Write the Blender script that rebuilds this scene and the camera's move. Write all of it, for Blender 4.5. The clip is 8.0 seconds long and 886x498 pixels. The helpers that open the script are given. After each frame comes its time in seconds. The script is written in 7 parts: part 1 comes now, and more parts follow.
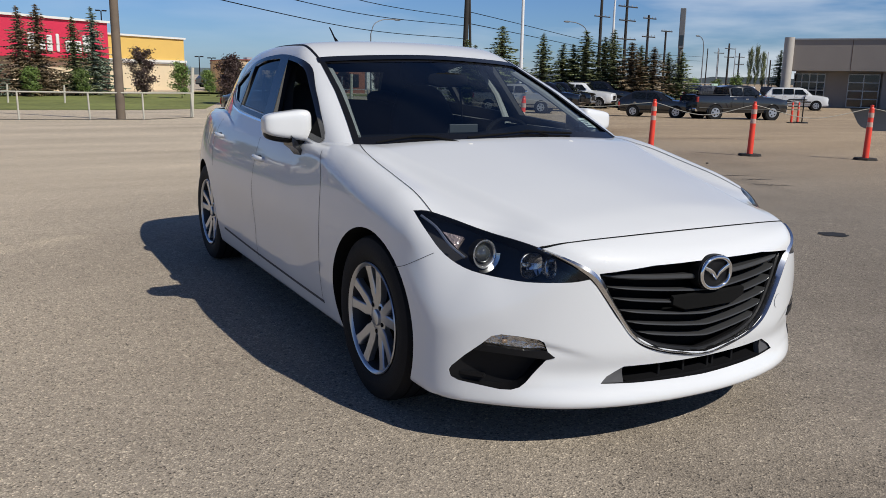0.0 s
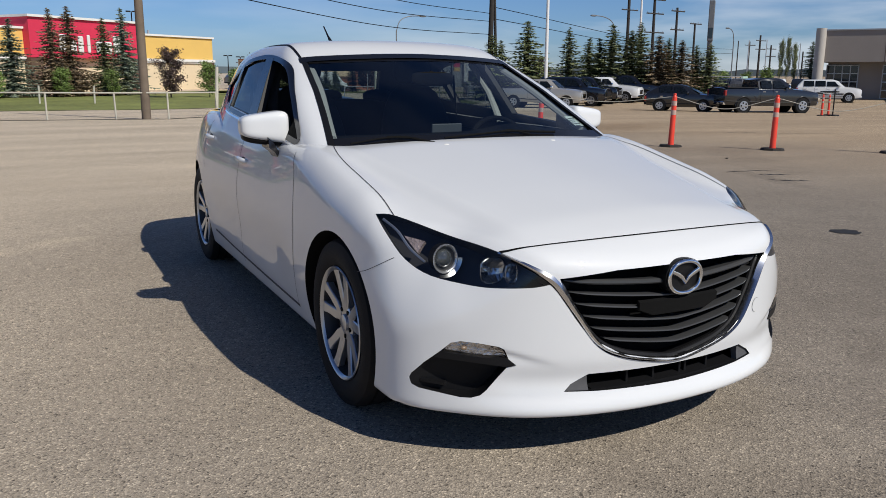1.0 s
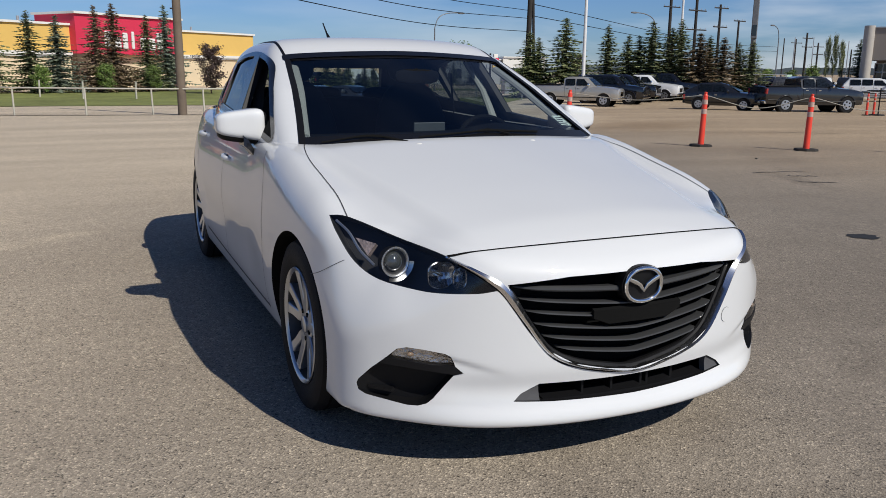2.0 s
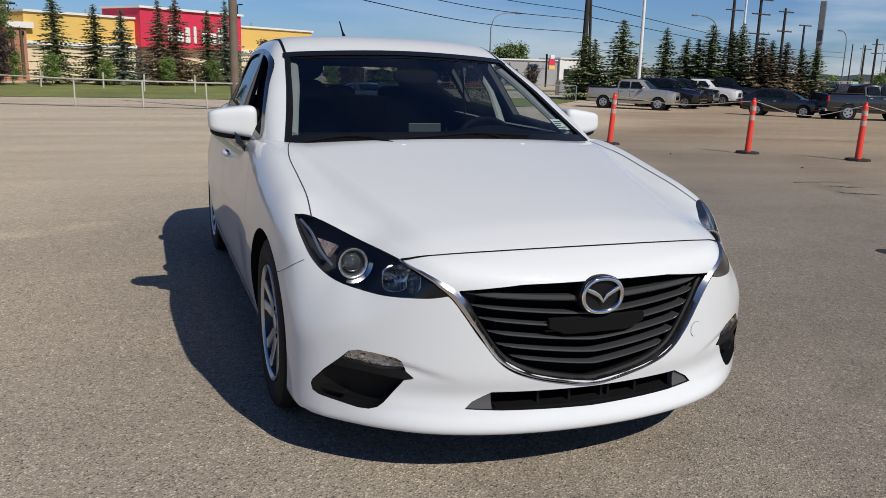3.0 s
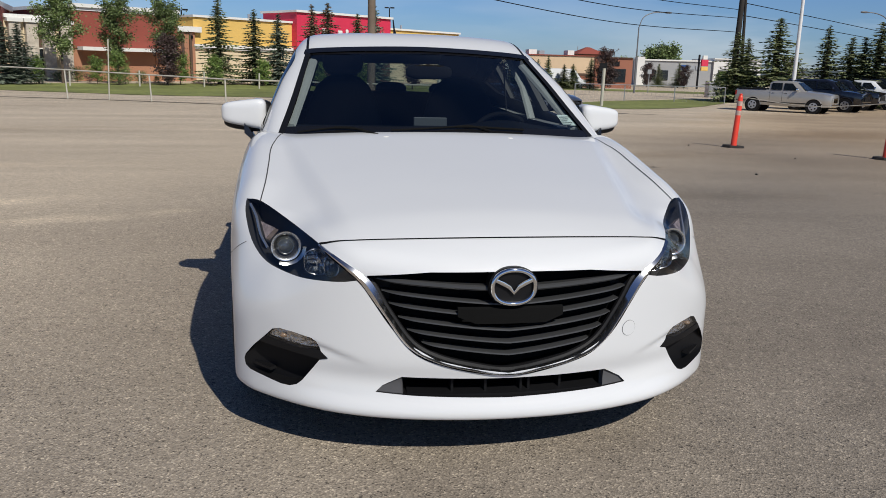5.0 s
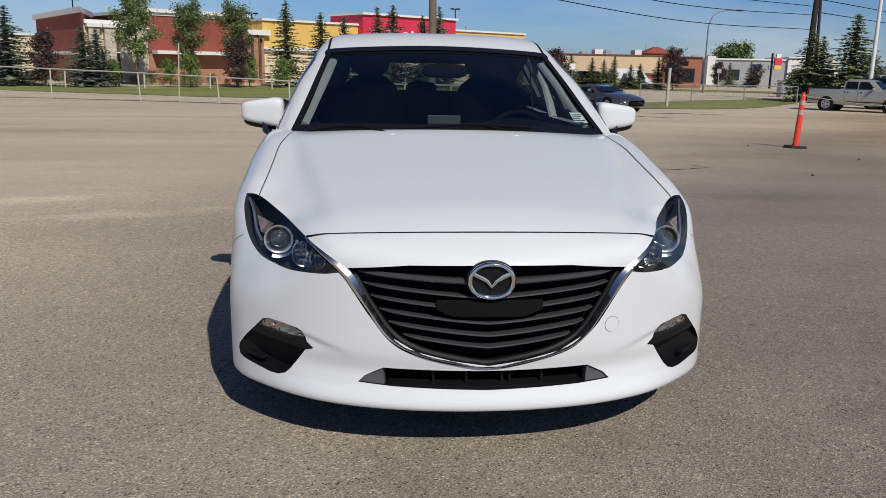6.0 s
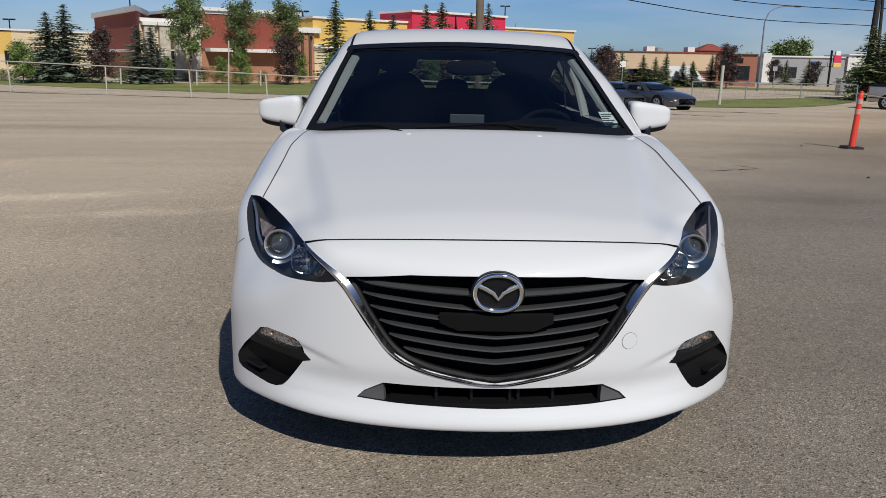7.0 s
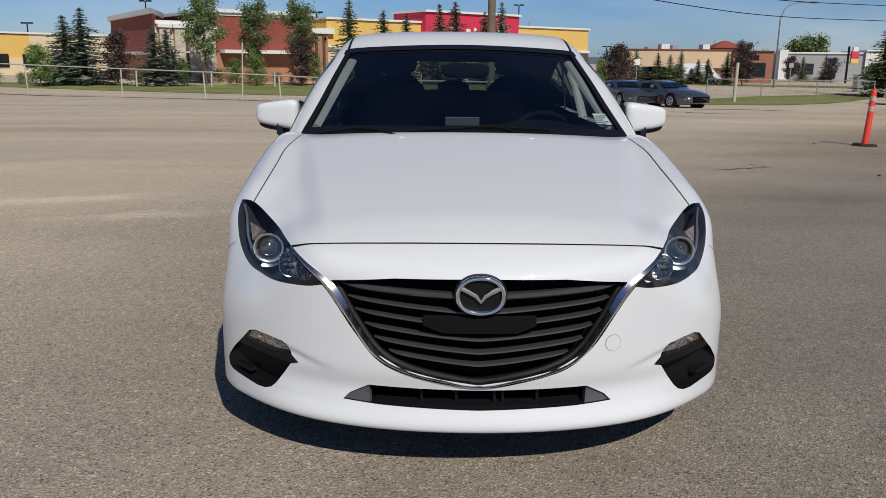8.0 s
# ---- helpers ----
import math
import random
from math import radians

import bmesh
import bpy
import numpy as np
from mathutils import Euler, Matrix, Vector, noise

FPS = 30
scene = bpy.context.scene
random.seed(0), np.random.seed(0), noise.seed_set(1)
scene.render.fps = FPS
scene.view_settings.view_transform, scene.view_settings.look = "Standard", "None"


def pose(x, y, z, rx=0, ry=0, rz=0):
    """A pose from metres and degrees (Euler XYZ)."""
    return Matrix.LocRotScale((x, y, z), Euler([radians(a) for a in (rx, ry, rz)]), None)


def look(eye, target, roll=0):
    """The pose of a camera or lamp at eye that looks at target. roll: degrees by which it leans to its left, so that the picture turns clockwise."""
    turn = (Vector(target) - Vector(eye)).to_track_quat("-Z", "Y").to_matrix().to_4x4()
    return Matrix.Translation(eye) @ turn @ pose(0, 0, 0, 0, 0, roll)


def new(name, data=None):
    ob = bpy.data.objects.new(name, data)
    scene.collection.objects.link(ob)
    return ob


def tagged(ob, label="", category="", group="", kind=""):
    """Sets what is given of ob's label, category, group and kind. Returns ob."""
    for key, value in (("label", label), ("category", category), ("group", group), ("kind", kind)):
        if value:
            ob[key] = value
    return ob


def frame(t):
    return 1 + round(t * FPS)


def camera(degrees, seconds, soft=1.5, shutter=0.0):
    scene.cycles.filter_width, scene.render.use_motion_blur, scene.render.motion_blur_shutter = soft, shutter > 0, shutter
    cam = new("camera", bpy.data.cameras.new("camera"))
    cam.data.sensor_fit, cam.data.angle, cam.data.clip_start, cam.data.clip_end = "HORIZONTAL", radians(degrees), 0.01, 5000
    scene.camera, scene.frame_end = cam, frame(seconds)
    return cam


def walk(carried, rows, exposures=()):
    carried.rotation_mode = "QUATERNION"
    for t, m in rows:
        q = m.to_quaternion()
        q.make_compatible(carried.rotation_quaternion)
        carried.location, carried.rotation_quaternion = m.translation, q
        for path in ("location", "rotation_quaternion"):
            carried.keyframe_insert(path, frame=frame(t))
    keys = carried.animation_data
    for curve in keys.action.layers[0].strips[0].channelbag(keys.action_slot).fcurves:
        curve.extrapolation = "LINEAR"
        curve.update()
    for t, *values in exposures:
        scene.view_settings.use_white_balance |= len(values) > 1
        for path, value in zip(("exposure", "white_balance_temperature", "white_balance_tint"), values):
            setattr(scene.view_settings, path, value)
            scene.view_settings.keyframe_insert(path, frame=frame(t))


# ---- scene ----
cam = camera(57.5, 8.0, soft=0.85)
PATH = [
    (0, (-2.077, -2.719, 1.222), (-1.124, -1.011, 0.805), 1.0),
    (0.5, (-1.982, -2.721, 1.237), (-1.056, -0.999, 0.815), 0.7),
    (1, (-1.847, -2.767, 1.238), (-0.958, -1.027, 0.811), 0.3),
    (2.5, (-1.423, -2.837, 1.249), (-0.673, -1.034, 0.812), 1.0),
    (3, (-1.279, -2.902, 1.255), (-0.595, -1.075, 0.817), 1.6),
    (3.5, (-1.111, -3.069, 1.239), (-0.506, -1.214, 0.801), 2.0),
    (4, (-0.976, -3.165, 1.238), (-0.458, -1.285, 0.797), 2.0),
    (4.5, (-0.798, -3.111, 1.243), (-0.369, -1.209, 0.8), 1.8),
    (6, (-0.373, -3.221, 1.237), (-0.19, -1.28, 0.792), 1.1),
    (6.5, (-0.301, -3.161, 1.228), (-0.185, -1.215, 0.781), 1.1),
    (7, (-0.234, -3.068, 1.236), (-0.168, -1.121, 0.783), 1.1),
    (7.5, (-0.184, -3.068, 1.243), (-0.147, -1.121, 0.787), 1.0),
    (8, (-0.142, -3.091, 1.254), (-0.114, -1.143, 0.799), 0.6),
]
walk(cam, [(t, look(eye, target, roll)) for t, eye, target, roll in PATH], ((0, 0.03), (2.5, -0.04), (4, -0.06), (6, -0.15), (8, -0.21)))


# ---- sky, sun ----
SUN_WAY = Vector((0.41, -1.10, 1.08)).normalized()
SUN_EL = math.asin(SUN_WAY.z)
SUN_AZ = math.atan2(SUN_WAY.x, SUN_WAY.y)
world = bpy.data.worlds.new("sky")
scene.world = world
world.use_nodes = True
wn, wl = world.node_tree.nodes, world.node_tree.links
wn.clear()
sky = wn.new("ShaderNodeTexSky")
sky.sky_type, sky.sun_disc = "NISHITA", False
sky.sun_elevation, sky.sun_rotation = SUN_EL, SUN_AZ
sky.air_density, sky.dust_density, sky.ozone_density = 1.0, 0.35, 3.0
bg, wout = wn.new("ShaderNodeBackground"), wn.new("ShaderNodeOutputWorld")
bg.inputs["Strength"].default_value = 0.043
# thin high cloud streaks low in the sky
wtc, wmap, wnoise = wn.new("ShaderNodeTexCoord"), wn.new("ShaderNodeMapping"), wn.new("ShaderNodeTexNoise")
wmap.inputs["Scale"].default_value = (1.6, 1.6, 9.0)
wnoise.inputs["Scale"].default_value, wnoise.inputs["Detail"].default_value = 1.6, 6.0
wramp = wn.new("ShaderNodeValToRGB")
wramp.color_ramp.elements[0].position, wramp.color_ramp.elements[1].position = 0.42, 0.74
wramp.color_ramp.elements[1].color = (0.85, 0.85, 0.85, 1)
wmix = wn.new("ShaderNodeMixRGB")
wmix.inputs["Color2"].default_value = (18.5, 19.4, 20.6, 1)
wl.new(wtc.outputs["Generated"], wmap.inputs["Vector"])
wl.new(wmap.outputs["Vector"], wnoise.inputs["Vector"])
wl.new(wnoise.outputs["Fac"], wramp.inputs["Fac"])
wsep, wside, wlow, wmul = wn.new("ShaderNodeSeparateXYZ"), wn.new("ShaderNodeMapRange"), wn.new("ShaderNodeMapRange"), wn.new("ShaderNodeMath")
wl.new(wtc.outputs["Generated"], wsep.inputs[0])
for node, axis, v in ((wside, "X", (0.35, 0.80, 0.35, 1.5)), (wlow, "Z", (0.10, 0.34, 1.0, 0.15))):
    wl.new(wsep.outputs[axis], node.inputs["Value"])
    for k, x in zip(("From Min", "From Max", "To Min", "To Max"), v):
        node.inputs[k].default_value = x
wmul.operation = "MULTIPLY"
wl.new(wside.outputs["Result"], wmul.inputs[0]), wl.new(wlow.outputs["Result"], wmul.inputs[1])
wfac = wn.new("ShaderNodeMath")
wfac.operation, wfac.use_clamp = "MULTIPLY", True
wl.new(wramp.outputs["Color"], wfac.inputs[0]), wl.new(wmul.outputs[0], wfac.inputs[1])
wl.new(wfac.outputs[0], wmix.inputs["Fac"])
wtint = wn.new("ShaderNodeMixRGB")
wtint.blend_type = "MULTIPLY"
wtint.inputs["Fac"].default_value, wtint.inputs["Color2"].default_value = 1.0, (0.635, 0.90, 1.40, 1)
wl.new(sky.outputs["Color"], wtint.inputs["Color1"])
wband = wn.new("ShaderNodeMapRange")
for k, x in zip(("From Min", "From Max", "To Min", "To Max"), (0.0, 0.60, 1.58, 0.81)):
    wband.inputs[k].default_value = x
wgain = wn.new("ShaderNodeVectorMath")
wgain.operation = "SCALE"
wl.new(wsep.outputs["Z"], wband.inputs["Value"])
wl.new(wtint.outputs["Color"], wgain.inputs[0]), wl.new(wband.outputs["Result"], wgain.inputs["Scale"])
wl.new(wgain.outputs["Vector"], wmix.inputs["Color1"])
wl.new(wmix.outputs["Color"], bg.inputs["Color"])
wl.new(bg.outputs["Background"], wout.inputs["Surface"])
sun_data = bpy.data.lights.new("sun", "SUN")
sun_data.energy, sun_data.angle, sun_data.color = 4.2, radians(0.53), (1.0, 0.955, 0.865)
sun_lamp = new("sun", sun_data)
sun_lamp.matrix_world = look(SUN_WAY * 100, (0, 0, 0))


# ---- materials ----
def mat(name, col, rough=0.5, metal=0.0, var=0.10, scale=3.0, fine=0.06, fscale=60.0, bump=0.0, bscale=120.0, coat=0.0, spec=0.5, per=0.0, coords="Object", island=0.0):
    """A surface with colour variation at two scales and fine relief; per: spread from thing to thing."""
    m = bpy.data.materials.new(name)
    m.use_nodes = True
    n, l = m.node_tree.nodes, m.node_tree.links
    b = n["Principled BSDF"]
    b.inputs["Roughness"].default_value, b.inputs["Metallic"].default_value = rough, metal
    b.inputs["Coat Weight"].default_value, b.inputs["Coat Roughness"].default_value = coat, 0.03
    b.inputs["Specular IOR Level"].default_value = spec
    tc = n.new("ShaderNodeTexCoord")
    big, small = n.new("ShaderNodeTexNoise"), n.new("ShaderNodeTexNoise")
    big.inputs["Scale"].default_value, big.inputs["Detail"].default_value = scale, 4.0
    small.inputs["Scale"].default_value, small.inputs["Detail"].default_value = fscale, 3.0
    l.new(tc.outputs[coords], big.inputs["Vector"]), l.new(tc.outputs[coords], small.inputs["Vector"])

    def maths(op, a, c):
        x = n.new("ShaderNodeMath")
        x.operation = op
        for k, v in ((0, a), (1, c)):
            if isinstance(v, (int, float)):
                x.inputs[k].default_value = v
            else:
                l.new(v, x.inputs[k])
        return x.outputs[0]

    f = maths("ADD", maths("MULTIPLY", maths("SUBTRACT", big.outputs["Fac"], 0.5), 4 * var), maths("MULTIPLY", maths("SUBTRACT", small.outputs["Fac"], 0.5), 4 * fine))
    if per:
        info = n.new("ShaderNodeObjectInfo")
        f = maths("ADD", f, maths("MULTIPLY", maths("SUBTRACT", info.outputs["Random"], 0.5), 2 * per))
    if island:
        geo = n.new("ShaderNodeNewGeometry")
        f = maths("ADD", f, maths("MULTIPLY", maths("SUBTRACT", geo.outputs["Random Per Island"], 0.45), 2 * island))
    hsv = n.new("ShaderNodeHueSaturation")
    hsv.inputs["Color"].default_value = (*col, 1)
    l.new(maths("ADD", f, 1.0), hsv.inputs["Value"])
    l.new(hsv.outputs["Color"], b.inputs["Base Color"])
    if bump:
        bn, bp = n.new("ShaderNodeTexNoise"), n.new("ShaderNodeBump")
        bn.inputs["Scale"].default_value, bn.inputs["Detail"].default_value = bscale, 4.0
        bp.inputs["Strength"].default_value, bp.inputs["Distance"].default_value = bump, 0.01
        l.new(tc.outputs[coords], bn.inputs["Vector"]), l.new(bn.outputs["Fac"], bp.inputs["Height"])
        l.new(bp.outputs["Normal"], b.inputs["Normal"])
    return m


def glass_mat(name, tint, gloss=0.02, least=0.06):
    """Thin glass: lets light through, tinted, and mirrors by Fresnel."""
    m = bpy.data.materials.new(name)
    m.use_nodes = True
    n, l = m.node_tree.nodes, m.node_tree.links
    n.clear()
    tr, gl, mx, lw, pw, ad, out = (n.new("ShaderNode" + k) for k in ("BsdfTransparent", "BsdfGlossy", "MixShader", "LayerWeight", "Math", "Math", "OutputMaterial"))
    tr.inputs["Color"].default_value, gl.inputs["Roughness"].default_value = (*tint, 1), gloss
    lw.inputs["Blend"].default_value = 0.5
    pw.operation, ad.operation = "POWER", "MULTIPLY_ADD"
    pw.inputs[1].default_value, ad.inputs[1].default_value, ad.inputs[2].default_value = 5.0, 1.0 - least, least
    l.new(lw.outputs["Facing"], pw.inputs[0]), l.new(pw.outputs[0], ad.inputs[0])
    l.new(ad.outputs[0], mx.inputs[0]), l.new(tr.outputs[0], mx.inputs[1]), l.new(gl.outputs[0], mx.inputs[2])
    l.new(mx.outputs[0], out.inputs["Surface"])
    return m


PAINT = mat("white_paint", (0.680, 0.692, 0.704), 0.42, var=0.01, fine=0.006, fscale=300, coat=0.9, spec=0.12)
BLACK = mat("black_plastic", (0.007, 0.007, 0.008), 0.48, spec=0.22, var=0.1, bump=0.05, bscale=500)
GAP = mat("dark_gap", (0.006, 0.006, 0.006), 0.9, var=0.05, spec=0.12)
CHROME = mat("chrome", (0.86, 0.87, 0.88), 0.06, 1.0, var=0.01, fine=0.005)
ALLOY = mat("silver_alloy", (0.46, 0.485, 0.53), 0.30, 0.85, var=0.03, fine=0.02, coat=0.6)
RUBBER = mat("tyre_rubber", (0.009, 0.009, 0.010), 0.75, spec=0.25, var=0.2, scale=12, bump=0.15, bscale=200)
CLOTH = mat("black_cloth", (0.010, 0.012, 0.017), 0.85, var=0.15, scale=10, bump=0.2, bscale=400)
DASH = mat("dash_vinyl", (0.005, 0.0055, 0.0065), 0.85, spec=0.1, var=0.1, bump=0.1, bscale=500)
CABIN = mat("cabin_lining", (0.012, 0.012, 0.014), 0.85, var=0.1)
TRIM = mat("grey_pillar_trim", (0.26, 0.27, 0.26), 0.7, var=0.05)
GLASS = glass_mat("tinted_glass", (0.68, 0.77, 0.79), least=0.108)
HATCHGLASS = glass_mat("dim_hatch_glass", (0.45, 0.50, 0.50))
DARKGLASS = glass_mat("privacy_glass", (0.22, 0.25, 0.26))
CLEAR = glass_mat("clear_lens", (0.93, 0.94, 0.95))
AMBER = mat("amber_lens", (0.22, 0.15, 0.10), 0.2, var=0.1, coat=0.8)
STICKER = mat("pale_sticker", (0.62, 0.72, 0.68), 0.5, var=0.05)
ORANGE = mat("orange_plastic", (0.78, 0.062, 0.034), 0.42, var=0.06, scale=5)
WHITE = mat("white_trim_paint", (0.75, 0.74, 0.70), 0.6, var=0.05)
SILVERTAPE = mat("worn_reflective_tape", (0.52, 0.36, 0.30), 0.45, var=0.35, scale=14)
ROPE = mat("grey_rope", (0.42, 0.39, 0.33), 0.8, var=0.1)
WOOD = mat("weathered_pole_wood", (0.15, 0.115, 0.085), 0.85, var=0.2, scale=2, bump=0.4, bscale=40)
GALV = mat("galvanised_steel", (0.45, 0.46, 0.47), 0.45, 0.7, var=0.1)
FENCEWHITE = mat("faded_white_fence_paint", (0.46, 0.44, 0.37), 0.7, var=0.12)
GRASS = mat("mown_grass", (0.185, 0.205, 0.055), 0.9, var=0.30, scale=0.22, fine=0.3, fscale=3, bump=0.5, bscale=20)
YELLOW = mat("yellow_stucco", (0.72, 0.47, 0.13), 0.85, var=0.05, scale=0.4, fine=0.04, bump=0.1, bscale=60)
RED = mat("red_panel", (0.62, 0.028, 0.075), 0.6, var=0.04, scale=0.4)
CREAM = mat("cream_stucco", (0.68, 0.56, 0.38), 0.85, var=0.05, scale=0.5, bump=0.1, bscale=60)
BRICK = mat("red_brick_cladding", (0.27, 0.065, 0.045), 0.85, var=0.08, scale=0.6, fine=0.12, fscale=30)
TERRA = mat("terracotta_block", (0.40, 0.195, 0.115), 0.85, var=0.08, scale=0.6, fine=0.08, fscale=25)
BROWN = mat("brown_block", (0.10, 0.062, 0.042), 0.85, var=0.1, scale=0.6)
TAUPE = mat("taupe_panel", (0.29, 0.255, 0.225), 0.6, var=0.04, scale=0.5)
GREYB = mat("grey_render", (0.33, 0.335, 0.34), 0.8, var=0.05, scale=0.5)
WHITEB = mat("white_render", (0.72, 0.71, 0.68), 0.8, var=0.05, scale=0.5)
DARKWIN = mat("dark_window_glass", (0.015, 0.02, 0.025), 0.08, var=0.2, scale=0.8, spec=0.8)
SPRUCE = mat("spruce_needles", (0.20, 0.225, 0.105), 0.75, var=0.15, scale=1.5, fine=0.1, fscale=20, per=0.3, island=0.55)
BLUESPRUCE = mat("blue_spruce_needles", (0.19, 0.23, 0.165), 0.75, var=0.15, scale=1.5, fine=0.1, fscale=20, per=0.2, island=0.55)
LEAF = mat("green_leaves", (0.135, 0.20, 0.045), 0.6, var=0.2, scale=2, fine=0.1, fscale=15, per=0.25, island=0.5)
PURPLE = mat("purple_leaves", (0.062, 0.038, 0.034), 0.6, var=0.2, scale=2, fine=0.1, fscale=15, island=0.5)
BARK = mat("bark", (0.10, 0.075, 0.055), 0.9, var=0.2, bump=0.4, bscale=40)


# ---- mesh helpers ----
def part(name, bm, material, parent=None, label="", smooth=False, at=None):
    """Links a bmesh as one mesh object, under a thing or a part."""
    me = bpy.data.meshes.new(name)
    bm.normal_update()
    bm.to_mesh(me)
    bm.free()
    return link_mesh(name, me, material, parent, label, smooth, at)


def link_mesh(name, me, material, parent=None, label="", smooth=False, at=None):
    if material is not None and not me.materials:
        me.materials.append(material)
    if smooth:
        me.polygons.foreach_set("use_smooth", [True] * len(me.polygons))
        me.set_sharp_from_angle(angle=radians(38))
    ob = new(name, me)
    if at is not None:
        ob.matrix_world = at
    if parent is not None:
        ob.parent = parent
    if label:
        tagged(ob, label)
    return ob


def thing(name, label, category, at=None, group="", kind=""):
    ob = new(name)
    ob.empty_display_size = 0.2
    if at is not None:
        ob.matrix_world = at
    return tagged(ob, label, category, group, kind)


def box(bm, c, s, rot=0.0, bevel=0.0):
    r = bmesh.ops.create_cube(bm, size=1.0, matrix=Matrix.Translation(c) @ Matrix.Rotation(rot, 4, "Z") @ Matrix.Diagonal((*s, 1)))
    if bevel:
        es = list({e for v in r["verts"] for e in v.link_edges})
        bmesh.ops.bevel(bm, geom=es, offset=bevel, segments=2, affect="EDGES", profile=0.5)
    return bm


def cyl(bm, p0, p1, r0, r1=None, seg=12, caps=True):
    p0, p1 = Vector(p0), Vector(p1)
    d = p1 - p0
    m = Matrix.Translation((p0 + p1) / 2) @ d.to_track_quat("Z", "Y").to_matrix().to_4x4()
    bmesh.ops.create_cone(bm, cap_ends=caps, segments=seg, radius1=r0, radius2=r0 if r1 is None else r1, depth=d.length, matrix=m)
    return bm


def tube(bm, pts, r, seg=8, closed=False, flat=1.0, up=Vector((0, 0, 1))):
    """A rod of radius r (or one radius a point) along points; flat squeezes it across up."""
    pts = [Vector(p) for p in pts]
    n = len(pts)
    rings = []
    for i, p in enumerate(pts):
        a = pts[(i - 1) % n] if closed or i else p
        b = pts[(i + 1) % n] if closed or i < n - 1 else p
        t = (b - a).normalized()
        side = t.cross(up)
        side = side.normalized() if side.length > 1e-4 else Vector((1, 0, 0))
        nrm = side.cross(t).normalized()
        rr = r[i] if isinstance(r, (list, tuple)) else r
        rings.append([bm.verts.new(p + side * (rr * math.cos(2 * math.pi * k / seg)) + nrm * (rr * flat * math.sin(2 * math.pi * k / seg))) for k in range(seg)])
    for i in range(n if closed else n - 1):
        a, b = rings[i], rings[(i + 1) % n]
        for k in range(seg):
            bm.faces.new((a[k], a[(k + 1) % seg], b[(k + 1) % seg], b[k]))
    if not closed:
        bm.faces.new(rings[0][::-1]), bm.faces.new(rings[-1])
    return bm


def spline(pts, n=8, closed=False):
    """Catmull-Rom points through pts."""
    pts = [Vector(p) for p in pts]
    out, m = [], len(pts)
    for i in range(m if closed else m - 1):
        if closed:
            a, b, c, d = (pts[(i + k) % m] for k in (-1, 0, 1, 2))
        else:
            b, c = pts[i], pts[i + 1]
            a = pts[i - 1] if i else 2 * b - c
            d = pts[i + 2] if i + 2 < m else 2 * c - b
        for k in range(n):
            t = k / n
            out.append(0.5 * (2 * b + (c - a) * t + (2 * a - 5 * b + 4 * c - d) * t * t + (3 * b - a - 3 * c + d) * t ** 3))
    if not closed:
        out.append(pts[-1])
    return out


def extrude_poly(bm, loop, way):
    """A closed prism: a planar loop of points, pushed along way."""
    a = [bm.verts.new(p) for p in loop]
    b = [bm.verts.new(Vector(p) + Vector(way)) for p in loop]
    n = len(a)
    bm.faces.new(a), bm.faces.new(b[::-1])
    for i in range(n):
        bm.faces.new((a[i], b[i], b[(i + 1) % n], a[(i + 1) % n]))
    bmesh.ops.recalc_face_normals(bm, faces=bm.faces)
    return bm


# ---- ground: level round the car, falling gently to all sides ----
def ground_z(x, y):
    return -0.0205 * min(max(math.hypot(x, y - 1.0) - 4.0, 0.0), 42.0)


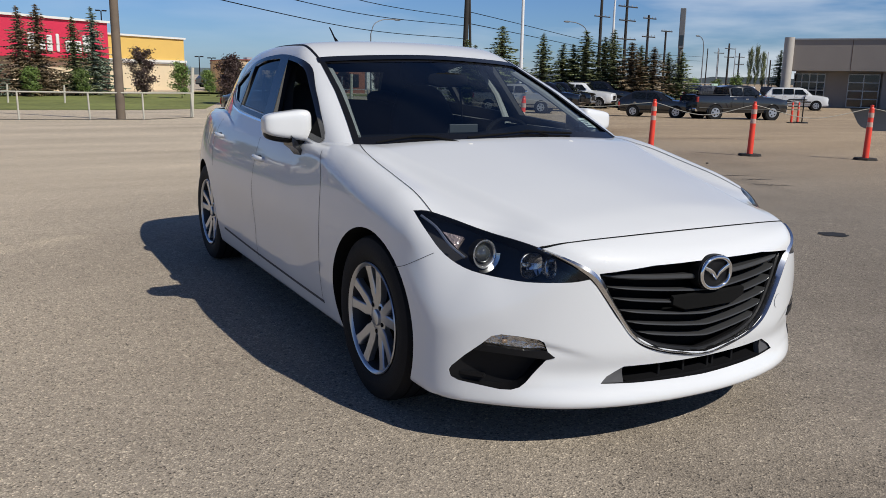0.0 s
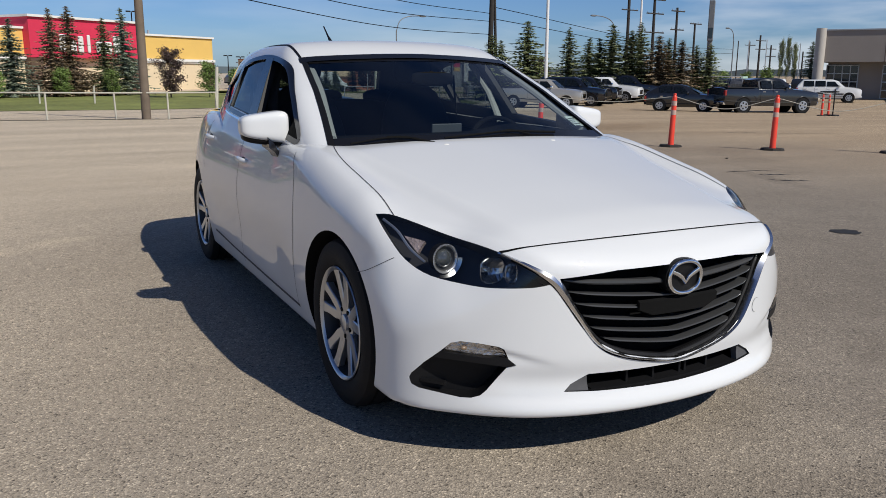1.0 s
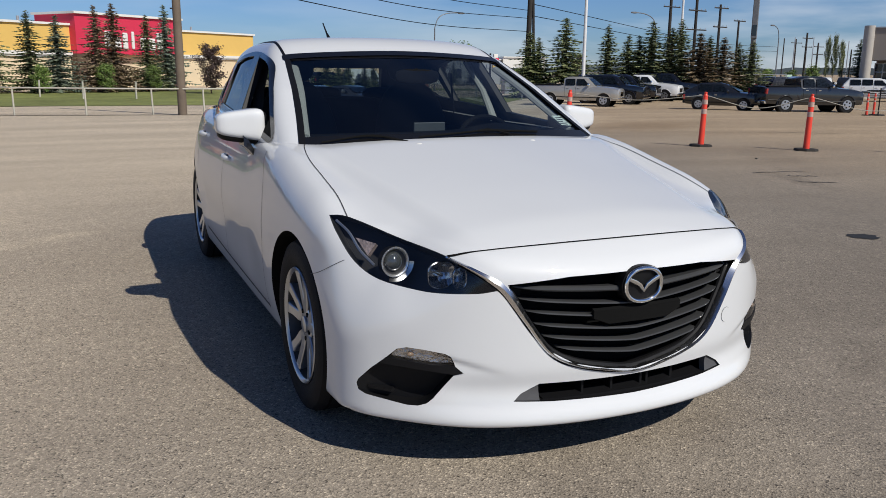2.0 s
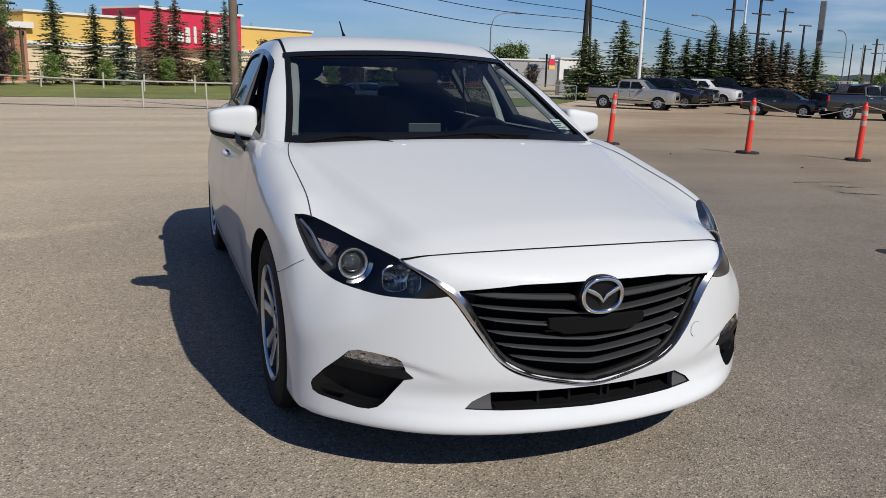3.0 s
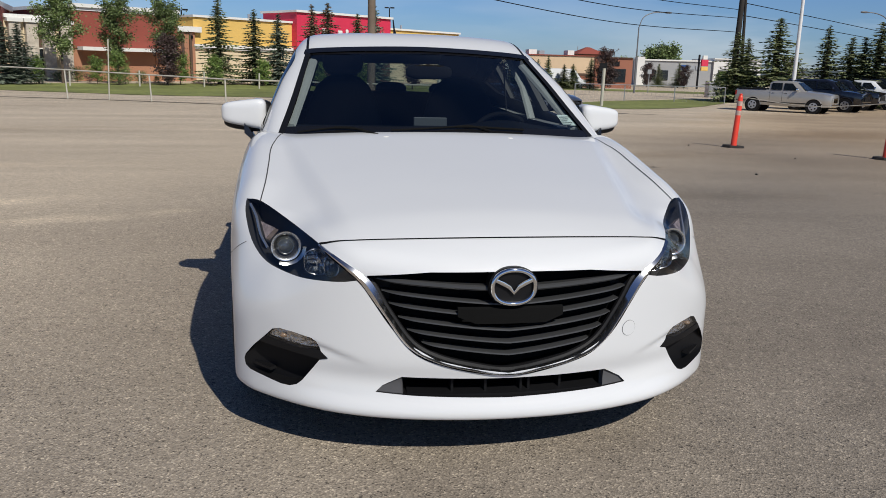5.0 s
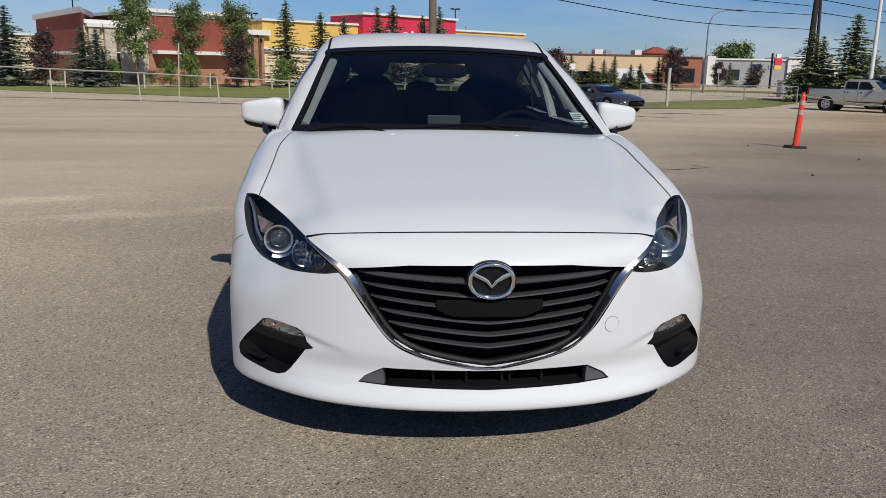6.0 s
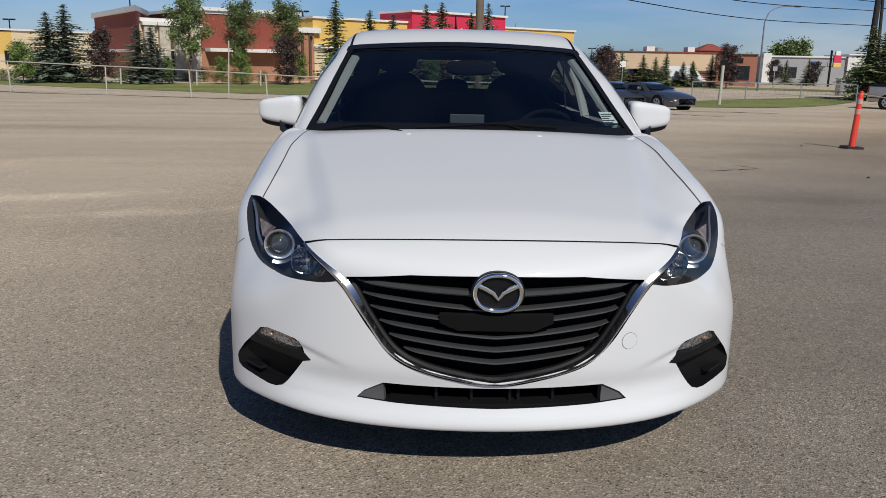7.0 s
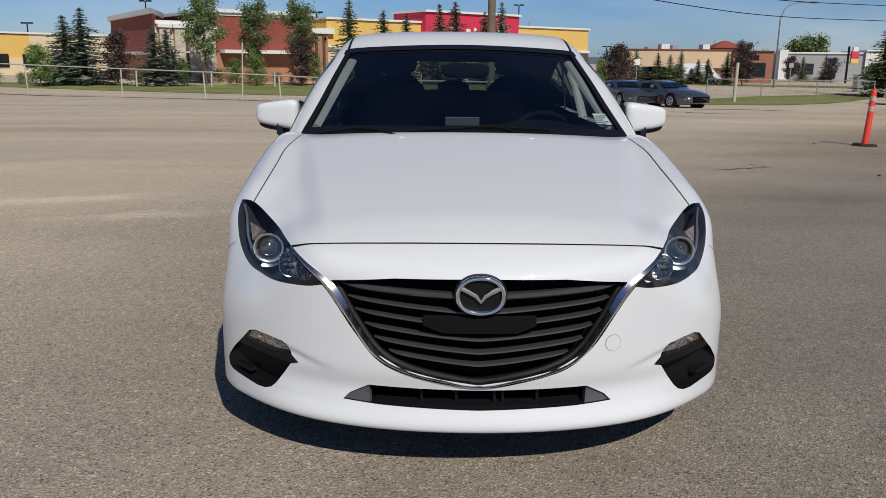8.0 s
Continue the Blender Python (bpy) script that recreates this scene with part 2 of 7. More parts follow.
def ground_mat():
    m = mat("asphalt", (0.233, 0.199, 0.165), 0.85, var=0.06, scale=0.35, fine=0.0, coords="Object", bump=0.0)
    n, l = m.node_tree.nodes, m.node_tree.links
    b = n["Principled BSDF"]
    hsv = next(x for x in n if x.bl_idname == "ShaderNodeHueSaturation")
    tc = next(x for x in n if x.bl_idname == "ShaderNodeTexCoord")
    # single stones of the aggregate, pale and dark, as cells of about 8 mm
    vor = n.new("ShaderNodeTexVoronoi")
    vor.inputs["Scale"].default_value = 158.0
    l.new(tc.outputs["Object"], vor.inputs["Vector"])
    sep = n.new("ShaderNodeSeparateColor")
    l.new(vor.outputs["Color"], sep.inputs["Color"])
    ramp = n.new("ShaderNodeValToRGB")
    e = ramp.color_ramp.elements
    e[0].position, e[0].color = 0.0, (0.24, 0.235, 0.23, 1)
    e[1].position, e[1].color = 1.0, (2.0, 2.0, 1.92, 1)
    for pos, v in ((0.09, 0.58), (0.22, 0.87), (0.68, 1.02), (0.88, 1.38)):
        k = e.new(pos)
        k.color = (v, v, v * 0.98, 1)
    # clusters of coarser stones, so that the grain still shows further off
    vor2, sep2, mixg = n.new("ShaderNodeTexVoronoi"), n.new("ShaderNodeSeparateColor"), n.new("ShaderNodeMath")
    vor2.inputs["Scale"].default_value = 42.0
    l.new(tc.outputs["Object"], vor2.inputs["Vector"]), l.new(vor2.outputs["Color"], sep2.inputs["Color"])
    mixg.operation, mixg.inputs[1].default_value = "MULTIPLY_ADD", 0.13
    sc = n.new("ShaderNodeMath")
    sc.operation, sc.inputs[1].default_value = "MULTIPLY_ADD", 0.92
    sc.inputs[2].default_value = -0.03
    l.new(sep.outputs[0], sc.inputs[0]), l.new(sep2.outputs[0], mixg.inputs[0]), l.new(sc.outputs[0], mixg.inputs[2])
    l.new(mixg.outputs[0], ramp.inputs["Fac"])
    mul = n.new("ShaderNodeMixRGB")
    mul.blend_type = "MULTIPLY"
    mul.inputs["Fac"].default_value = 1.0
    l.new(hsv.outputs["Color"], mul.inputs["Color1"]), l.new(ramp.outputs["Color"], mul.inputs["Color2"])
    # broad pale and dark drifts: worn lanes and dust
    mp, dr, rp = n.new("ShaderNodeMapping"), n.new("ShaderNodeTexNoise"), n.new("ShaderNodeValToRGB")
    mp.inputs["Rotation"].default_value, mp.inputs["Scale"].default_value = (0, 0, 0.22), (0.12, 0.62, 1)
    dr.inputs["Scale"].default_value, dr.inputs["Detail"].default_value, dr.inputs["Roughness"].default_value = 1.0, 4.0, 0.5
    l.new(tc.outputs["Object"], mp.inputs["Vector"]), l.new(mp.outputs["Vector"], dr.inputs["Vector"])
    l.new(dr.outputs["Fac"], rp.inputs["Fac"])
    rp.color_ramp.elements[0].position, rp.color_ramp.elements[0].color = 0.3, (0.86, 0.85, 0.835, 1)
    rp.color_ramp.elements[1].position, rp.color_ramp.elements[1].color = 0.72, (1.16, 1.16, 1.15, 1)
    mul2 = n.new("ShaderNodeMixRGB")
    mul2.blend_type = "MULTIPLY"
    mul2.inputs["Fac"].default_value = 1.0
    l.new(mul.outputs["Color"], mul2.inputs["Color1"]), l.new(rp.outputs["Color"], mul2.inputs["Color2"])
    # paler asphalt in the open lot behind and to one side: dust, plus low-angle sun glare painted in
    sp, nz = n.new("ShaderNodeSeparateXYZ"), n.new("ShaderNodeTexNoise")
    nz.inputs["Scale"].default_value, nz.inputs["Detail"].default_value = 0.12, 5.0
    l.new(tc.outputs["Object"], sp.inputs[0]), l.new(tc.outputs["Object"], nz.inputs["Vector"])

    def maths(op, p, q, clamp=False):
        x = n.new("ShaderNodeMath")
        x.operation, x.use_clamp = op, clamp
        for k, v in ((0, p), (1, q)):
            if isinstance(v, (int, float)):
                x.inputs[k].default_value = v
            else:
                l.new(v, x.inputs[k])
        return x.outputs[0]
    wob = maths("MULTIPLY", maths("SUBTRACT", nz.outputs["Fac"], 0.5), 9.0)
    lane = maths("ADD", maths("SUBTRACT", maths("MULTIPLY", sp.outputs["Y"], 0.55), maths("MULTIPLY", sp.outputs["X"], 0.75)), wob)
    pale = maths("MULTIPLY", maths("ADD", lane, 0.6), 0.19, True)
    # brown dust over the lot towards the parked trucks
    dust = maths("MULTIPLY", maths("SUBTRACT", maths("ADD", maths("ADD", maths("MULTIPLY", sp.outputs["X"], 0.9), maths("MULTIPLY", sp.outputs["Y"], 0.25)), maths("MULTIPLY", wob, 0.7)), 4.5), 0.08, True)
    dust = maths("MULTIPLY", dust, maths("SUBTRACT", 1.0, pale))
    mul4 = n.new("ShaderNodeMixRGB")
    mul4.blend_type = "MULTIPLY"
    mul4.inputs["Color2"].default_value = (1.55, 1.37, 1.12, 1)
    l.new(dust, mul4.inputs["Fac"]), l.new(mul2.outputs["Color"], mul4.inputs["Color1"])
    mul3 = n.new("ShaderNodeMixRGB")
    mul3.blend_type = "MULTIPLY"
    mul3.inputs["Color2"].default_value = (2.2, 2.15, 2.0, 1)
    l.new(pale, mul3.inputs["Fac"]), l.new(mul4.outputs["Color"], mul3.inputs["Color1"])
    last = mul3.outputs["Color"]
    # pale scuffs of dust, and darker marks, each with a place of its own
    fray = n.new("ShaderNodeTexNoise")
    fray.inputs["Scale"].default_value, fray.inputs["Detail"].default_value = 2.2, 6.0
    l.new(tc.outputs["Object"], fray.inputs["Vector"])
    for cx, cy, rx, ry, turn, tone in ((-2.5, 3.42, 0.75, 0.16, 0.28, (1.30, 1.30, 1.28)), (-1.75, 3.75, 0.30, 0.10, 0.2, (1.25, 1.25, 1.22)), (-3.6, 4.2, 1.2, 0.22, 0.3, (1.22, 1.22, 1.2)), (6.6, 4.5, 1.0, 0.18, 1.2, (0.80, 0.80, 0.80)), (9.0, 7.2, 2.4, 0.6, 1.0, (0.86, 0.85, 0.84)), (0.6, -1.75, 2.6, 1.1, 0.15, (0.78, 0.77, 0.76)), (3.6, 0.6, 3.0, 1.2, 0.9, (0.86, 0.855, 0.85)), (-5.5, 7.0, 2.2, 0.5, 0.25, (1.14, 1.13, 1.10)), (-4.2, 2.2, 1.4, 0.35, 0.9, (0.88, 0.87, 0.86)), (5.2, 9.5, 2.6, 0.7, 0.5, (0.84, 0.82, 0.79)), (3.6, 4.6, 1.5, 0.3, 0.1, (0.85, 0.84, 0.82)), (-8.5, 14.0, 5.0, 1.2, 0.2, (0.88, 0.86, 0.83)), (14.0, 17.0, 5.0, 1.4, 0.6, (0.84, 0.79, 0.72)), (-2.6, -0.4, 0.8, 0.4, 0.6, (1.10, 1.10, 1.09))):
        mp2, ln = n.new("ShaderNodeMapping"), n.new("ShaderNodeVectorMath")
        mp2.vector_type = "TEXTURE"
        mp2.inputs["Location"].default_value, mp2.inputs["Rotation"].default_value, mp2.inputs["Scale"].default_value = (cx, cy, 0), (0, 0, turn), (rx, ry, 1)
        ln.operation = "LENGTH"
        l.new(tc.outputs["Object"], mp2.inputs["Vector"]), l.new(mp2.outputs["Vector"], ln.inputs[0])
        far = maths("ADD", ln.outputs["Value"], maths("MULTIPLY", maths("SUBTRACT", fray.outputs["Fac"], 0.5), 2.2))
        mask = maths("SUBTRACT", 1.3, far, True)
        mx = n.new("ShaderNodeMixRGB")
        mx.blend_type = "MULTIPLY"
        mx.inputs["Color2"].default_value = (*tone, 1)
        l.new(mask, mx.inputs["Fac"]), l.new(last, mx.inputs["Color1"])
        last = mx.outputs["Color"]
    l.new(last, b.inputs["Base Color"])
    bp = n.new("ShaderNodeBump")
    bp.inputs["Strength"].default_value, bp.inputs["Distance"].default_value = 0.7, 0.004
    l.new(vor.outputs["Distance"], bp.inputs["Height"]), l.new(bp.outputs["Normal"], b.inputs["Normal"])
    return m


def build_ground():
    bm = bmesh.new()
    rings = [0.0] + [2 + 2 * k for k in range(24)] + [60, 90, 140, 220, 400, 800, 1600, 3000]
    seg, prev = 72, None
    for r in rings:
        if r == 0:
            row = [bm.verts.new((0, 1, 0))]
        else:
            row = [bm.verts.new((r * math.cos(2 * math.pi * k / seg), 1 + r * math.sin(2 * math.pi * k / seg), ground_z(r * math.cos(2 * math.pi * k / seg), 1 + r * math.sin(2 * math.pi * k / seg)))) for k in range(seg)]
        if prev:
            for k in range(seg):
                if len(prev) == 1:
                    bm.faces.new((prev[0], row[k], row[(k + 1) % seg]))
                else:
                    bm.faces.new((prev[k], row[k], row[(k + 1) % seg], prev[(k + 1) % seg]))
        prev = row
    ob = part("ground", bm, ground_mat(), smooth=True)
    tagged(ob, "sunlit worn beige-grey asphalt of a large car park", "asphalt", kind="structure")


build_ground()


# ---- the white hatchback: front axle at y = 0, tail towards +y ----
def smax(a, b, k):
    h = np.maximum(k - np.abs(a - b), 0.0)
    return np.maximum(a, b) + h * h / (4 * k)


def ramp(v, a, b):
    t = np.clip((v - a) / (b - a), 0.0, 1.0)
    return t * t * (3 - 2 * t)


def faired(ys, zs, soft):
    """A profile line through points, its corners rounded over about soft metres."""
    grid = np.linspace(-1.6, 4.4, 1201)
    line = np.interp(grid, ys, zs)
    k = np.exp(-0.5 * (np.arange(-60, 61) * 0.005 / soft) ** 2)
    pad = np.concatenate([np.full(60, line[0]), line, np.full(60, line[-1])])
    return grid, np.convolve(pad, k / k.sum(), "valid")


HOOD_LINE = faired([-1.0, -0.86, -0.80, -0.75, -0.6, -0.3, 0.0, 0.35, 0.6, 1.5, 2.6, 3.2, 3.6], [0.60, 0.655, 0.70, 0.729, 0.778, 0.836, 0.892, 0.959, 0.964, 0.968, 1.0, 0.99, 0.98], 0.035)
HOOD_BOW = faired([-0.8, -0.6, -0.3, 0.5, 1.0], [0.13, 0.13, 0.10, 0.068, 0.03], 0.08)
ROOF_LINE = faired([0.9, 1.05, 1.2, 1.35, 1.5, 1.7, 1.9, 2.15, 2.4, 2.7, 3.0, 3.5], [1.31, 1.357, 1.386, 1.401, 1.409, 1.411, 1.408, 1.399, 1.384, 1.344, 1.288, 1.188], 0.05)


def body_f(p):
    """Lower body as an implicit solid: negative inside."""
    x, y, z = np.abs(p[..., 0]), p[..., 1], p[..., 2]
    wide = 0.8975 - 0.052 * (np.maximum(0.3 - y, 0) / 0.85) ** 2.2 - 0.155 * np.maximum(y - 2.35, 0) ** 2
    wide = wide - 0.055 * (np.maximum(0.52 - z, 0) / 0.36) ** 2 * ramp(y, -0.5, 0.3) - (0.085 - 0.030 * ramp(y, -0.45, -0.10) * (1 - ramp(y, 0.40, 0.95))) * (np.maximum(z - 0.56, 0) / 0.4) ** 2
    # shallow hollow along the doors under the shoulder
    wide = wide - 0.014 * np.exp(-(((z - 0.44) / 0.12) ** 2)) * ramp(y, 0.45, 0.9) * (1 - ramp(y, 2.1, 2.5))
    side = x - wide
    nose = -0.865 + 0.30 * x ** 2 + 0.30 * x ** 4
    nose = nose - 0.016 * ramp(z, 0.242, 0.19) * (1 - ramp(x, 0.5, 0.82))
    # shallow step in the bumper running in from the fog lamp
    under_line = 0.343 + (x - 0.43) * 0.30 - z
    nose = nose + 0.014 * np.exp(-(((z - 0.285) / 0.045) ** 2)) * (1 - ramp(x, 0.52, 0.74))
    front = nose + 0.011 * ramp(x, 0.40, 0.57) * (1 - ramp(x, 0.59, 0.66)) * np.exp(-np.maximum(under_line, 0) / 0.05) * ramp(under_line, -0.006, 0.014) - y
    crest, bow = np.interp(y, *HOOD_LINE), np.interp(y, *HOOD_BOW)
    # raised middle of the hood, and fenders that swell over the front wheels
    edge = 0.47 + (y + 0.72) * 0.197
    hood = ramp(y, -0.74, -0.40) * (1 - ramp(y, 0.32, 0.55))
    swell = 0.030 * np.exp(-(((x - 0.79) / 0.08) ** 2)) * ramp(y, -0.42, -0.08) * (1 - ramp(y, 0.30, 0.75))
    top = z - (crest - bow * x ** 2 - 0.025 * ramp(x, edge - 0.035, edge + 0.060) * hood + swell)
    tail = y - (3.52 - 0.22 * x ** 2 - 0.30 * x ** 4 - 0.10 * np.maximum(z - 0.75, 0) - 0.05 * np.maximum(0.5 - z, 0))
    under = 0.168 - z
    kfs = 0.06 + 0.24 * ramp(z, 0.40, 0.66)
    f = smax(side, front, kfs)
    ktop = 0.05 + 0.21 * ramp(x, 0.45, 0.70) * (1 - ramp(y, -0.52, -0.25)) + 0.025 * ramp(y, -0.5, -0.2)
    ktop = ktop + (0.06 - ktop) * ramp(y, 0.25, 0.75)
    f = smax(f, top, ktop)
    f = smax(f, tail, 0.12)
    return smax(f, under, 0.025)


def house_f(p, inset=0.0):
    """Greenhouse: glass, pillars and roof as one bubble."""
    x, y, z = np.abs(p[..., 0]), p[..., 1], p[..., 2]
    wide = 0.815 - 0.46 * (z - 0.95) - 0.28 * np.maximum(z - 1.15, 0) ** 2 - 0.1558 * np.maximum(y - 2.0, 0) ** 1.6 - 0.05 * (np.maximum(1.1 - y, 0) / 0.6) ** 2
    side = x - wide
    screen = (0.345 + 2.15 * (z - 0.95) + 0.35 * np.maximum(z - 1.15, 0) + 0.38 * x ** 2 - y) / 2.2
    crest = np.interp(y, *ROOF_LINE)
    roof = z - (crest - 0.04 * x ** 2 - 0.104 * x ** 4)
    hatch = (y - (3.2 - 1.1 * (z - 1.02) - 0.25 * x ** 2)) / 1.3
    f = smax(side, roof, 0.07)
    f = smax(f, screen, 0.045)
    f = smax(f, hatch, 0.06)
    return smax(f, 0.86 - z, 0.01) + inset


def wrap(f, lo, hi, core, step, rows=None):
    """The implicit solid as a mesh: the points of a box, drawn in along rays to the core line until they meet it."""
    axes = rows or [np.linspace(a, b, max(2, int(round((b - a) / step))) + 1) for a, b in zip(lo, hi)]
    n = [len(ax) - 1 for ax in axes]
    idx, verts, faces = {}, [], []

    def vid(i, j, k):
        key = (i, j, k)
        if key not in idx:
            idx[key] = len(verts)
            verts.append([float(axes[c][t]) for c, t in enumerate(key)])
        return idx[key]

    for c in range(3):
        a, b = [d for d in range(3) if d != c]
        for end in (0, n[c]):
            for i in range(n[a]):
                for j in range(n[b]):
                    quad = []
                    for di, dj in ((0, 0), (1, 0), (1, 1), (0, 1)):
                        key = [0, 0, 0]
                        key[c], key[a], key[b] = end, i + di, j + dj
                        quad.append(vid(*key))
                    faces.append(quad if (end > 0) != (c == 1) else quad[::-1])
    q = np.array(verts)
    o = np.stack([np.zeros(len(q)), np.clip(q[:, 1], core[0], core[1]), np.full(len(q), core[2])], -1)
    a, b = np.zeros(len(q)), np.full(len(q), 1.3)
    for _ in range(34):
        t = (a + b) / 2
        inside = f(o + (q - o) * t[:, None]) < 0
        a, b = np.where(inside, t, a), np.where(inside, b, t)
    me = bpy.data.meshes.new("shell")
    me.from_pydata((o + (q - o) * a[:, None]).tolist(), [], faces)
    return me


def onto(f, pts, way, off=0.0):
    """Points pushed from outside along way until they meet the solid grown by off."""
    p, w = np.array(pts, float), np.array(Vector(way).normalized())
    p = p - w * 0.6
    t, found = np.zeros(len(p)), np.zeros(len(p), bool)
    for s in np.arange(0, 1.6, 0.02):
        hit = (f(p + w * s) < off) & ~found
        t[hit], found = s, found | hit
        if found.all():
            break
    a, b = t - 0.02, t.copy()
    for _ in range(20):
        m = (a + b) / 2
        inside = f(p + w * m[:, None]) < off
        a, b = np.where(inside, a, m), np.where(inside, m, b)
    return [Vector(v) for v in p + w * a[:, None]]


def axes_of(way):
    w = Vector(way).normalized()
    r = w.cross(Vector((0, 0, 1))) if abs(w.z) < 0.95 else Vector((1, 0, 0))
    r.normalize()
    return w, r, r.cross(w)


def dense(loop, step=0.02):
    out = []
    for a, b in zip(loop, loop[1:] + loop[:1]):
        n = max(1, int((b - a).length / step))
        out += [a.lerp(b, k / n) for k in range(n)]
    return out


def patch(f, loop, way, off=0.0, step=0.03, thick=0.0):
    """A sheet that follows the solid inside a loop of points seen along way."""
    from mathutils import geometry
    w, r, u = axes_of(way)
    loop = dense([Vector(p) for p in loop], step)
    flat = [Vector((p.dot(r), p.dot(u))) for p in loop]
    xs, ys = [p.x for p in flat], [p.y for p in flat]

    def inside(x, y):
        odd = False
        for a, b in zip(flat, flat[1:] + flat[:1]):
            if (a.y > y) != (b.y > y) and x < (b.x - a.x) * (y - a.y) / (b.y - a.y) + a.x:
                odd = not odd
        return odd

    def near(x, y):
        return min((p.x - x) ** 2 + (p.y - y) ** 2 for p in flat) < (0.45 * step) ** 2

    mid = []
    i = min(xs) + step / 2
    while i < max(xs):
        j = min(ys) + step / 2
        while j < max(ys):
            if inside(i, j) and not near(i, j):
                mid.append(Vector((i, j)))
            j += step
        i += step
    m = len(flat)
    vs, _, fs, *_ = geometry.delaunay_2d_cdt(flat + mid, [(k, (k + 1) % m) for k in range(m)], [], 1, 1e-6)
    far = sum(p.dot(w) for p in loop) / len(loop)
    pts = onto(f, [r * v.x + u * v.y + w * far for v in vs], w, off)
    bm = bmesh.new()
    bv = [bm.verts.new(p) for p in pts]
    for t in fs:
        bm.faces.new([bv[k] for k in t])
    bmesh.ops.recalc_face_normals(bm, faces=bm.faces)
    if bm.faces and sum(fc.normal.dot(w) for fc in bm.faces) > 0:
        bmesh.ops.reverse_faces(bm, faces=bm.faces)
    if thick:
        bmesh.ops.solidify(bm, geom=bm.faces[:], thickness=thick)
    return bm


def band(f, pts, way, wide, off=0.001, n=8, high=0.0, closed=False):
    """A flat strip of a given width along a line on the solid."""
    w, r, u = axes_of(way)
    line = spline(pts, n, closed)
    line = onto(f, line, w, off)
    bm = bmesh.new()
    m = len(line)
    wanted = []
    for i, p in enumerate(line):
        a = line[i - 1] if (i or closed) else p
        b = line[(i + 1) % m] if (i < m - 1 or closed) else p
        t = (b - a).normalized()
        s = t.cross(w).normalized() * wide / 2
        wanted += [p - s, p, p + s]
    made = [bm.verts.new(v) for v in onto(f, wanted, w, off)]
    rows = [made[3 * i : 3 * i + 3] for i in range(m)]
    for i in range(m if closed else m - 1):
        a, b = rows[i], rows[(i + 1) % m]
        for k in range(2):
            bm.faces.new((a[k], a[k + 1], b[k + 1], b[k]))
    bmesh.ops.recalc_face_normals(bm, faces=bm.faces)
    if sum(fc.normal.dot(w) for fc in bm.faces) > 0:
        bmesh.ops.reverse_faces(bm, faces=bm.faces)
    if high:
        bmesh.ops.solidify(bm, geom=bm.faces[:], thickness=-high)
    return bm


def cutter(bm, material):
    me = bpy.data.meshes.new("cut")
    bmesh.ops.triangulate(bm, faces=bm.faces)
    bm.to_mesh(me)
    bm.free()
    me.materials.append(material)
    return new("cut", me)


def prism(loop, way, deep, back=0.6, material=None):
    """A cutter: a loop seen along way, flattened, reaching deep metres in past its mean plane."""
    w, r, u = axes_of(way)
    loop = [Vector(p) for p in loop]
    far = sum(p.dot(w) for p in loop) / len(loop)
    flat = [p + w * (far - p.dot(w) - back) for p in loop]
    bm = bmesh.new()
    extrude_poly(bm, flat, w * (back + deep))
    return cutter(bm, material or BLACK)


def carve(me, cutters, name, material):
    """The mesh less the cutters, whose materials stay on the cut faces."""
    me.materials.append(material)
    ob = new(name, me)
    for c in cutters:
        md = ob.modifiers.new("cut", "BOOLEAN")
        md.object, md.operation, md.solver, md.material_mode = c, "DIFFERENCE", "EXACT", "TRANSFER"
    dg = bpy.context.evaluated_depsgraph_get()
    done = bpy.data.meshes.new_from_object(ob.evaluated_get(dg))
    for o in (ob, *cutters):
        bpy.data.objects.remove(o)
    return done


SMOKE = mat("smoked_housing", (0.030, 0.030, 0.032), 0.4, var=0.15, scale=8)
SIDES = (-1, 1)
FRONT, DOWN = (0, 1, 0), (0, 0, -1)


def flip(pts, s):
    """Points given for the x < 0 side, for side s."""
    return [Vector((p[0] * -s, p[1], p[2])) for p in pts]


LAMP_WAY = (0.60, 0.62, -0.50)
LAMP_UP = [(-0.812, -0.238, 0.762), (-0.768, -0.300, 0.769), (-0.670, -0.480, 0.732), (-0.575, -0.662, 0.693), (-0.515, -0.752, 0.654), (-0.455, -0.790, 0.606)]
LAMP_LOW = [(-0.455, -0.790, 0.606), (-0.520, -0.761, 0.594), (-0.594, -0.705, 0.587), (-0.660, -0.640, 0.590), (-0.745, -0.523, 0.606), (-0.792, -0.425, 0.645), (-0.814, -0.335, 0.710), (-0.812, -0.238, 0.762)]
GRILLE = [(-0.437, -0.8, 0.622), (-0.25, -0.85, 0.640), (0, -0.87, 0.643), (0.25, -0.85, 0.640), (0.437, -0.8, 0.622), (0.415, -0.81, 0.560), (0.375, -0.82, 0.500), (0.306, -0.84, 0.410), (0.226, -0.85, 0.364), (0.11, -0.85, 0.335), (0, -0.86, 0.318), (-0.11, -0.85, 0.335), (-0.226, -0.85, 0.364), (-0.306, -0.84, 0.410), (-0.375, -0.82, 0.500), (-0.415, -0.81, 0.560)]
INTAKE = [(-0.408, -0.8, 0.250), (-0.386, -0.81, 0.272), (-0.328, -0.82, 0.303), (0, -0.85, 0.300), (0.328, -0.82, 0.303), (0.386, -0.81, 0.272), (0.408, -0.8, 0.250), (0.30, -0.82, 0.245), (0, -0.85, 0.239), (-0.30, -0.82, 0.245)]
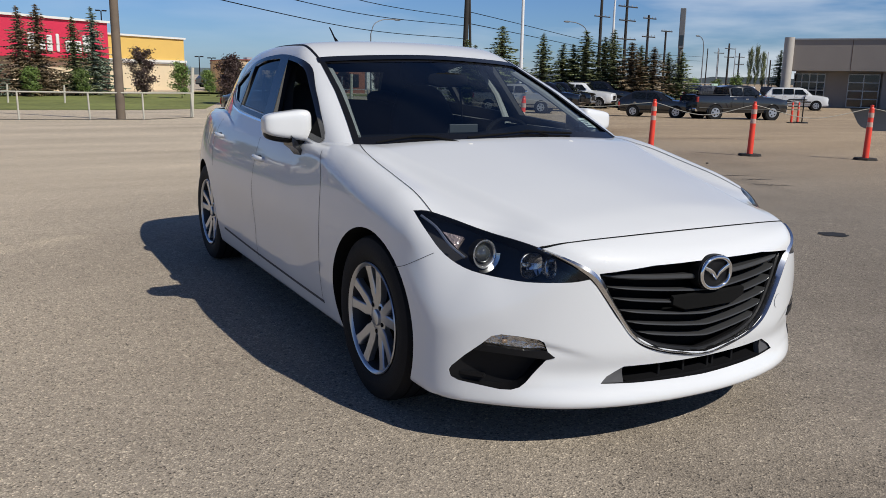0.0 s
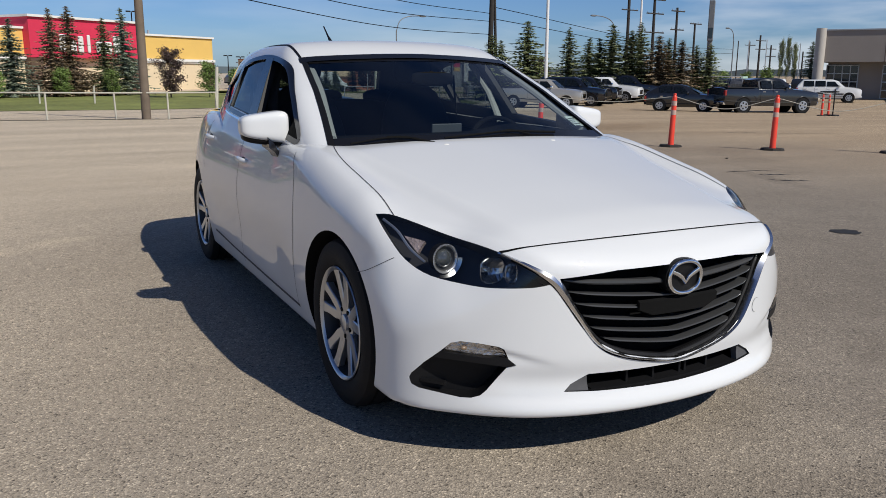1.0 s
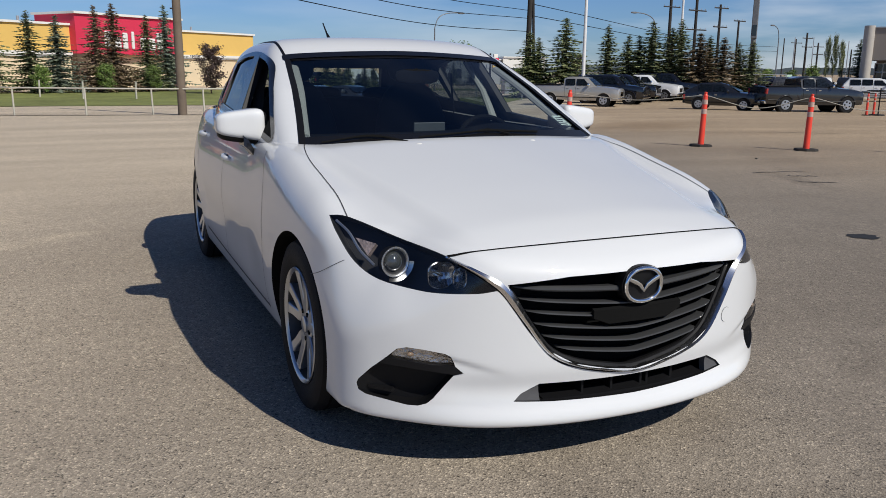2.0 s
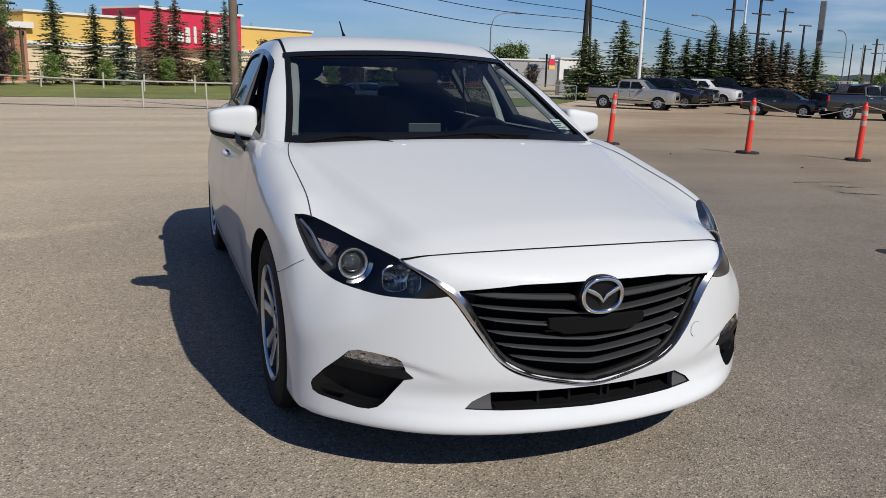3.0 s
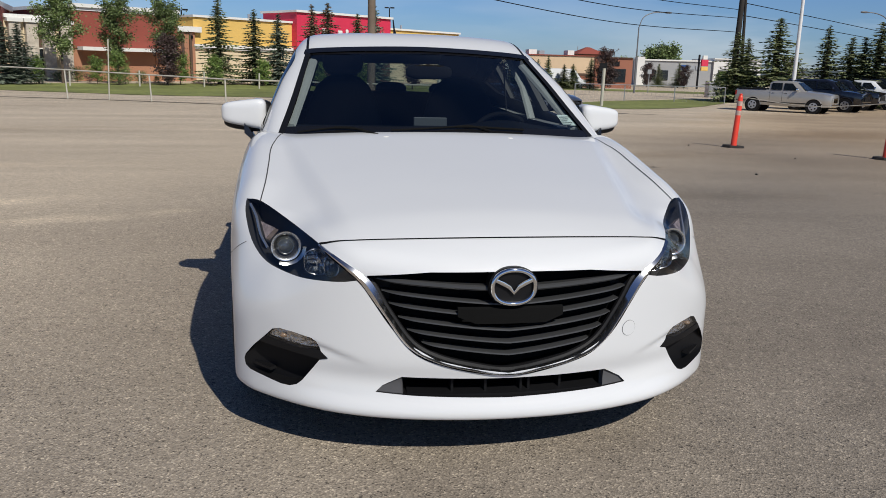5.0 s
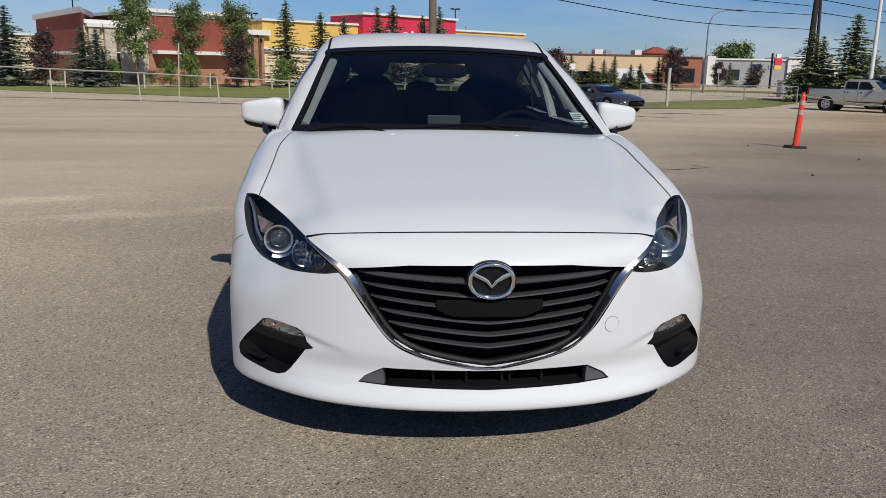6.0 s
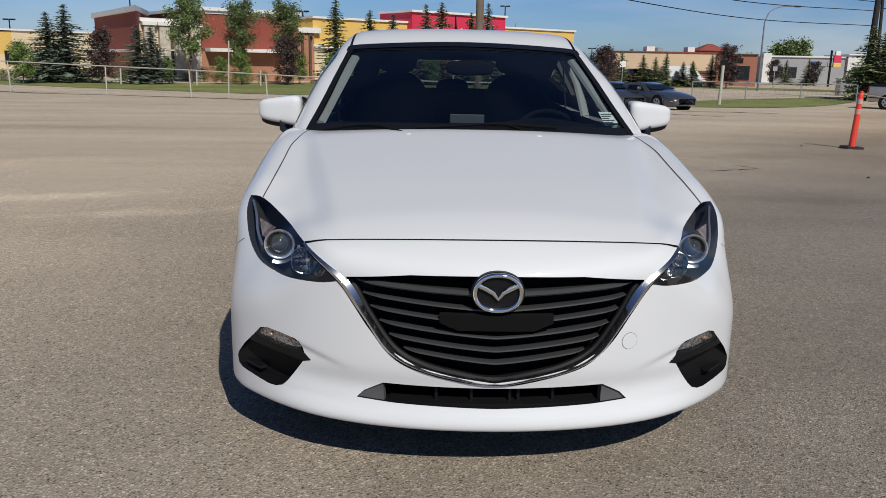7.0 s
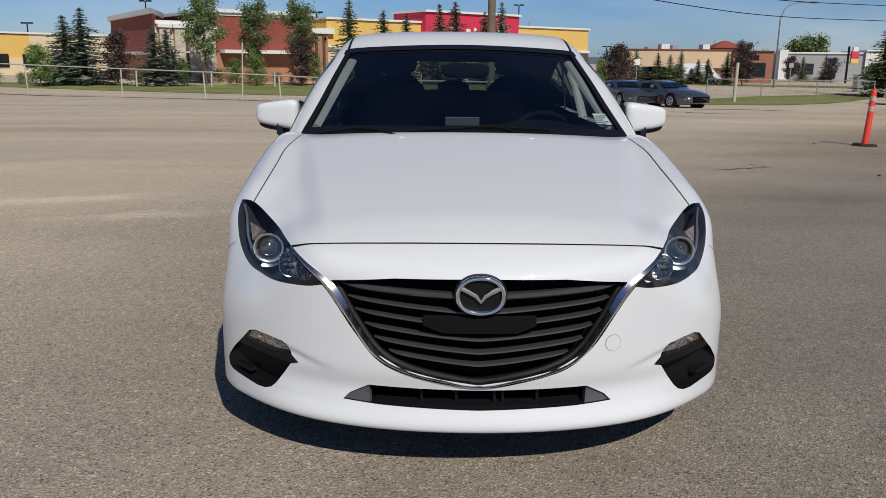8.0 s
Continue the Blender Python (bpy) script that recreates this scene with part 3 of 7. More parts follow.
FOG = [(-0.820, -0.520, 0.275), (-0.815, -0.527, 0.291), (-0.786, -0.563, 0.335), (-0.748, -0.601, 0.378), (-0.723, -0.624, 0.408), (-0.699, -0.644, 0.416), (-0.656, -0.679, 0.413), (-0.601, -0.715, 0.404), (-0.586, -0.724, 0.395), (-0.574, -0.73, 0.362), (-0.552, -0.742, 0.342), (-0.579, -0.729, 0.334), (-0.611, -0.71, 0.288), (-0.633, -0.696, 0.256), (-0.649, -0.684, 0.239), (-0.671, -0.667, 0.230), (-0.699, -0.646, 0.229), (-0.754, -0.598, 0.238), (-0.800, -0.546, 0.245), (-0.815, -0.525, 0.254)]
FOG_WAY = (0.45, 0.90, 0.0)


def lamp_loop(s):
    loop = spline(LAMP_UP, 4)[:-1] + spline(LAMP_LOW, 4)[:-1]
    return flip(loop, s)


def arch(y, s):
    bm = bmesh.new()
    cyl(bm, (s * 0.56, y, 0.315), (s * 1.2, y, 0.315), 0.352, seg=56)
    return cutter(bm, GAP)


def build_car():
    car = thing("white_hatchback", "clean white five-door hatchback car parked on asphalt", "car", pose(0, 0, 0))
    cuts = [arch(y, s) for y in (0, 2.7) for s in SIDES]
    for s in SIDES:
        cuts.append(prism(lamp_loop(s), (LAMP_WAY[0] * -s, LAMP_WAY[1], LAMP_WAY[2]), 0.11, 0.6, SMOKE))
        cuts.append(prism(flip(FOG, s), (FOG_WAY[0] * -s, FOG_WAY[1], 0), 0.05))
    cuts.append(prism(GRILLE, FRONT, 0.10))
    cuts.append(prism(INTAKE, FRONT, 0.12))
    plan = [(x, 0.44 + 0.38 * x * x, 1.3) for x in np.linspace(-0.68, 0.68, 9)] + [(0.68, 3.1, 1.3), (-0.68, 3.1, 1.3)]
    cuts.append(prism(plan, DOWN, 0.9, 0.0, CABIN))
    fine = [np.linspace(-0.95, 0.95, 121), np.concatenate([np.linspace(-1.0, 0.75, 126), np.linspace(0.78, 3.6, 95)]), np.linspace(0.12, 1.06, 69)]
    me = carve(wrap(body_f, (-0.95, -1.0, 0.12), (0.95, 3.6, 1.06), (-0.25, 2.9, 0.5), 0.022, fine), cuts, "body", PAINT)
    # bare dark underside
    me.materials.append(GAP)
    for face in me.polygons:
        if face.normal.z < -0.93 and face.center.z < 0.185:
            face.material_index = len(me.materials) - 1
    body = link_mesh("body", me, None, car, smooth=True)
    # greenhouse: a thin shell with the windows cut out
    hcuts = []
    inner = wrap(lambda p: house_f(p, 0.035), (-0.9, 0.2, 0.80), (0.9, 3.6, 1.5), (1.3, 2.7, 1.05), 0.04)
    inner.materials.append(CABIN)
    hcuts.append(new("cut", inner))
    floor_cut = bmesh.new()
    box(floor_cut, (0, 2.0, 0.76), (2, 4, 0.27))
    hcuts.append(cutter(floor_cut, CABIN))
    hcuts.append(prism(SCREEN, FRONT, 1.0, 1.2, BLACK))
    for s in SIDES:
        for loop in (DOORGLASS, REARGLASS, QUARTER):
            hcuts.append(prism(flip(loop, s), (-s, 0, 0), 0.25, 0.4, BLACK))
    hcuts.append(prism([(-0.56, 3.1, 1.03), (-0.49, 3.0, 1.245), (0.49, 3.0, 1.245), (0.56, 3.1, 1.03)], (0, -1, 0), 0.5, 0.6, BLACK))
    me = carve(wrap(house_f, (-0.9, 0.2, 0.80), (0.9, 3.6, 1.5), (1.3, 2.7, 1.05), 0.025), hcuts, "roof", PAINT)
    link_mesh("roof", me, None, car, "white roof with body-colour pillars", smooth=True)
    return car


SCREEN = [(-0.712, 0.5, 0.925), (-0.66, 0.7, 1.06), (-0.585, 1.2, 1.285), (-0.54, 1.25, 1.305), (0, 1.15, 1.325), (0.54, 1.25, 1.305), (0.585, 1.2, 1.285), (0.66, 0.7, 1.06), (0.712, 0.5, 0.925), (0, 0.36, 0.93)]
DOORGLASS = [(-0.75, 0.70, 0.952), (-0.7, 0.84, 1.045), (-0.7, 1.04, 1.158), (-0.7, 1.24, 1.248), (-0.7, 1.44, 1.286), (-0.7, 1.58, 1.298), (-0.75, 1.425, 1.000)]
REARGLASS = [(-0.75, 1.575, 1.010), (-0.7, 1.715, 1.305), (-0.7, 1.95, 1.298), (-0.7, 2.17, 1.262), (-0.75, 2.10, 1.042)]
QUARTER = [(-0.75, 2.15, 1.046), (-0.7, 2.235, 1.247), (-0.7, 2.38, 1.203), (-0.70, 2.54, 1.146), (-0.75, 2.34, 1.066)]
DLO = [(-0.75, 0.685, 0.941), (-0.7, 0.845, 1.055), (-0.7, 1.05, 1.169), (-0.7, 1.25, 1.260), (-0.7, 1.445, 1.297), (-0.7, 1.722, 1.317), (-0.7, 2.008, 1.304), (-0.7, 2.235, 1.270), (-0.7, 2.44, 1.205), (-0.7, 2.60, 1.145), (-0.72, 2.54, 1.100), (-0.75, 2.36, 1.053), (-0.75, 2.05, 1.023), (-0.75, 1.45, 0.986), (-0.75, 0.9, 0.957)]


def nose_y(x, z=0.5):
    return -0.865 + 0.30 * x * x + 0.30 * x ** 4


def lathe(bm, profile, centre, seg=40, side=1):
    """Turns (radius, outward) pairs round the x axis through centre."""
    rings = []
    for r, a in profile:
        rings.append([bm.verts.new((centre[0] + side * a, centre[1] + r * math.cos(2 * math.pi * k / seg), centre[2] + r * math.sin(2 * math.pi * k / seg))) for k in range(seg)])
    for p, q in zip(rings, rings[1:]):
        for k in range(seg):
            bm.faces.new((p[k], p[(k + 1) % seg], q[(k + 1) % seg], q[k]))
    bmesh.ops.recalc_face_normals(bm, faces=bm.faces)
    return bm


def hull(bm, stations):
    """Skins over closed cross-sections of equal length, with end caps."""
    rows = [[bm.verts.new(p) for p in st] for st in stations]
    n = len(rows[0])
    for a, b in zip(rows, rows[1:]):
        for k in range(n):
            bm.faces.new((a[k], a[(k + 1) % n], b[(k + 1) % n], b[k]))
    bm.faces.new(rows[0][::-1]), bm.faces.new(rows[-1])
    bmesh.ops.recalc_face_normals(bm, faces=bm.faces)
    return bm


def pebble(bm, c, s, power=2.6, seg=24, shape=None):
    """A rounded block: a ball pushed towards a box; shape(p) may bend it."""
    r = bmesh.ops.create_uvsphere(bm, u_segments=seg, v_segments=seg // 2, radius=1.0)
    for v in r["verts"]:
        p = v.co
        k = (abs(p.x) ** power + abs(p.y) ** power + abs(p.z) ** power) ** (-1 / power)
        p = p * k
        if shape:
            p = shape(p)
        v.co = Vector((c[0] + s[0] * p.x, c[1] + s[1] * p.y, c[2] + s[2] * p.z))
    return bm


def build_wheel(car, y, s):
    c = (s * (0.775 if y < 1 else 0.757), y, 0.315)
    wheel = part("wheel", lathe(bmesh.new(), [(0.205, -0.09), (0.235, -0.098), (0.285, -0.104), (0.308, -0.095), (0.318, -0.075), (0.3195, -0.03), (0.3195, 0.03), (0.318, 0.072), (0.308, 0.092), (0.288, 0.101), (0.262, 0.104), (0.236, 0.099), (0.216, 0.090), (0.205, 0.08)], c, 56, s), RUBBER, car, "black rubber tyre on a silver alloy wheel", smooth=True)
    for k in range(3):
        ring = bmesh.new()
        r = 0.3198
        lathe(ring, [(r, -0.055 + 0.05 * k), (r + 0.0006, -0.052 + 0.05 * k), (r + 0.0006, -0.048 + 0.05 * k), (r, -0.045 + 0.05 * k)], c, 56, s)
        part("tread_groove", ring, GAP, wheel)
    rim = lathe(bmesh.new(), [(0.212, 0.088), (0.217, 0.095), (0.214, 0.099), (0.207, 0.096), (0.201, 0.088)], c, 56, s)
    part("rim_barrel", lathe(bmesh.new(), [(0.2015, 0.087), (0.195, 0.055), (0.190, -0.06)], c, 48, s), BARREL, wheel, smooth=True)
    part("rim", rim, ALLOY, wheel, "silver ten-spoke alloy rim", smooth=True)
    part("brake_drum", lathe(bmesh.new(), [(0.001, 0.0), (0.15, 0.0), (0.15, -0.02), (0.20, -0.03)], c, 32, s), GAP, wheel)
    for k in range(5):
        for d in (-1, 1):
            a0, a1 = 2 * math.pi * k / 5 + d * 0.215 + 0.3, 2 * math.pi * k / 5 + d * 0.235 + 0.3
            bm = bmesh.new()
            st = []
            for f in np.linspace(0, 1, 7):
                r = 0.045 + 0.157 * f
                a = a0 * (1 - f) + a1 * f if f > 0.3 else (2 * math.pi * k / 5 + 0.3) * (1 - f / 0.3) + (a0 * 0.7 + a1 * 0.3) * (f / 0.3)
                w = 0.0235 - 0.006 * f + 0.030 * max(0, f - 0.78)
                out = 0.072 + 0.016 * f ** 1.5
                row = []
                for du, dx in ((-w, -0.028), (-w, -0.004), (-w * 0.8, 0.0), (w * 0.8, 0.0), (w, -0.004), (w, -0.028)):
                    row.append((c[0] + s * (out + dx), c[1] + r * math.cos(a) - du * math.sin(a), c[2] + r * math.sin(a) + du * math.cos(a)))
                st.append(row)
            part("spoke", hull(bm, st), ALLOY, wheel, smooth=True)
    part("hub_disc", lathe(bmesh.new(), [(0.072, 0.045), (0.070, 0.066), (0.060, 0.072), (0.032, 0.070)], c, 32, s), ALLOY, wheel, smooth=True)
    part("hub_cap", lathe(bmesh.new(), [(0.031, 0.066), (0.031, 0.078), (0.026, 0.081), (0.0005, 0.081)], c, 28, s), ALLOY, wheel, "dark-ringed centre cap", smooth=True)
    for k in range(5):
        a = 2 * math.pi * k / 5 + 0.3 + math.pi / 5
        p = (c[1] + 0.054 * math.cos(a), c[2] + 0.054 * math.sin(a))
        part("wheel_nut", cyl(bmesh.new(), (c[0] + s * 0.05, *p), (c[0] + s * 0.0745, *p), 0.011, 0.009, 8), GAP, wheel)
    return wheel


def build_lamps(car, s):
    way = (LAMP_WAY[0] * -s, LAMP_WAY[1], LAMP_WAY[2])
    w = Vector(way).normalized()
    loop = dense(lamp_loop(s), 0.03)
    lamp = part("headlight", patch(body_f, loop, way, -0.001, 0.02), CLEAR, car, "clear headlight with a smoked black housing", smooth=True)
    lamp.visible_shadow = False

    def put(p, deep):
        return onto(body_f, flip([p], s), way, 0)[0] + w * deep
    _, r, u = axes_of(way)
    turn = Matrix((r, u, -w)).transposed().to_4x4()
    # projector with its bright ring
    c = put((-0.707, -0.515, 0.670), 0.028)
    f = Vector((-s * 0.12, -0.99, 0.05)).normalized()
    ball = bmesh.new()
    bmesh.ops.create_uvsphere(ball, u_segments=28, v_segments=14, radius=0.0335, matrix=Matrix.Translation(c - f * 0.012) @ turn)
    part("projector_lens", ball, PROJ, lamp, "round glass projector lens", smooth=True)
    _, r2, u2 = axes_of(-f)
    def round_strip(profile, a0, a1, n, flat=1.0):
        """A strip swept round the lamp's axis: (radius, forward) pairs."""
        bm = bmesh.new()
        full = abs(a1 - a0) > 6.28
        angles = np.linspace(a0, a1, n, endpoint=not full)
        grid = [[bm.verts.new(c + f * d + r2 * (q * math.cos(a)) + u2 * (q * flat * math.sin(a))) for q, d in profile] for a in angles]
        for i in range(n if full else n - 1):
            for k in range(len(profile) - 1):
                bm.faces.new((grid[i][k], grid[i][k + 1], grid[(i + 1) % n][k + 1], grid[(i + 1) % n][k]))
        bmesh.ops.recalc_face_normals(bm, faces=bm.faces)
        return bm
    part("lamp_ring", round_strip([(0.0400, 0.005), (0.0415, 0.009), (0.0445, 0.0115), (0.0490, 0.012)], 0, 2 * math.pi, 48), SATIN, lamp, "bright chrome lamp ring", smooth=True)
    part("lamp_funnel", round_strip([(0.0325, -0.004), (0.036, 0.001), (0.0402, 0.005)], 0, 2 * math.pi, 36), SMOKE, lamp, smooth=True)
    inward = r2.x * -s > 0
    a0, a1 = (math.pi * 1.38, math.pi * 1.98) if inward else (math.pi * 1.02, math.pi * 1.62)
    part("lamp_crescent", round_strip([(0.053, 0.004), (0.059, 0.008), (0.067, 0.012)], a0, a1, 30, 0.95), BOWL, lamp, "chrome crescent under the lens", smooth=True)
    part("lamp_shroud", cyl(bmesh.new(), c - f * 0.02, c + f * 0.010, 0.047, 0.0495, 28, False), BLACK, lamp)

    def reflector(name, c, half, high, cols, label):
        """A concave bowl of upright facets inside a bright rim."""
        bm = bmesh.new()
        rows = []
        for a in np.linspace(-1, 1, cols + 1):
            tall = high * (1 - 0.38 * abs(a) ** 3)
            rows.append([bm.verts.new(c + r2 * (a * half) + u2 * (b * tall) + f * (0.008 - 0.040 * (1 - a * a) * (1 - 0.8 * b * b))) for b in np.linspace(-1, 1, 5)])
        for p, q in zip(rows, rows[1:]):
            for k in range(4):
                bm.faces.new((p[k], q[k], q[k + 1], p[k + 1]))
        bowl = part(name, bm, BOWL, lamp, label)
        edge = [v[0] for v in ((c + r2 * (half * math.cos(a)) + u2 * (high * math.copysign(abs(math.sin(a)) ** 0.6, math.sin(a))) + f * 0.009,) for a in np.linspace(0, 2 * math.pi, 32, endpoint=False))]
        part("reflector_rim", tube(bmesh.new(), edge, 0.0020, 6, True), BOWL, bowl, "bright reflector rim", smooth=True)
        return bowl

    # high beam: a drum of upright facets with a narrow side reflector
    c = put((-0.612, -0.658, 0.636), 0.030) + Vector((-s * 0.022, 0.030, 0.002))
    bowl = reflector("high_beam_bowl", c, 0.048, 0.042, 9, "faceted bright reflector bowl")
    part("bulb", cyl(bmesh.new(), c - f * 0.028, c + f * 0.002, 0.009, 0.006, 12), CHROME, bowl)
    reflector("corner_reflector", put((-0.566, -0.701, 0.630), 0.028) + Vector((-s * 0.020, 0.028, 0.0)), 0.023, 0.034, 4, "narrow bright side reflector")
    # turn signal at the outer end
    tri = [put(p, 0.012) for p in ((-0.771, -0.370, 0.713), (-0.724, -0.428, 0.702), (-0.750, -0.432, 0.664))]
    part("turn_signal", hull(bmesh.new(), [tri, [p + w * 0.02 for p in tri]]), SIGNAL, lamp, "ribbed clear and amber turn signal")
    line = [put(p, 0.008) for p in ((-0.802, -0.275, 0.752), (-0.781, -0.345, 0.722), (-0.768, -0.412, 0.676), (-0.745, -0.475, 0.642))]
    part("inner_fin", tube(bmesh.new(), spline(line, 5), 0.0048, 6), ALLOY, lamp, "thin silver fin", smooth=True)
    # fog lamp
    fway = (FOG_WAY[0] * -s, FOG_WAY[1], 0)
    fw = Vector(fway).normalized()
    fog = part("fog_bezel", patch(body_f, flip([(-0.748, -0.601, 0.377), (-0.699, -0.646, 0.373), (-0.634, -0.696, 0.366), (-0.578, -0.731, 0.365), (-0.554, -0.742, 0.343), (-0.579, -0.729, 0.337), (-0.64, -0.69, 0.346), (-0.70, -0.645, 0.352), (-0.765, -0.585, 0.356)], s), fway, 0.004, 0.02, 0.035), BLACK, car, "black fog-lamp surround", smooth=True)
    part("fog_fin", patch(body_f, flip([(-0.795, -0.55, 0.272), (-0.74, -0.61, 0.266), (-0.735, -0.61, 0.258), (-0.795, -0.55, 0.262)], s), fway, -0.018, 0.02, 0.025), BLACK, fog)
    lens = [(-0.740, -0.608, 0.381), (-0.735, -0.611, 0.392), (-0.722, -0.624, 0.405), (-0.699, -0.644, 0.412), (-0.656, -0.679, 0.409), (-0.601, -0.715, 0.400), (-0.589, -0.724, 0.392), (-0.580, -0.731, 0.369), (-0.634, -0.696, 0.369), (-0.699, -0.646, 0.376)]
    cover = part("fog_lens", patch(body_f, flip(lens, s), fway, 0.002, 0.02), CLEAR, fog, "clear fog-lamp lens", smooth=True)
    cover.visible_shadow = False
    mid = sum((Vector(q) for q in lens), Vector()) / len(lens)
    back = patch(body_f, flip([mid + (Vector(q) - mid) * 0.97 for q in lens], s), fway, -0.016, 0.012)
    part("fog_reflector", back, FOGBACK, fog, "bright fog-lamp reflector")
    p = onto(body_f, flip([(-0.690, -0.65, 0.392)], s), fway, -0.010)[0]
    part("fog_bulb", pebble(bmesh.new(), p, (0.012, 0.008, 0.008), 2.0, 12), AMBER, fog, smooth=True)


def build_front(car):
    # chrome wings and grille frame
    outer = [(-0.578, -0.66, 0.688), (-0.514, -0.75, 0.647), (-0.462, -0.78, 0.606), (-0.428, -0.80, 0.562), (-0.385, -0.815, 0.500), (-0.315, -0.84, 0.405), (-0.235, -0.85, 0.358), (-0.118, -0.86, 0.328), (0, -0.86, 0.309)]
    inner = [(-0.574, -0.66, 0.693), (-0.502, -0.75, 0.660), (-0.432, -0.80, 0.622), (-0.392, -0.81, 0.580), (-0.352, -0.82, 0.506), (-0.285, -0.84, 0.415), (-0.200, -0.85, 0.369), (-0.098, -0.86, 0.343), (0, -0.86, 0.327)]
    outer, inner = (spline(q + [(-x, y, z) for x, y, z in q[-2::-1]], 6) for q in (outer, inner))
    n = len(outer)
    inner = [a.lerp(b, 0.62 + 0.38 * max(0.0, 1 - min(i, n - 1 - i) / 20)) for i, (a, b) in enumerate(zip(outer, inner))]
    ridge = [a.lerp(b, 0.42) for a, b in zip(outer, inner)]
    sink = [0.012 * min(1.0, max(0.0, (min(i, n - 1 - i) - 9) / 9)) for i in range(n)]
    rows = [onto(body_f, q, FRONT, d) for q, d in ((outer, 0.002), (ridge, 0.009), (inner, 0.002))]
    st = []
    for i in range(n):
        o, r, q = (row[i] for row in rows)
        q = q + Vector((0, sink[i], 0))
        st.append([o, o.lerp(r, 0.75) + Vector((0, -0.0015, 0)), r, q, q + Vector((0, 0.015, 0)), o + Vector((0, 0.012, 0))])
    part("grille_frame", hull(bmesh.new(), st), FRAMECHROME, car, "polished chrome grille surround", smooth=True)
    part("grille_frame_gap", band(body_f, outer[2:-2:6], FRONT, 0.006, 0.0008, 6), GAP, car)
    back = [p + Vector((0, 0.034, 0)) for p in rows[2][14:-14]]
    part("grille_inner_frame", tube(bmesh.new(), back, 0.010, 8, up=Vector((0, -1, 0))), BLACK, car, smooth=True)
    grille = part("grille_backing", patch(body_f, [(x * 0.99, y, z) for x, y, z in GRILLE], FRONT, -0.085, 0.05), GAP, car, "dark void behind the grille")
    for zc, ze, half, tall, split in ((0.585, 0.610, 0.408, 0.016, 0.062), (0.537, 0.572, 0.390, 0.0085, 0), (0.496, 0.533, 0.368, 0.0085, 0.125), (0.455, 0.491, 0.340, 0.0085, 0), (0.415, 0.451, 0.312, 0.0085, 0), (0.377, 0.412, 0.268, 0.0085, 0)):
        spans = ((-half, half),) if not split else ((-half, -split), (split, half))
        for a, b in spans:
            st = []
            for x in np.linspace(a, b, 31 if not split else 17):
                f = abs(x) / half
                z = zc + (ze - zc) * f ** 1.25
                y = nose_y(x) + 0.012 + 0.016 * max(0.0, (f - 0.86) / 0.14) ** 2
                h = tall * (1 - 0.75 * max(0.0, (f - 0.80) / 0.20) ** 1.5)
                st.append([(x, y + 0.004, z - h / 2), (x, y, z - h / 5), (x, y + 0.001, z + h / 4), (x, y + 0.007, z + h / 2), (x, y + 0.05, z + h / 2 - 0.004), (x, y + 0.06, z - h / 2 - 0.012), (x, y + 0.032, z - h / 2 - 0.005)])
            part("grille_bar", hull(bmesh.new(), st), SLAT, car, "satin black grille bar", smooth=True)
    # plate mount
    st = []
    for x in np.linspace(-0.165, 0.165, 13):
        y = nose_y(x) + 0.004
        low = 0.480 + 0.022 * max(0.0, (abs(x) - 0.11) / 0.055)
        st.append([(x, y, low), (x, y, 0.526), (x, y + 0.012, 0.531), (x, y + 0.02, low - 0.004)])
    part("plate_mount", hull(bmesh.new(), st), GAP, car, "blank black plate mount", smooth=True)
    # badge: a bright oval with a winged shape
    c = Vector((0, -0.874, 0.598))
    oval = [c + Vector((0.066 * math.copysign(abs(math.cos(a)) ** 0.9, math.cos(a)), 0.002, 0.052 * math.copysign(abs(math.sin(a)) ** 0.9, math.sin(a)))) for a in np.linspace(0, 2 * math.pi, 48, endpoint=False)]
    badge = part("badge", tube(bmesh.new(), oval, 0.0070, 10, True, up=Vector((0, -1, 0))), CHROME, car, "oval chrome badge with a winged shape", smooth=True)
    disc = bmesh.new()
    extrude_poly(disc, [c + (p - c) * 1.16 + Vector((0, 0.006, 0)) for p in oval], (0, 0.04, 0))
    part("badge_base", disc, BLACK, badge, smooth=True)
    wing = [(-0.056, 0.022), (-0.034, 0.012), (-0.014, 0.0), (0, -0.026), (0.014, 0.0), (0.034, 0.012), (0.056, 0.022)]
    part("badge_wing", tube(bmesh.new(), [c + Vector((x, 0, z)) for x, z in wing[:3]] + [c + Vector((0, 0, -0.018))] + [c + Vector((x, 0, z)) for x, z in wing[4:]], [0.007, 0.008, 0.007, 0.006, 0.007, 0.008, 0.007], 8, up=Vector((0, -1, 0)), flat=0.6), CHROME, badge, smooth=True)
    # lower intake
    for s in SIDES:
        part("intake_cheek", patch(body_f, flip([(-0.408, -0.8, 0.2505), (-0.386, -0.81, 0.272), (-0.329, -0.82, 0.302), (-0.325, -0.82, 0.247)], s), FRONT, -0.008, 0.02, 0.02), GREYTRIM, car, "grey plastic intake cheek", smooth=True)
    for x in (-0.17, -0.065, 0.05, 0.075, 0.18):
        bm = box(bmesh.new(), (x, nose_y(x) + 0.06, 0.263), (0.010, 0.04, 0.062), bevel=0.003)
        part("intake_fin", bm, BLACK, car)
    st = [[(x, nose_y(x) + 0.022, 0.236), (x, nose_y(x) + 0.022, 0.247), (x, nose_y(x) + 0.09, 0.256), (x, nose_y(x) + 0.09, 0.232)] for x in np.linspace(-0.31, 0.31, 15)]
    part("intake_sill", hull(bmesh.new(), st), BLACK, car, smooth=True)
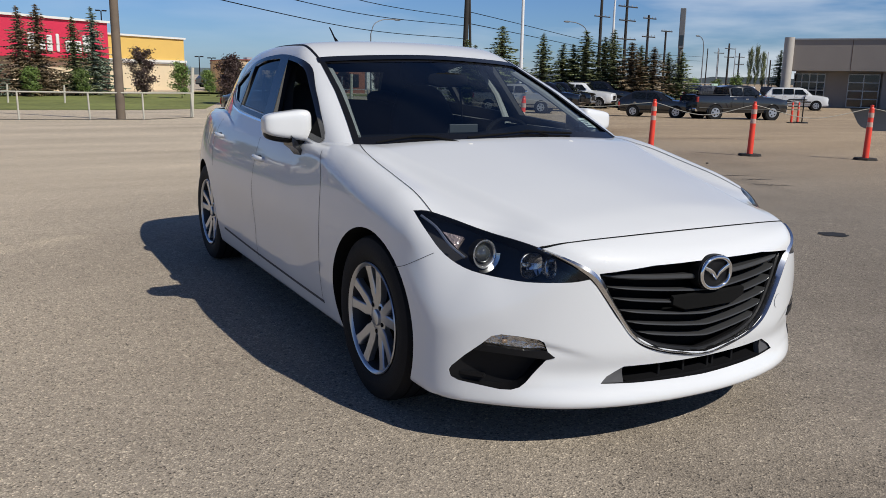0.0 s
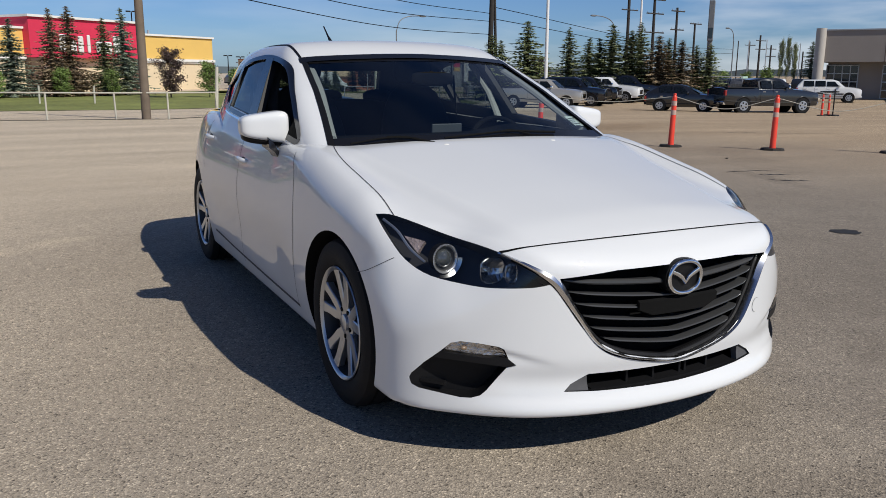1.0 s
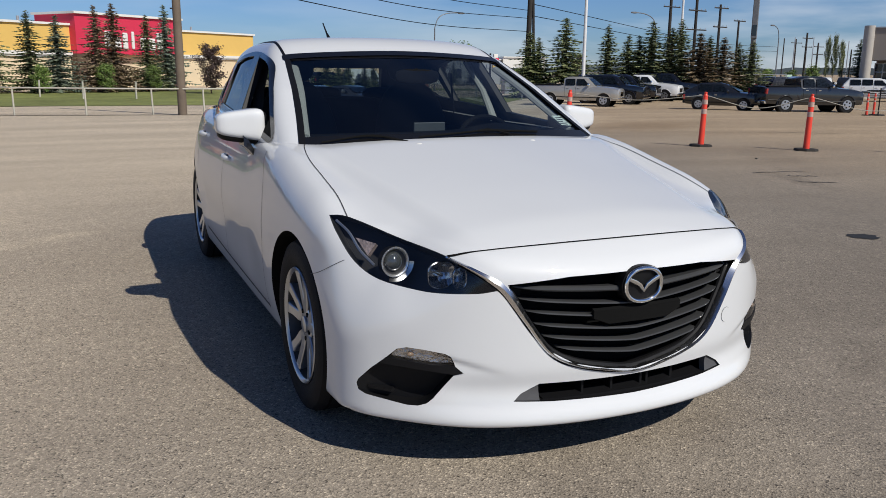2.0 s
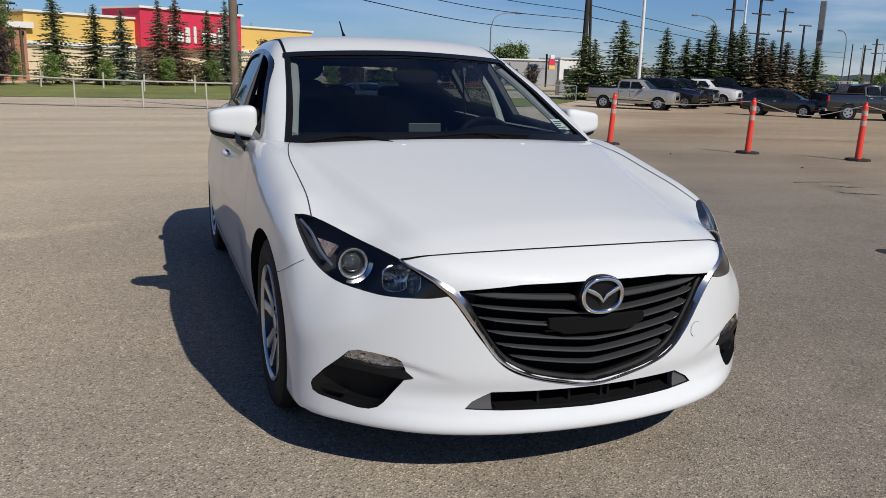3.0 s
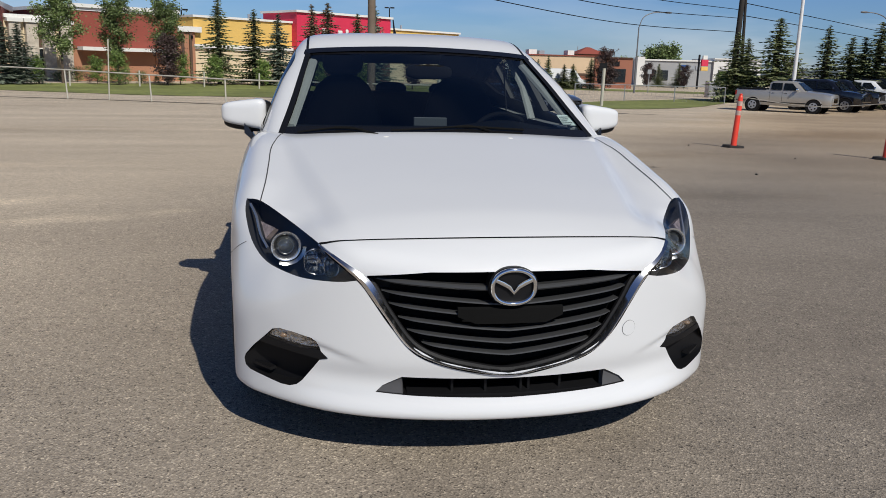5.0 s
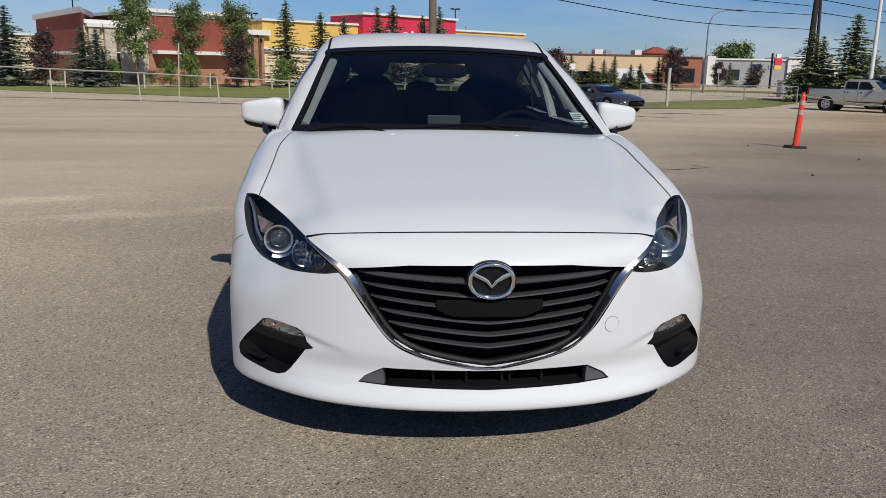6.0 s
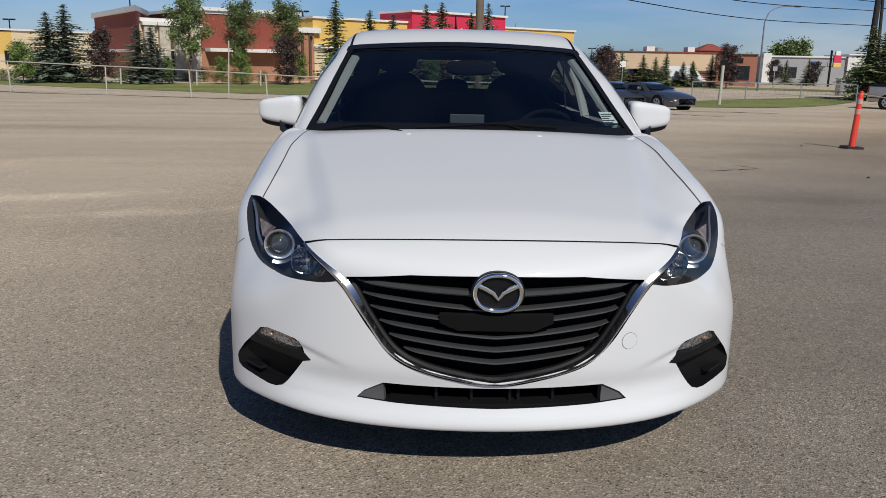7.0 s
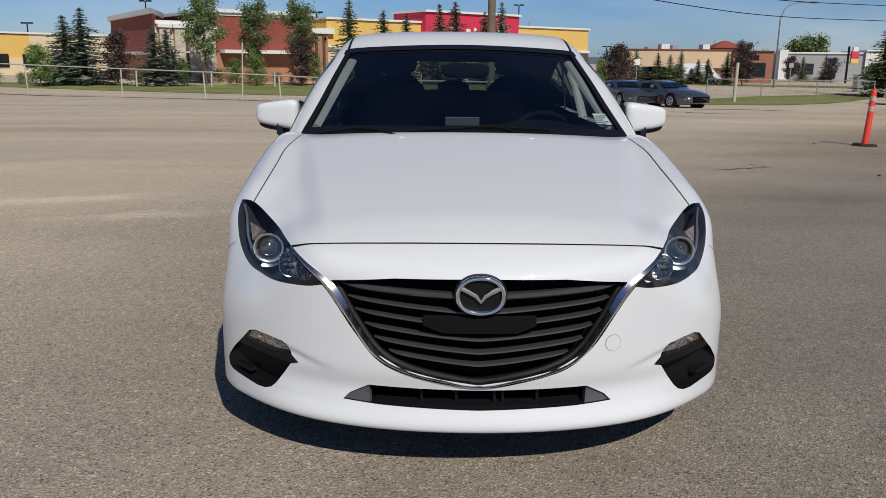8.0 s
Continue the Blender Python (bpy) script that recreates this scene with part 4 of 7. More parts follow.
    # shut lines
    half = [(-0.575, -0.660, 0.7), (-0.545, -0.684, 0.7)] + [(x, -0.752 + 0.173 * x * x + 0.05 * x ** 4, 0.7) for x in (-0.50, -0.42, -0.335, -0.25, -0.125)]
    part("hood_gap", band(body_f, half + [(0, -0.752, 0.7)] + [(-x, y, z) for x, y, z in half[::-1]], DOWN, 0.0055, 0.0012), GAP, car)
    cap = [Vector((0.403 + 0.024 * math.cos(a), -0.8, 0.437 + 0.025 * math.sin(a))) for a in np.linspace(0, 2 * math.pi, 20, endpoint=False)]
    part("tow_eye_cap", patch(body_f, cap, FRONT, 0.0018, 0.02), PAINT, car, "round white tow-eye cover", smooth=True)
    part("tow_cap_gap", band(body_f, cap, FRONT, 0.0015, 0.0008, 3, closed=True), SEAM, car)
    for s in SIDES:
        part("hood_side_gap", band(body_f, flip([(-0.768, -0.290, 0.77), (-0.755, -0.135, 0.8), (-0.750, 0.06, 0.84), (-0.746, 0.25, 0.88), (-0.722, 0.42, 0.9), (-0.690, 0.53, 0.92)], s), DOWN, 0.0042, 0.0012), SEAM, car)
        part("bumper_seam", band(body_f, flip([(-0.812, -0.39, 0.643), (-0.845, -0.343, 0.613), (-0.87, -0.281, 0.582), (-0.88, -0.225, 0.566)], s), (-s, 0.25, 0), 0.002, 0.0010), SEAM, car)


def build_side(car, s):
    way = (-s, 0, 0)
    lines = ((( 0.575, 0.905), (0.50, 0.79), (0.480, 0.62), (0.492, 0.42), (0.515, 0.24)), ((1.50, 0.95), (1.50, 0.6), (1.50, 0.24)), ((2.34, 0.99), (2.42, 0.80), (2.36, 0.66)))
    for pts in lines:
        part("door_gap", band(body_f, [(s * 0.9, y, z) for y, z in pts], way, 0.0036, 0.0012), SEAM, car)
    part("sill_groove", band(body_f, [(s, y, z) for y, z in ((0.50, 0.252), (0.92, 0.256), (1.58, 0.270), (2.2, 0.292))], way, 0.014, 0.0012), SEAM, car)
    # window surround and pillars in gloss black
    part("window_frame", band(house_f, flip(DLO, s), way, 0.024, 0.003, 4, closed=True), FRIT, car, "black window surround", smooth=True)
    part("pillar_cover", patch(house_f, flip([(-0.75, 1.42, 0.985), (-0.7, 1.575, 1.31), (-0.7, 1.72, 1.318), (-0.75, 1.575, 0.992)], s), way, 0.004, 0.04), FRIT, car, smooth=True)
    part("window_divider", patch(house_f, flip([(-0.75, 2.10, 1.025), (-0.7, 2.165, 1.28), (-0.7, 2.235, 1.268), (-0.75, 2.155, 1.03)], s), way, 0.004, 0.04), FRIT, car, smooth=True)
    part("belt_moulding", band(house_f, flip([(-0.75, 0.66, 0.915), (-0.75, 1.2, 0.955), (-0.75, 1.8, 0.986), (-0.75, 2.1, 1.006), (-0.75, 2.36, 1.033), (-0.75, 2.56, 1.083), (-0.72, 2.625, 1.15)], s), way, 0.010, 0.006, 5, -0.004), CHROME, car, "thin bright window moulding", smooth=True)
    for loop, g, nm in ((DOORGLASS, GLASS, "door_window"), (REARGLASS, DARKGLASS, "rear_window"), (QUARTER, DARKGLASS, "quarter_window")):
        mid = sum((Vector(p) for p in loop), Vector()) / len(loop)
        big = [mid + (Vector(p) - mid) * 1.05 for p in loop]
        if nm == "door_window":
            # wound down a third
            continue
        w = part(nm, patch(house_f, flip(big, s), way, -0.010, 0.06), g, car, smooth=True)
        w.visible_shadow = False
    # handles
    for y, z in ((1.427, 0.792), (2.30, 0.850)):
        p = onto(body_f, [(s * 0.9, y, z)], way, 0)[0]
        h = part("door_handle", tube(bmesh.new(), [p + Vector((-s * 0.004, -0.085, -0.002)), p + Vector((s * 0.013, -0.06, 0)), p + Vector((s * 0.018, 0, 0.002)), p + Vector((s * 0.013, 0.06, 0.003)), p + Vector((-s * 0.004, 0.085, 0.002))], [0.010, 0.013, 0.014, 0.013, 0.010], 10), PAINT, car, "white door handle", smooth=True)
        part("handle_recess", pebble(bmesh.new(), p - Vector((s * 0.012, 0, 0.004)), (0.014, 0.07, 0.024), 2.2, 16), SEAM, h, smooth=True)

    # door mirror
    def shape(p):
        out = (p.x * s + 1) / 2
        return Vector((p.x, p.y * (1.0 - 0.30 * out) + 0.28 * out, p.z * (1.0 - 0.40 * out) - (0.10 * (1 - out) if p.z < 0 else 0)))
    c = (s * 0.893, 0.893, 0.996)
    mirror = part("door_mirror", pebble(bmesh.new(), c, (0.106, 0.070, 0.076), 5.0, 44, shape), PAINT, car, "white door mirror with a black base", smooth=True)
    part("mirror_base", pebble(bmesh.new(), (c[0] - s * 0.004, c[1] + 0.010, c[2] - 0.040), (0.101, 0.067, 0.052), 3.6, 32, shape), BLACK, mirror, "black lower mirror shell", smooth=True)
    part("mirror_foot", hull(bmesh.new(), [[(s * x, y + dy * k, z + dz * k) for dy, dz in ((-0.055, -0.016), (0.03, -0.018), (0.045, 0.006), (0.0, 0.020), (-0.05, 0.014))] for x, y, z, k in ((0.890, 0.905, 0.928, 1.5), (0.866, 0.895, 0.905, 1.35), (0.845, 0.885, 0.870, 1.15), (0.838, 0.88, 0.845, 0.9), (0.835, 0.878, 0.832, 0.3))]), FRIT, mirror, "glossy black mirror foot", smooth=True)
    part("mirror_glass", box(bmesh.new(), (s * 0.905, 0.998, 0.985), (0.14, 0.006, 0.09), bevel=0.003), MIRROR, mirror)
    part("mirror_bezel", pebble(bmesh.new(), (c[0] - s * 0.026, c[1] + 0.046, c[2] - 0.003), (0.105, 0.064, 0.071), 4.0, 28, shape), BLACK, mirror, smooth=True)
    part("mirror_sail", patch(house_f, flip([(-0.75, 0.67, 0.945), (-0.75, 0.82, 1.035), (-0.75, 0.84, 0.965), (-0.75, 0.82, 0.948)], s), way, 0.002, 0.03), GAP, car, smooth=True)
    # tail lamp
    part("tail_lamp", patch(body_f, flip([(-0.8, 3.20, 0.92), (-0.8, 3.34, 0.90), (-0.8, 3.40, 0.82), (-0.8, 3.30, 0.81)], s), way, 0.004, 0.04), TAIL, car, "red tail lamp", smooth=True)


def build_screen(car):
    w = part("windscreen", patch(house_f, [(x * 1.02, y, 1.1 + (z - 1.1) * 1.02) for x, y, z in SCREEN], FRONT, -0.007, 0.05), GLASS, car, "tinted windscreen", smooth=True)
    w.visible_shadow = False
    inner = [(-0.702, 0.5, 0.940), (-0.653, 0.7, 1.06), (-0.578, 1.2, 1.276), (-0.53, 1.25, 1.288), (0, 1.15, 1.306), (0.53, 1.25, 1.288), (0.578, 1.2, 1.276), (0.653, 0.7, 1.06), (0.702, 0.5, 0.940)]
    part("screen_border", band(house_f, inner, FRONT, 0.018, -0.005, 6), FRIT, car, "black windscreen border", smooth=True)
    edge = [(-0.722, 0.5, 0.925), (-0.668, 0.7, 1.06), (-0.590, 1.2, 1.286), (-0.545, 1.25, 1.313), (0, 1.15, 1.334), (0.545, 1.25, 1.313), (0.590, 1.2, 1.286), (0.668, 0.7, 1.06), (0.722, 0.5, 0.925)]
    part("screen_seal", band(house_f, [(x * 0.994, y, z - 0.011) for x, y, z in edge[2:7]], FRONT, 0.023, 0.0025, 6), FRIT, car, "black windscreen seal", smooth=True)
    for pts in (edge[:3], edge[6:]):
        part("screen_side_seal", band(house_f, [(x * 0.990, y, z) for x, y, z in pts], FRONT, 0.024, 0.0027, 8), BLACK, car, "black windscreen side seal", smooth=True)
    low = [(-0.700, 0.52, 0.938), (-0.55, 0.46, 0.947), (-0.3, 0.40, 0.953), (0, 0.36, 0.956), (0.3, 0.40, 0.953), (0.55, 0.46, 0.947), (0.700, 0.52, 0.938)]
    part("screen_foot", band(house_f, low, FRONT, 0.040, 0.0022, 6), FRIT, car, "black band along the foot of the windscreen", smooth=True)
    for s in SIDES:
        part("roof_moulding", band(house_f, [(s * x, y, 1.3) for x, y in ((0.588, 1.24), (0.580, 1.45), (0.568, 1.75), (0.555, 2.1))], DOWN, 0.013, 0.0015), BLACK, car, smooth=True)
        trim = onto(house_f, flip([(-0.678, 0.6, 0.955), (-0.640, 0.75, 1.05), (-0.600, 0.95, 1.15), (-0.566, 1.15, 1.245)], s), FRONT, -0.035)
        part("pillar_trim", tube(bmesh.new(), spline(trim, 5), 0.030, 8, flat=0.5), TRIM, car, "pale grey inner pillar trim", smooth=True)
    # cowl
    st = [[(x, 0.30 + 0.38 * x * x, 0.925 - 0.085 * x * x), (x, 0.36 + 0.38 * x * x, 0.945 - 0.085 * x * x), (x, 0.47 + 0.38 * x * x, 0.965 - 0.075 * x * x), (x, 0.50 + 0.38 * x * x, 0.90)] for x in np.linspace(-0.70, 0.70, 21)]
    part("cowl", hull(bmesh.new(), st), BLACK, car, "black plastic cowl", smooth=True)
    for pts, r in (([(0.20, 0.40, 0.965), (0.11, 0.425, 0.984), (0.05, 0.415, 0.980), (-0.24, 0.388, 0.962)], 0.0045), ([(0.05, 0.405, 0.980), (0.12, 0.41, 0.980), (0.36, 0.43, 0.968)], 0.006), ([(-0.36, 0.475, 0.962), (-0.48, 0.50, 0.964), (-0.64, 0.545, 0.942)], 0.0045), ([(-0.48, 0.48, 0.966), (-0.40, 0.46, 0.965), (-0.30, 0.40, 0.945)], 0.006)):
        p = onto(house_f, spline(pts, 6), FRONT, 0.012)
        part("wiper", tube(bmesh.new(), p, r, 6), GAP, car, "black wiper", smooth=True)
    for s in SIDES:
        part("washer_jet", pebble(bmesh.new(), (s * 0.27, 0.29, 0.938), (0.016, 0.012, 0.006), 2, 10), WHITE, car, smooth=True)
    st = patch(house_f, [(0.592, 0.64, 1.023), (0.668, 0.67, 1.021), (0.681, 0.58, 0.977), (0.602, 0.545, 0.979)], FRONT, -0.011, 0.03)
    part("sticker", st, STICKER, car, "pale green paper sticker inside the glass")
    for k in range(5):
        z = 1.015 - 0.008 * k
        x0, x1 = 0.600, 0.66 - 0.012 * (k % 3)
        part("sticker_line", patch(house_f, [(x0, 0.6, z), (x1, 0.6, z), (x1, 0.6, z - 0.003), (x0, 0.6, z - 0.003)], FRONT, -0.009, 0.03), SEAM, car)
    # rear glass
    w = part("hatch_glass", patch(house_f, [(-0.565, 3.1, 1.02), (-0.495, 3.0, 1.252), (0.495, 3.0, 1.252), (0.565, 3.1, 1.02)], (0, -1, 0), -0.008, 0.06), HATCHGLASS, car, smooth=True)
    w.visible_shadow = False
    part("antenna", tube(bmesh.new(), [(0.016, 2.54, 1.42), (0.016, 2.56, 1.445), (0.016, 2.60, 1.472), (0.018, 2.69, 1.54)], [0.02, 0.011, 0.006, 0.0045], 8), BLACK, car, "short black roof antenna", smooth=True)


def build_cabin(car):
    st = []
    for x in np.linspace(-0.69, 0.69, 25):
        hood = 0.035 * math.exp(-(((x - 0.36) / 0.17) ** 2))
        st.append([(x, 0.48 + 0.30 * x * x, 0.60), (x, 0.48 + 0.30 * x * x, 0.93), (x, 0.66, 0.945 + hood * 0.4), (x, 0.80, 0.950 + hood), (x, 0.87, 0.93 + hood), (x, 0.92, 0.86), (x, 0.92, 0.55)])
    part("dashboard", hull(bmesh.new(), st), DASH, car, "dark vinyl dashboard", smooth=True)
    # added pale box paints in a faint reflection; no real object lies here
    part("dash_screen", box(bmesh.new(), (0.0, 0.815, 0.970), (0.165, 0.012, 0.044), bevel=0.004), PALE, car, "pale box standing in for a faint reflection over the dashboard")
    for s in SIDES:
        seat = part("front_seat", pebble(bmesh.new(), (s * 0.365, 1.60, 0.56), (0.25, 0.29, 0.12), 3.2, 20), CLOTH, car, "black cloth front seat", smooth=True)
        part("backrest", pebble(bmesh.new(), (0, 0, 0), (0.245, 0.075, 0.34), 3.0, 24, lambda p: Vector((p.x * (1 - 0.22 * max(p.z, 0)), p.y, p.z))), CLOTH, seat, smooth=True, at=pose(s * 0.365, 1.93, 0.84, -14))
        part("headrest", pebble(bmesh.new(), (s * 0.365, 2.02, 1.245), (0.125, 0.055, 0.085), 2.8, 20), CLOTH, seat, smooth=True)
        for d in (-0.05, 0.05):
            part("headrest_post", cyl(bmesh.new(), (s * 0.365 + d, 2.0, 1.1), (s * 0.365 + d, 2.02, 1.22), 0.006, seg=8), CHROME, seat)
        part("belt_strap", tube(bmesh.new(), [(s * 0.655, 2.0, 1.22), (s * 0.69, 2.0, 0.9), (s * 0.70, 1.98, 0.6)], 0.02, 6, flat=0.15), CLOTH, car)
        # left trim is coloured dark to look shaded; the right keeps its pale grey
        part("inner_pillar", tube(bmesh.new(), [(s * 0.70, 1.47, 0.95), (s * 0.665, 1.55, 1.12), (s * 0.60, 1.66, 1.29)], 0.028, 8, flat=0.6), TRIM if s > 0 else CABIN, car, "inner door pillar trim", smooth=True)
    bench = part("rear_bench", pebble(bmesh.new(), (0, 2.55, 0.78), (0.60, 0.08, 0.28), 3.6, 24), CLOTH, car, "black cloth rear bench", smooth=True)
    for x in (-0.38, 0, 0.38):
        part("rear_headrest", pebble(bmesh.new(), (x, 2.62, 1.07), (0.11, 0.045, 0.05), 2.8, 16), CLOTH, bench, smooth=True)
    c = Vector((0.42, 0.99, 0.835))
    tilt = Matrix.Rotation(radians(66), 3, "X")
    rim = [c + tilt @ Vector((0.18 * math.cos(a), 0.18 * math.sin(a), 0)) for a in np.linspace(0, 2 * math.pi, 36, endpoint=False)]
    wheel = part("steering_wheel", tube(bmesh.new(), rim, 0.013, 8, True), DASH, car, "black steering wheel", smooth=True)
    part("wheel_boss", pebble(bmesh.new(), c, (0.07, 0.04, 0.06), 2.4, 16), DASH, wheel, smooth=True)
    for a in (0.1, math.pi - 0.1, -math.pi / 2):
        part("wheel_spoke", cyl(bmesh.new(), c, c + tilt @ Vector((0.17 * math.cos(a), 0.17 * math.sin(a), 0)), 0.018, 0.012, 8), DASH, wheel)
    part("column", cyl(bmesh.new(), c, (0.42, 0.85, 0.76), 0.05, 0.06, 12), DASH, wheel)
    mirror = part("inside_mirror", pebble(bmesh.new(), (0.020, 1.02, 1.206), (0.118, 0.018, 0.036), 3.6, 20), GAP, car, "black inside mirror", smooth=True)
    part("mirror_stem", cyl(bmesh.new(), (0.018, 1.028, 1.212), (0.016, 1.020, 1.244), 0.006, 0.010, 8), GAP, mirror)


FRAMECHROME = mat("brushed_chrome", (0.74, 0.75, 0.77), 0.24, 1.0, var=0.02, fine=0.01)
BOWL = mat("lamp_bowl_metal", (0.52, 0.53, 0.54), 0.2, 1.0, var=0.12, scale=60)
# rim metal painted dark for the shade inside the wheel
BARREL = mat("shaded_rim_barrel", (0.05, 0.052, 0.056), 0.45, 0.6, var=0.1)
SATIN = mat("satin_chrome", (0.74, 0.75, 0.77), 0.24, 0.85, var=0.03, fine=0.02)
GREYTRIM = mat("grey_plastic", (0.075, 0.075, 0.08), 0.6, var=0.08, bump=0.05, bscale=500)
PROJ = mat("projector_glass", (0.045, 0.05, 0.052), 0.06, var=0.1, spec=0.9, coat=1.0)
SIGNAL = mat("ribbed_signal", (0.42, 0.34, 0.32), 0.15, 0.5, var=0.4, scale=40, bump=0.5, bscale=150)
FOGBACK = mat("fog_reflector_metal", (0.62, 0.58, 0.55), 0.18, 0.9, var=0.3, scale=40, bump=0.6, bscale=90)
SLAT = mat("satin_black_bar", (0.042, 0.043, 0.045), 0.40, var=0.08)
SEAM = mat("seam_shadow", (0.05, 0.05, 0.055), 0.8, var=0.05)
FRIT = mat("gloss_black", (0.008, 0.008, 0.009), 0.18, var=0.05)
MIRROR = mat("mirror_silver", (0.8, 0.82, 0.84), 0.02, 1.0, var=0.0, fine=0.0)
TAIL = mat("red_lamp", (0.30, 0.012, 0.012), 0.12, var=0.1, coat=1.0)
PALE = mat("pale_reflection", (0.040, 0.048, 0.056), 0.6, var=0.06)
car = build_car()
for s in SIDES:
    for y in (0, 2.7):
        build_wheel(car, y, s)
    build_lamps(car, s)
    build_side(car, s)
build_front(car)
build_screen(car)
build_cabin(car)


# ---- surroundings ----
def at_az(az, d, z=None, up=0.0):
    """A place d metres out in the direction az degrees to the right of +y, on the ground."""
    x, y = -1.2 + d * math.sin(radians(az)), -3.0 + d * math.cos(radians(az))
    return Vector((x, y, (ground_z(x, y) if z is None else z) + up))


def on_ground(x, y, up=0.0):
    return Vector((x, y, ground_z(x, y) + up))


def sheet(name, loop, material, label, cat, up):
    """A flat area laid on the ground, following its fall."""
    from mathutils import geometry
    flat = [Vector(p) for p in loop]
    flat = [a.lerp(b, k / 6) for a, b in zip(flat, flat[1:] + flat[:1]) for k in range(6)]
    m = len(flat)
    vs, _, fs, *_ = geometry.delaunay_2d_cdt(flat, [(k, (k + 1) % m) for k in range(m)], [], 1, 1e-6)
    bm = bmesh.new()
    bv = [bm.verts.new(on_ground(v.x, v.y, up)) for v in vs]
    for t in fs:
        bm.faces.new([bv[k] for k in t])
    bmesh.ops.subdivide_edges(bm, edges=bm.edges[:], cuts=2, use_grid_fill=True)
    for v in bm.verts:
        v.co.z = ground_z(v.co.x, v.co.y) + up
    bmesh.ops.recalc_face_normals(bm, faces=bm.faces)
    if sum(f.normal.z for f in bm.faces) < 0:
        bmesh.ops.reverse_faces(bm, faces=bm.faces)
    return tagged(part(name, bm, material), label, cat, kind="structure")


# facade line of the shops: a point and its direction
SHOP_O = at_az(0, 88)
SHOP_U = Vector((0.805, 0.593, 0)).normalized()
SHOP_N = Vector((SHOP_U.y, -SHOP_U.x, 0))
SHOP_TURN = math.atan2(SHOP_U.y, SHOP_U.x)


def shop_at(s, out=0.0, z=0.0):
    p = SHOP_O + SHOP_U * s + SHOP_N * out
    return Vector((p.x, p.y, -0.861 + z))


def slab(name, s0, s1, z0, z1, out, deep, material, parent, label="", bevel=0.0):
    """A block along the facade from s0 to s1, z0 to z1; its face stands out metres proud of the line."""
    c = shop_at((s0 + s1) / 2, out - deep / 2, (z0 + z1) / 2)
    return part(name, box(bmesh.new(), c, (s1 - s0, deep, z1 - z0), SHOP_TURN, bevel), material, parent, label)


def shop_window(s0, s1, z0, z1, out, parent):
    w = slab("window", s0, s1, z0, z1, out, 0.12, DARKWIN, parent, "dark shop window")
    n = max(1, round((s1 - s0) / 1.3))
    for k in range(n + 1):
        s = s0 + (s1 - s0) * k / n
        slab("mullion", s - 0.04, s + 0.04, z0, z1, out + 0.04, 0.1, WHITE, w)
    slab("lintel", s0, s1, z1 - 0.06, z1 + 0.04, out + 0.05, 0.1, WHITE, w)


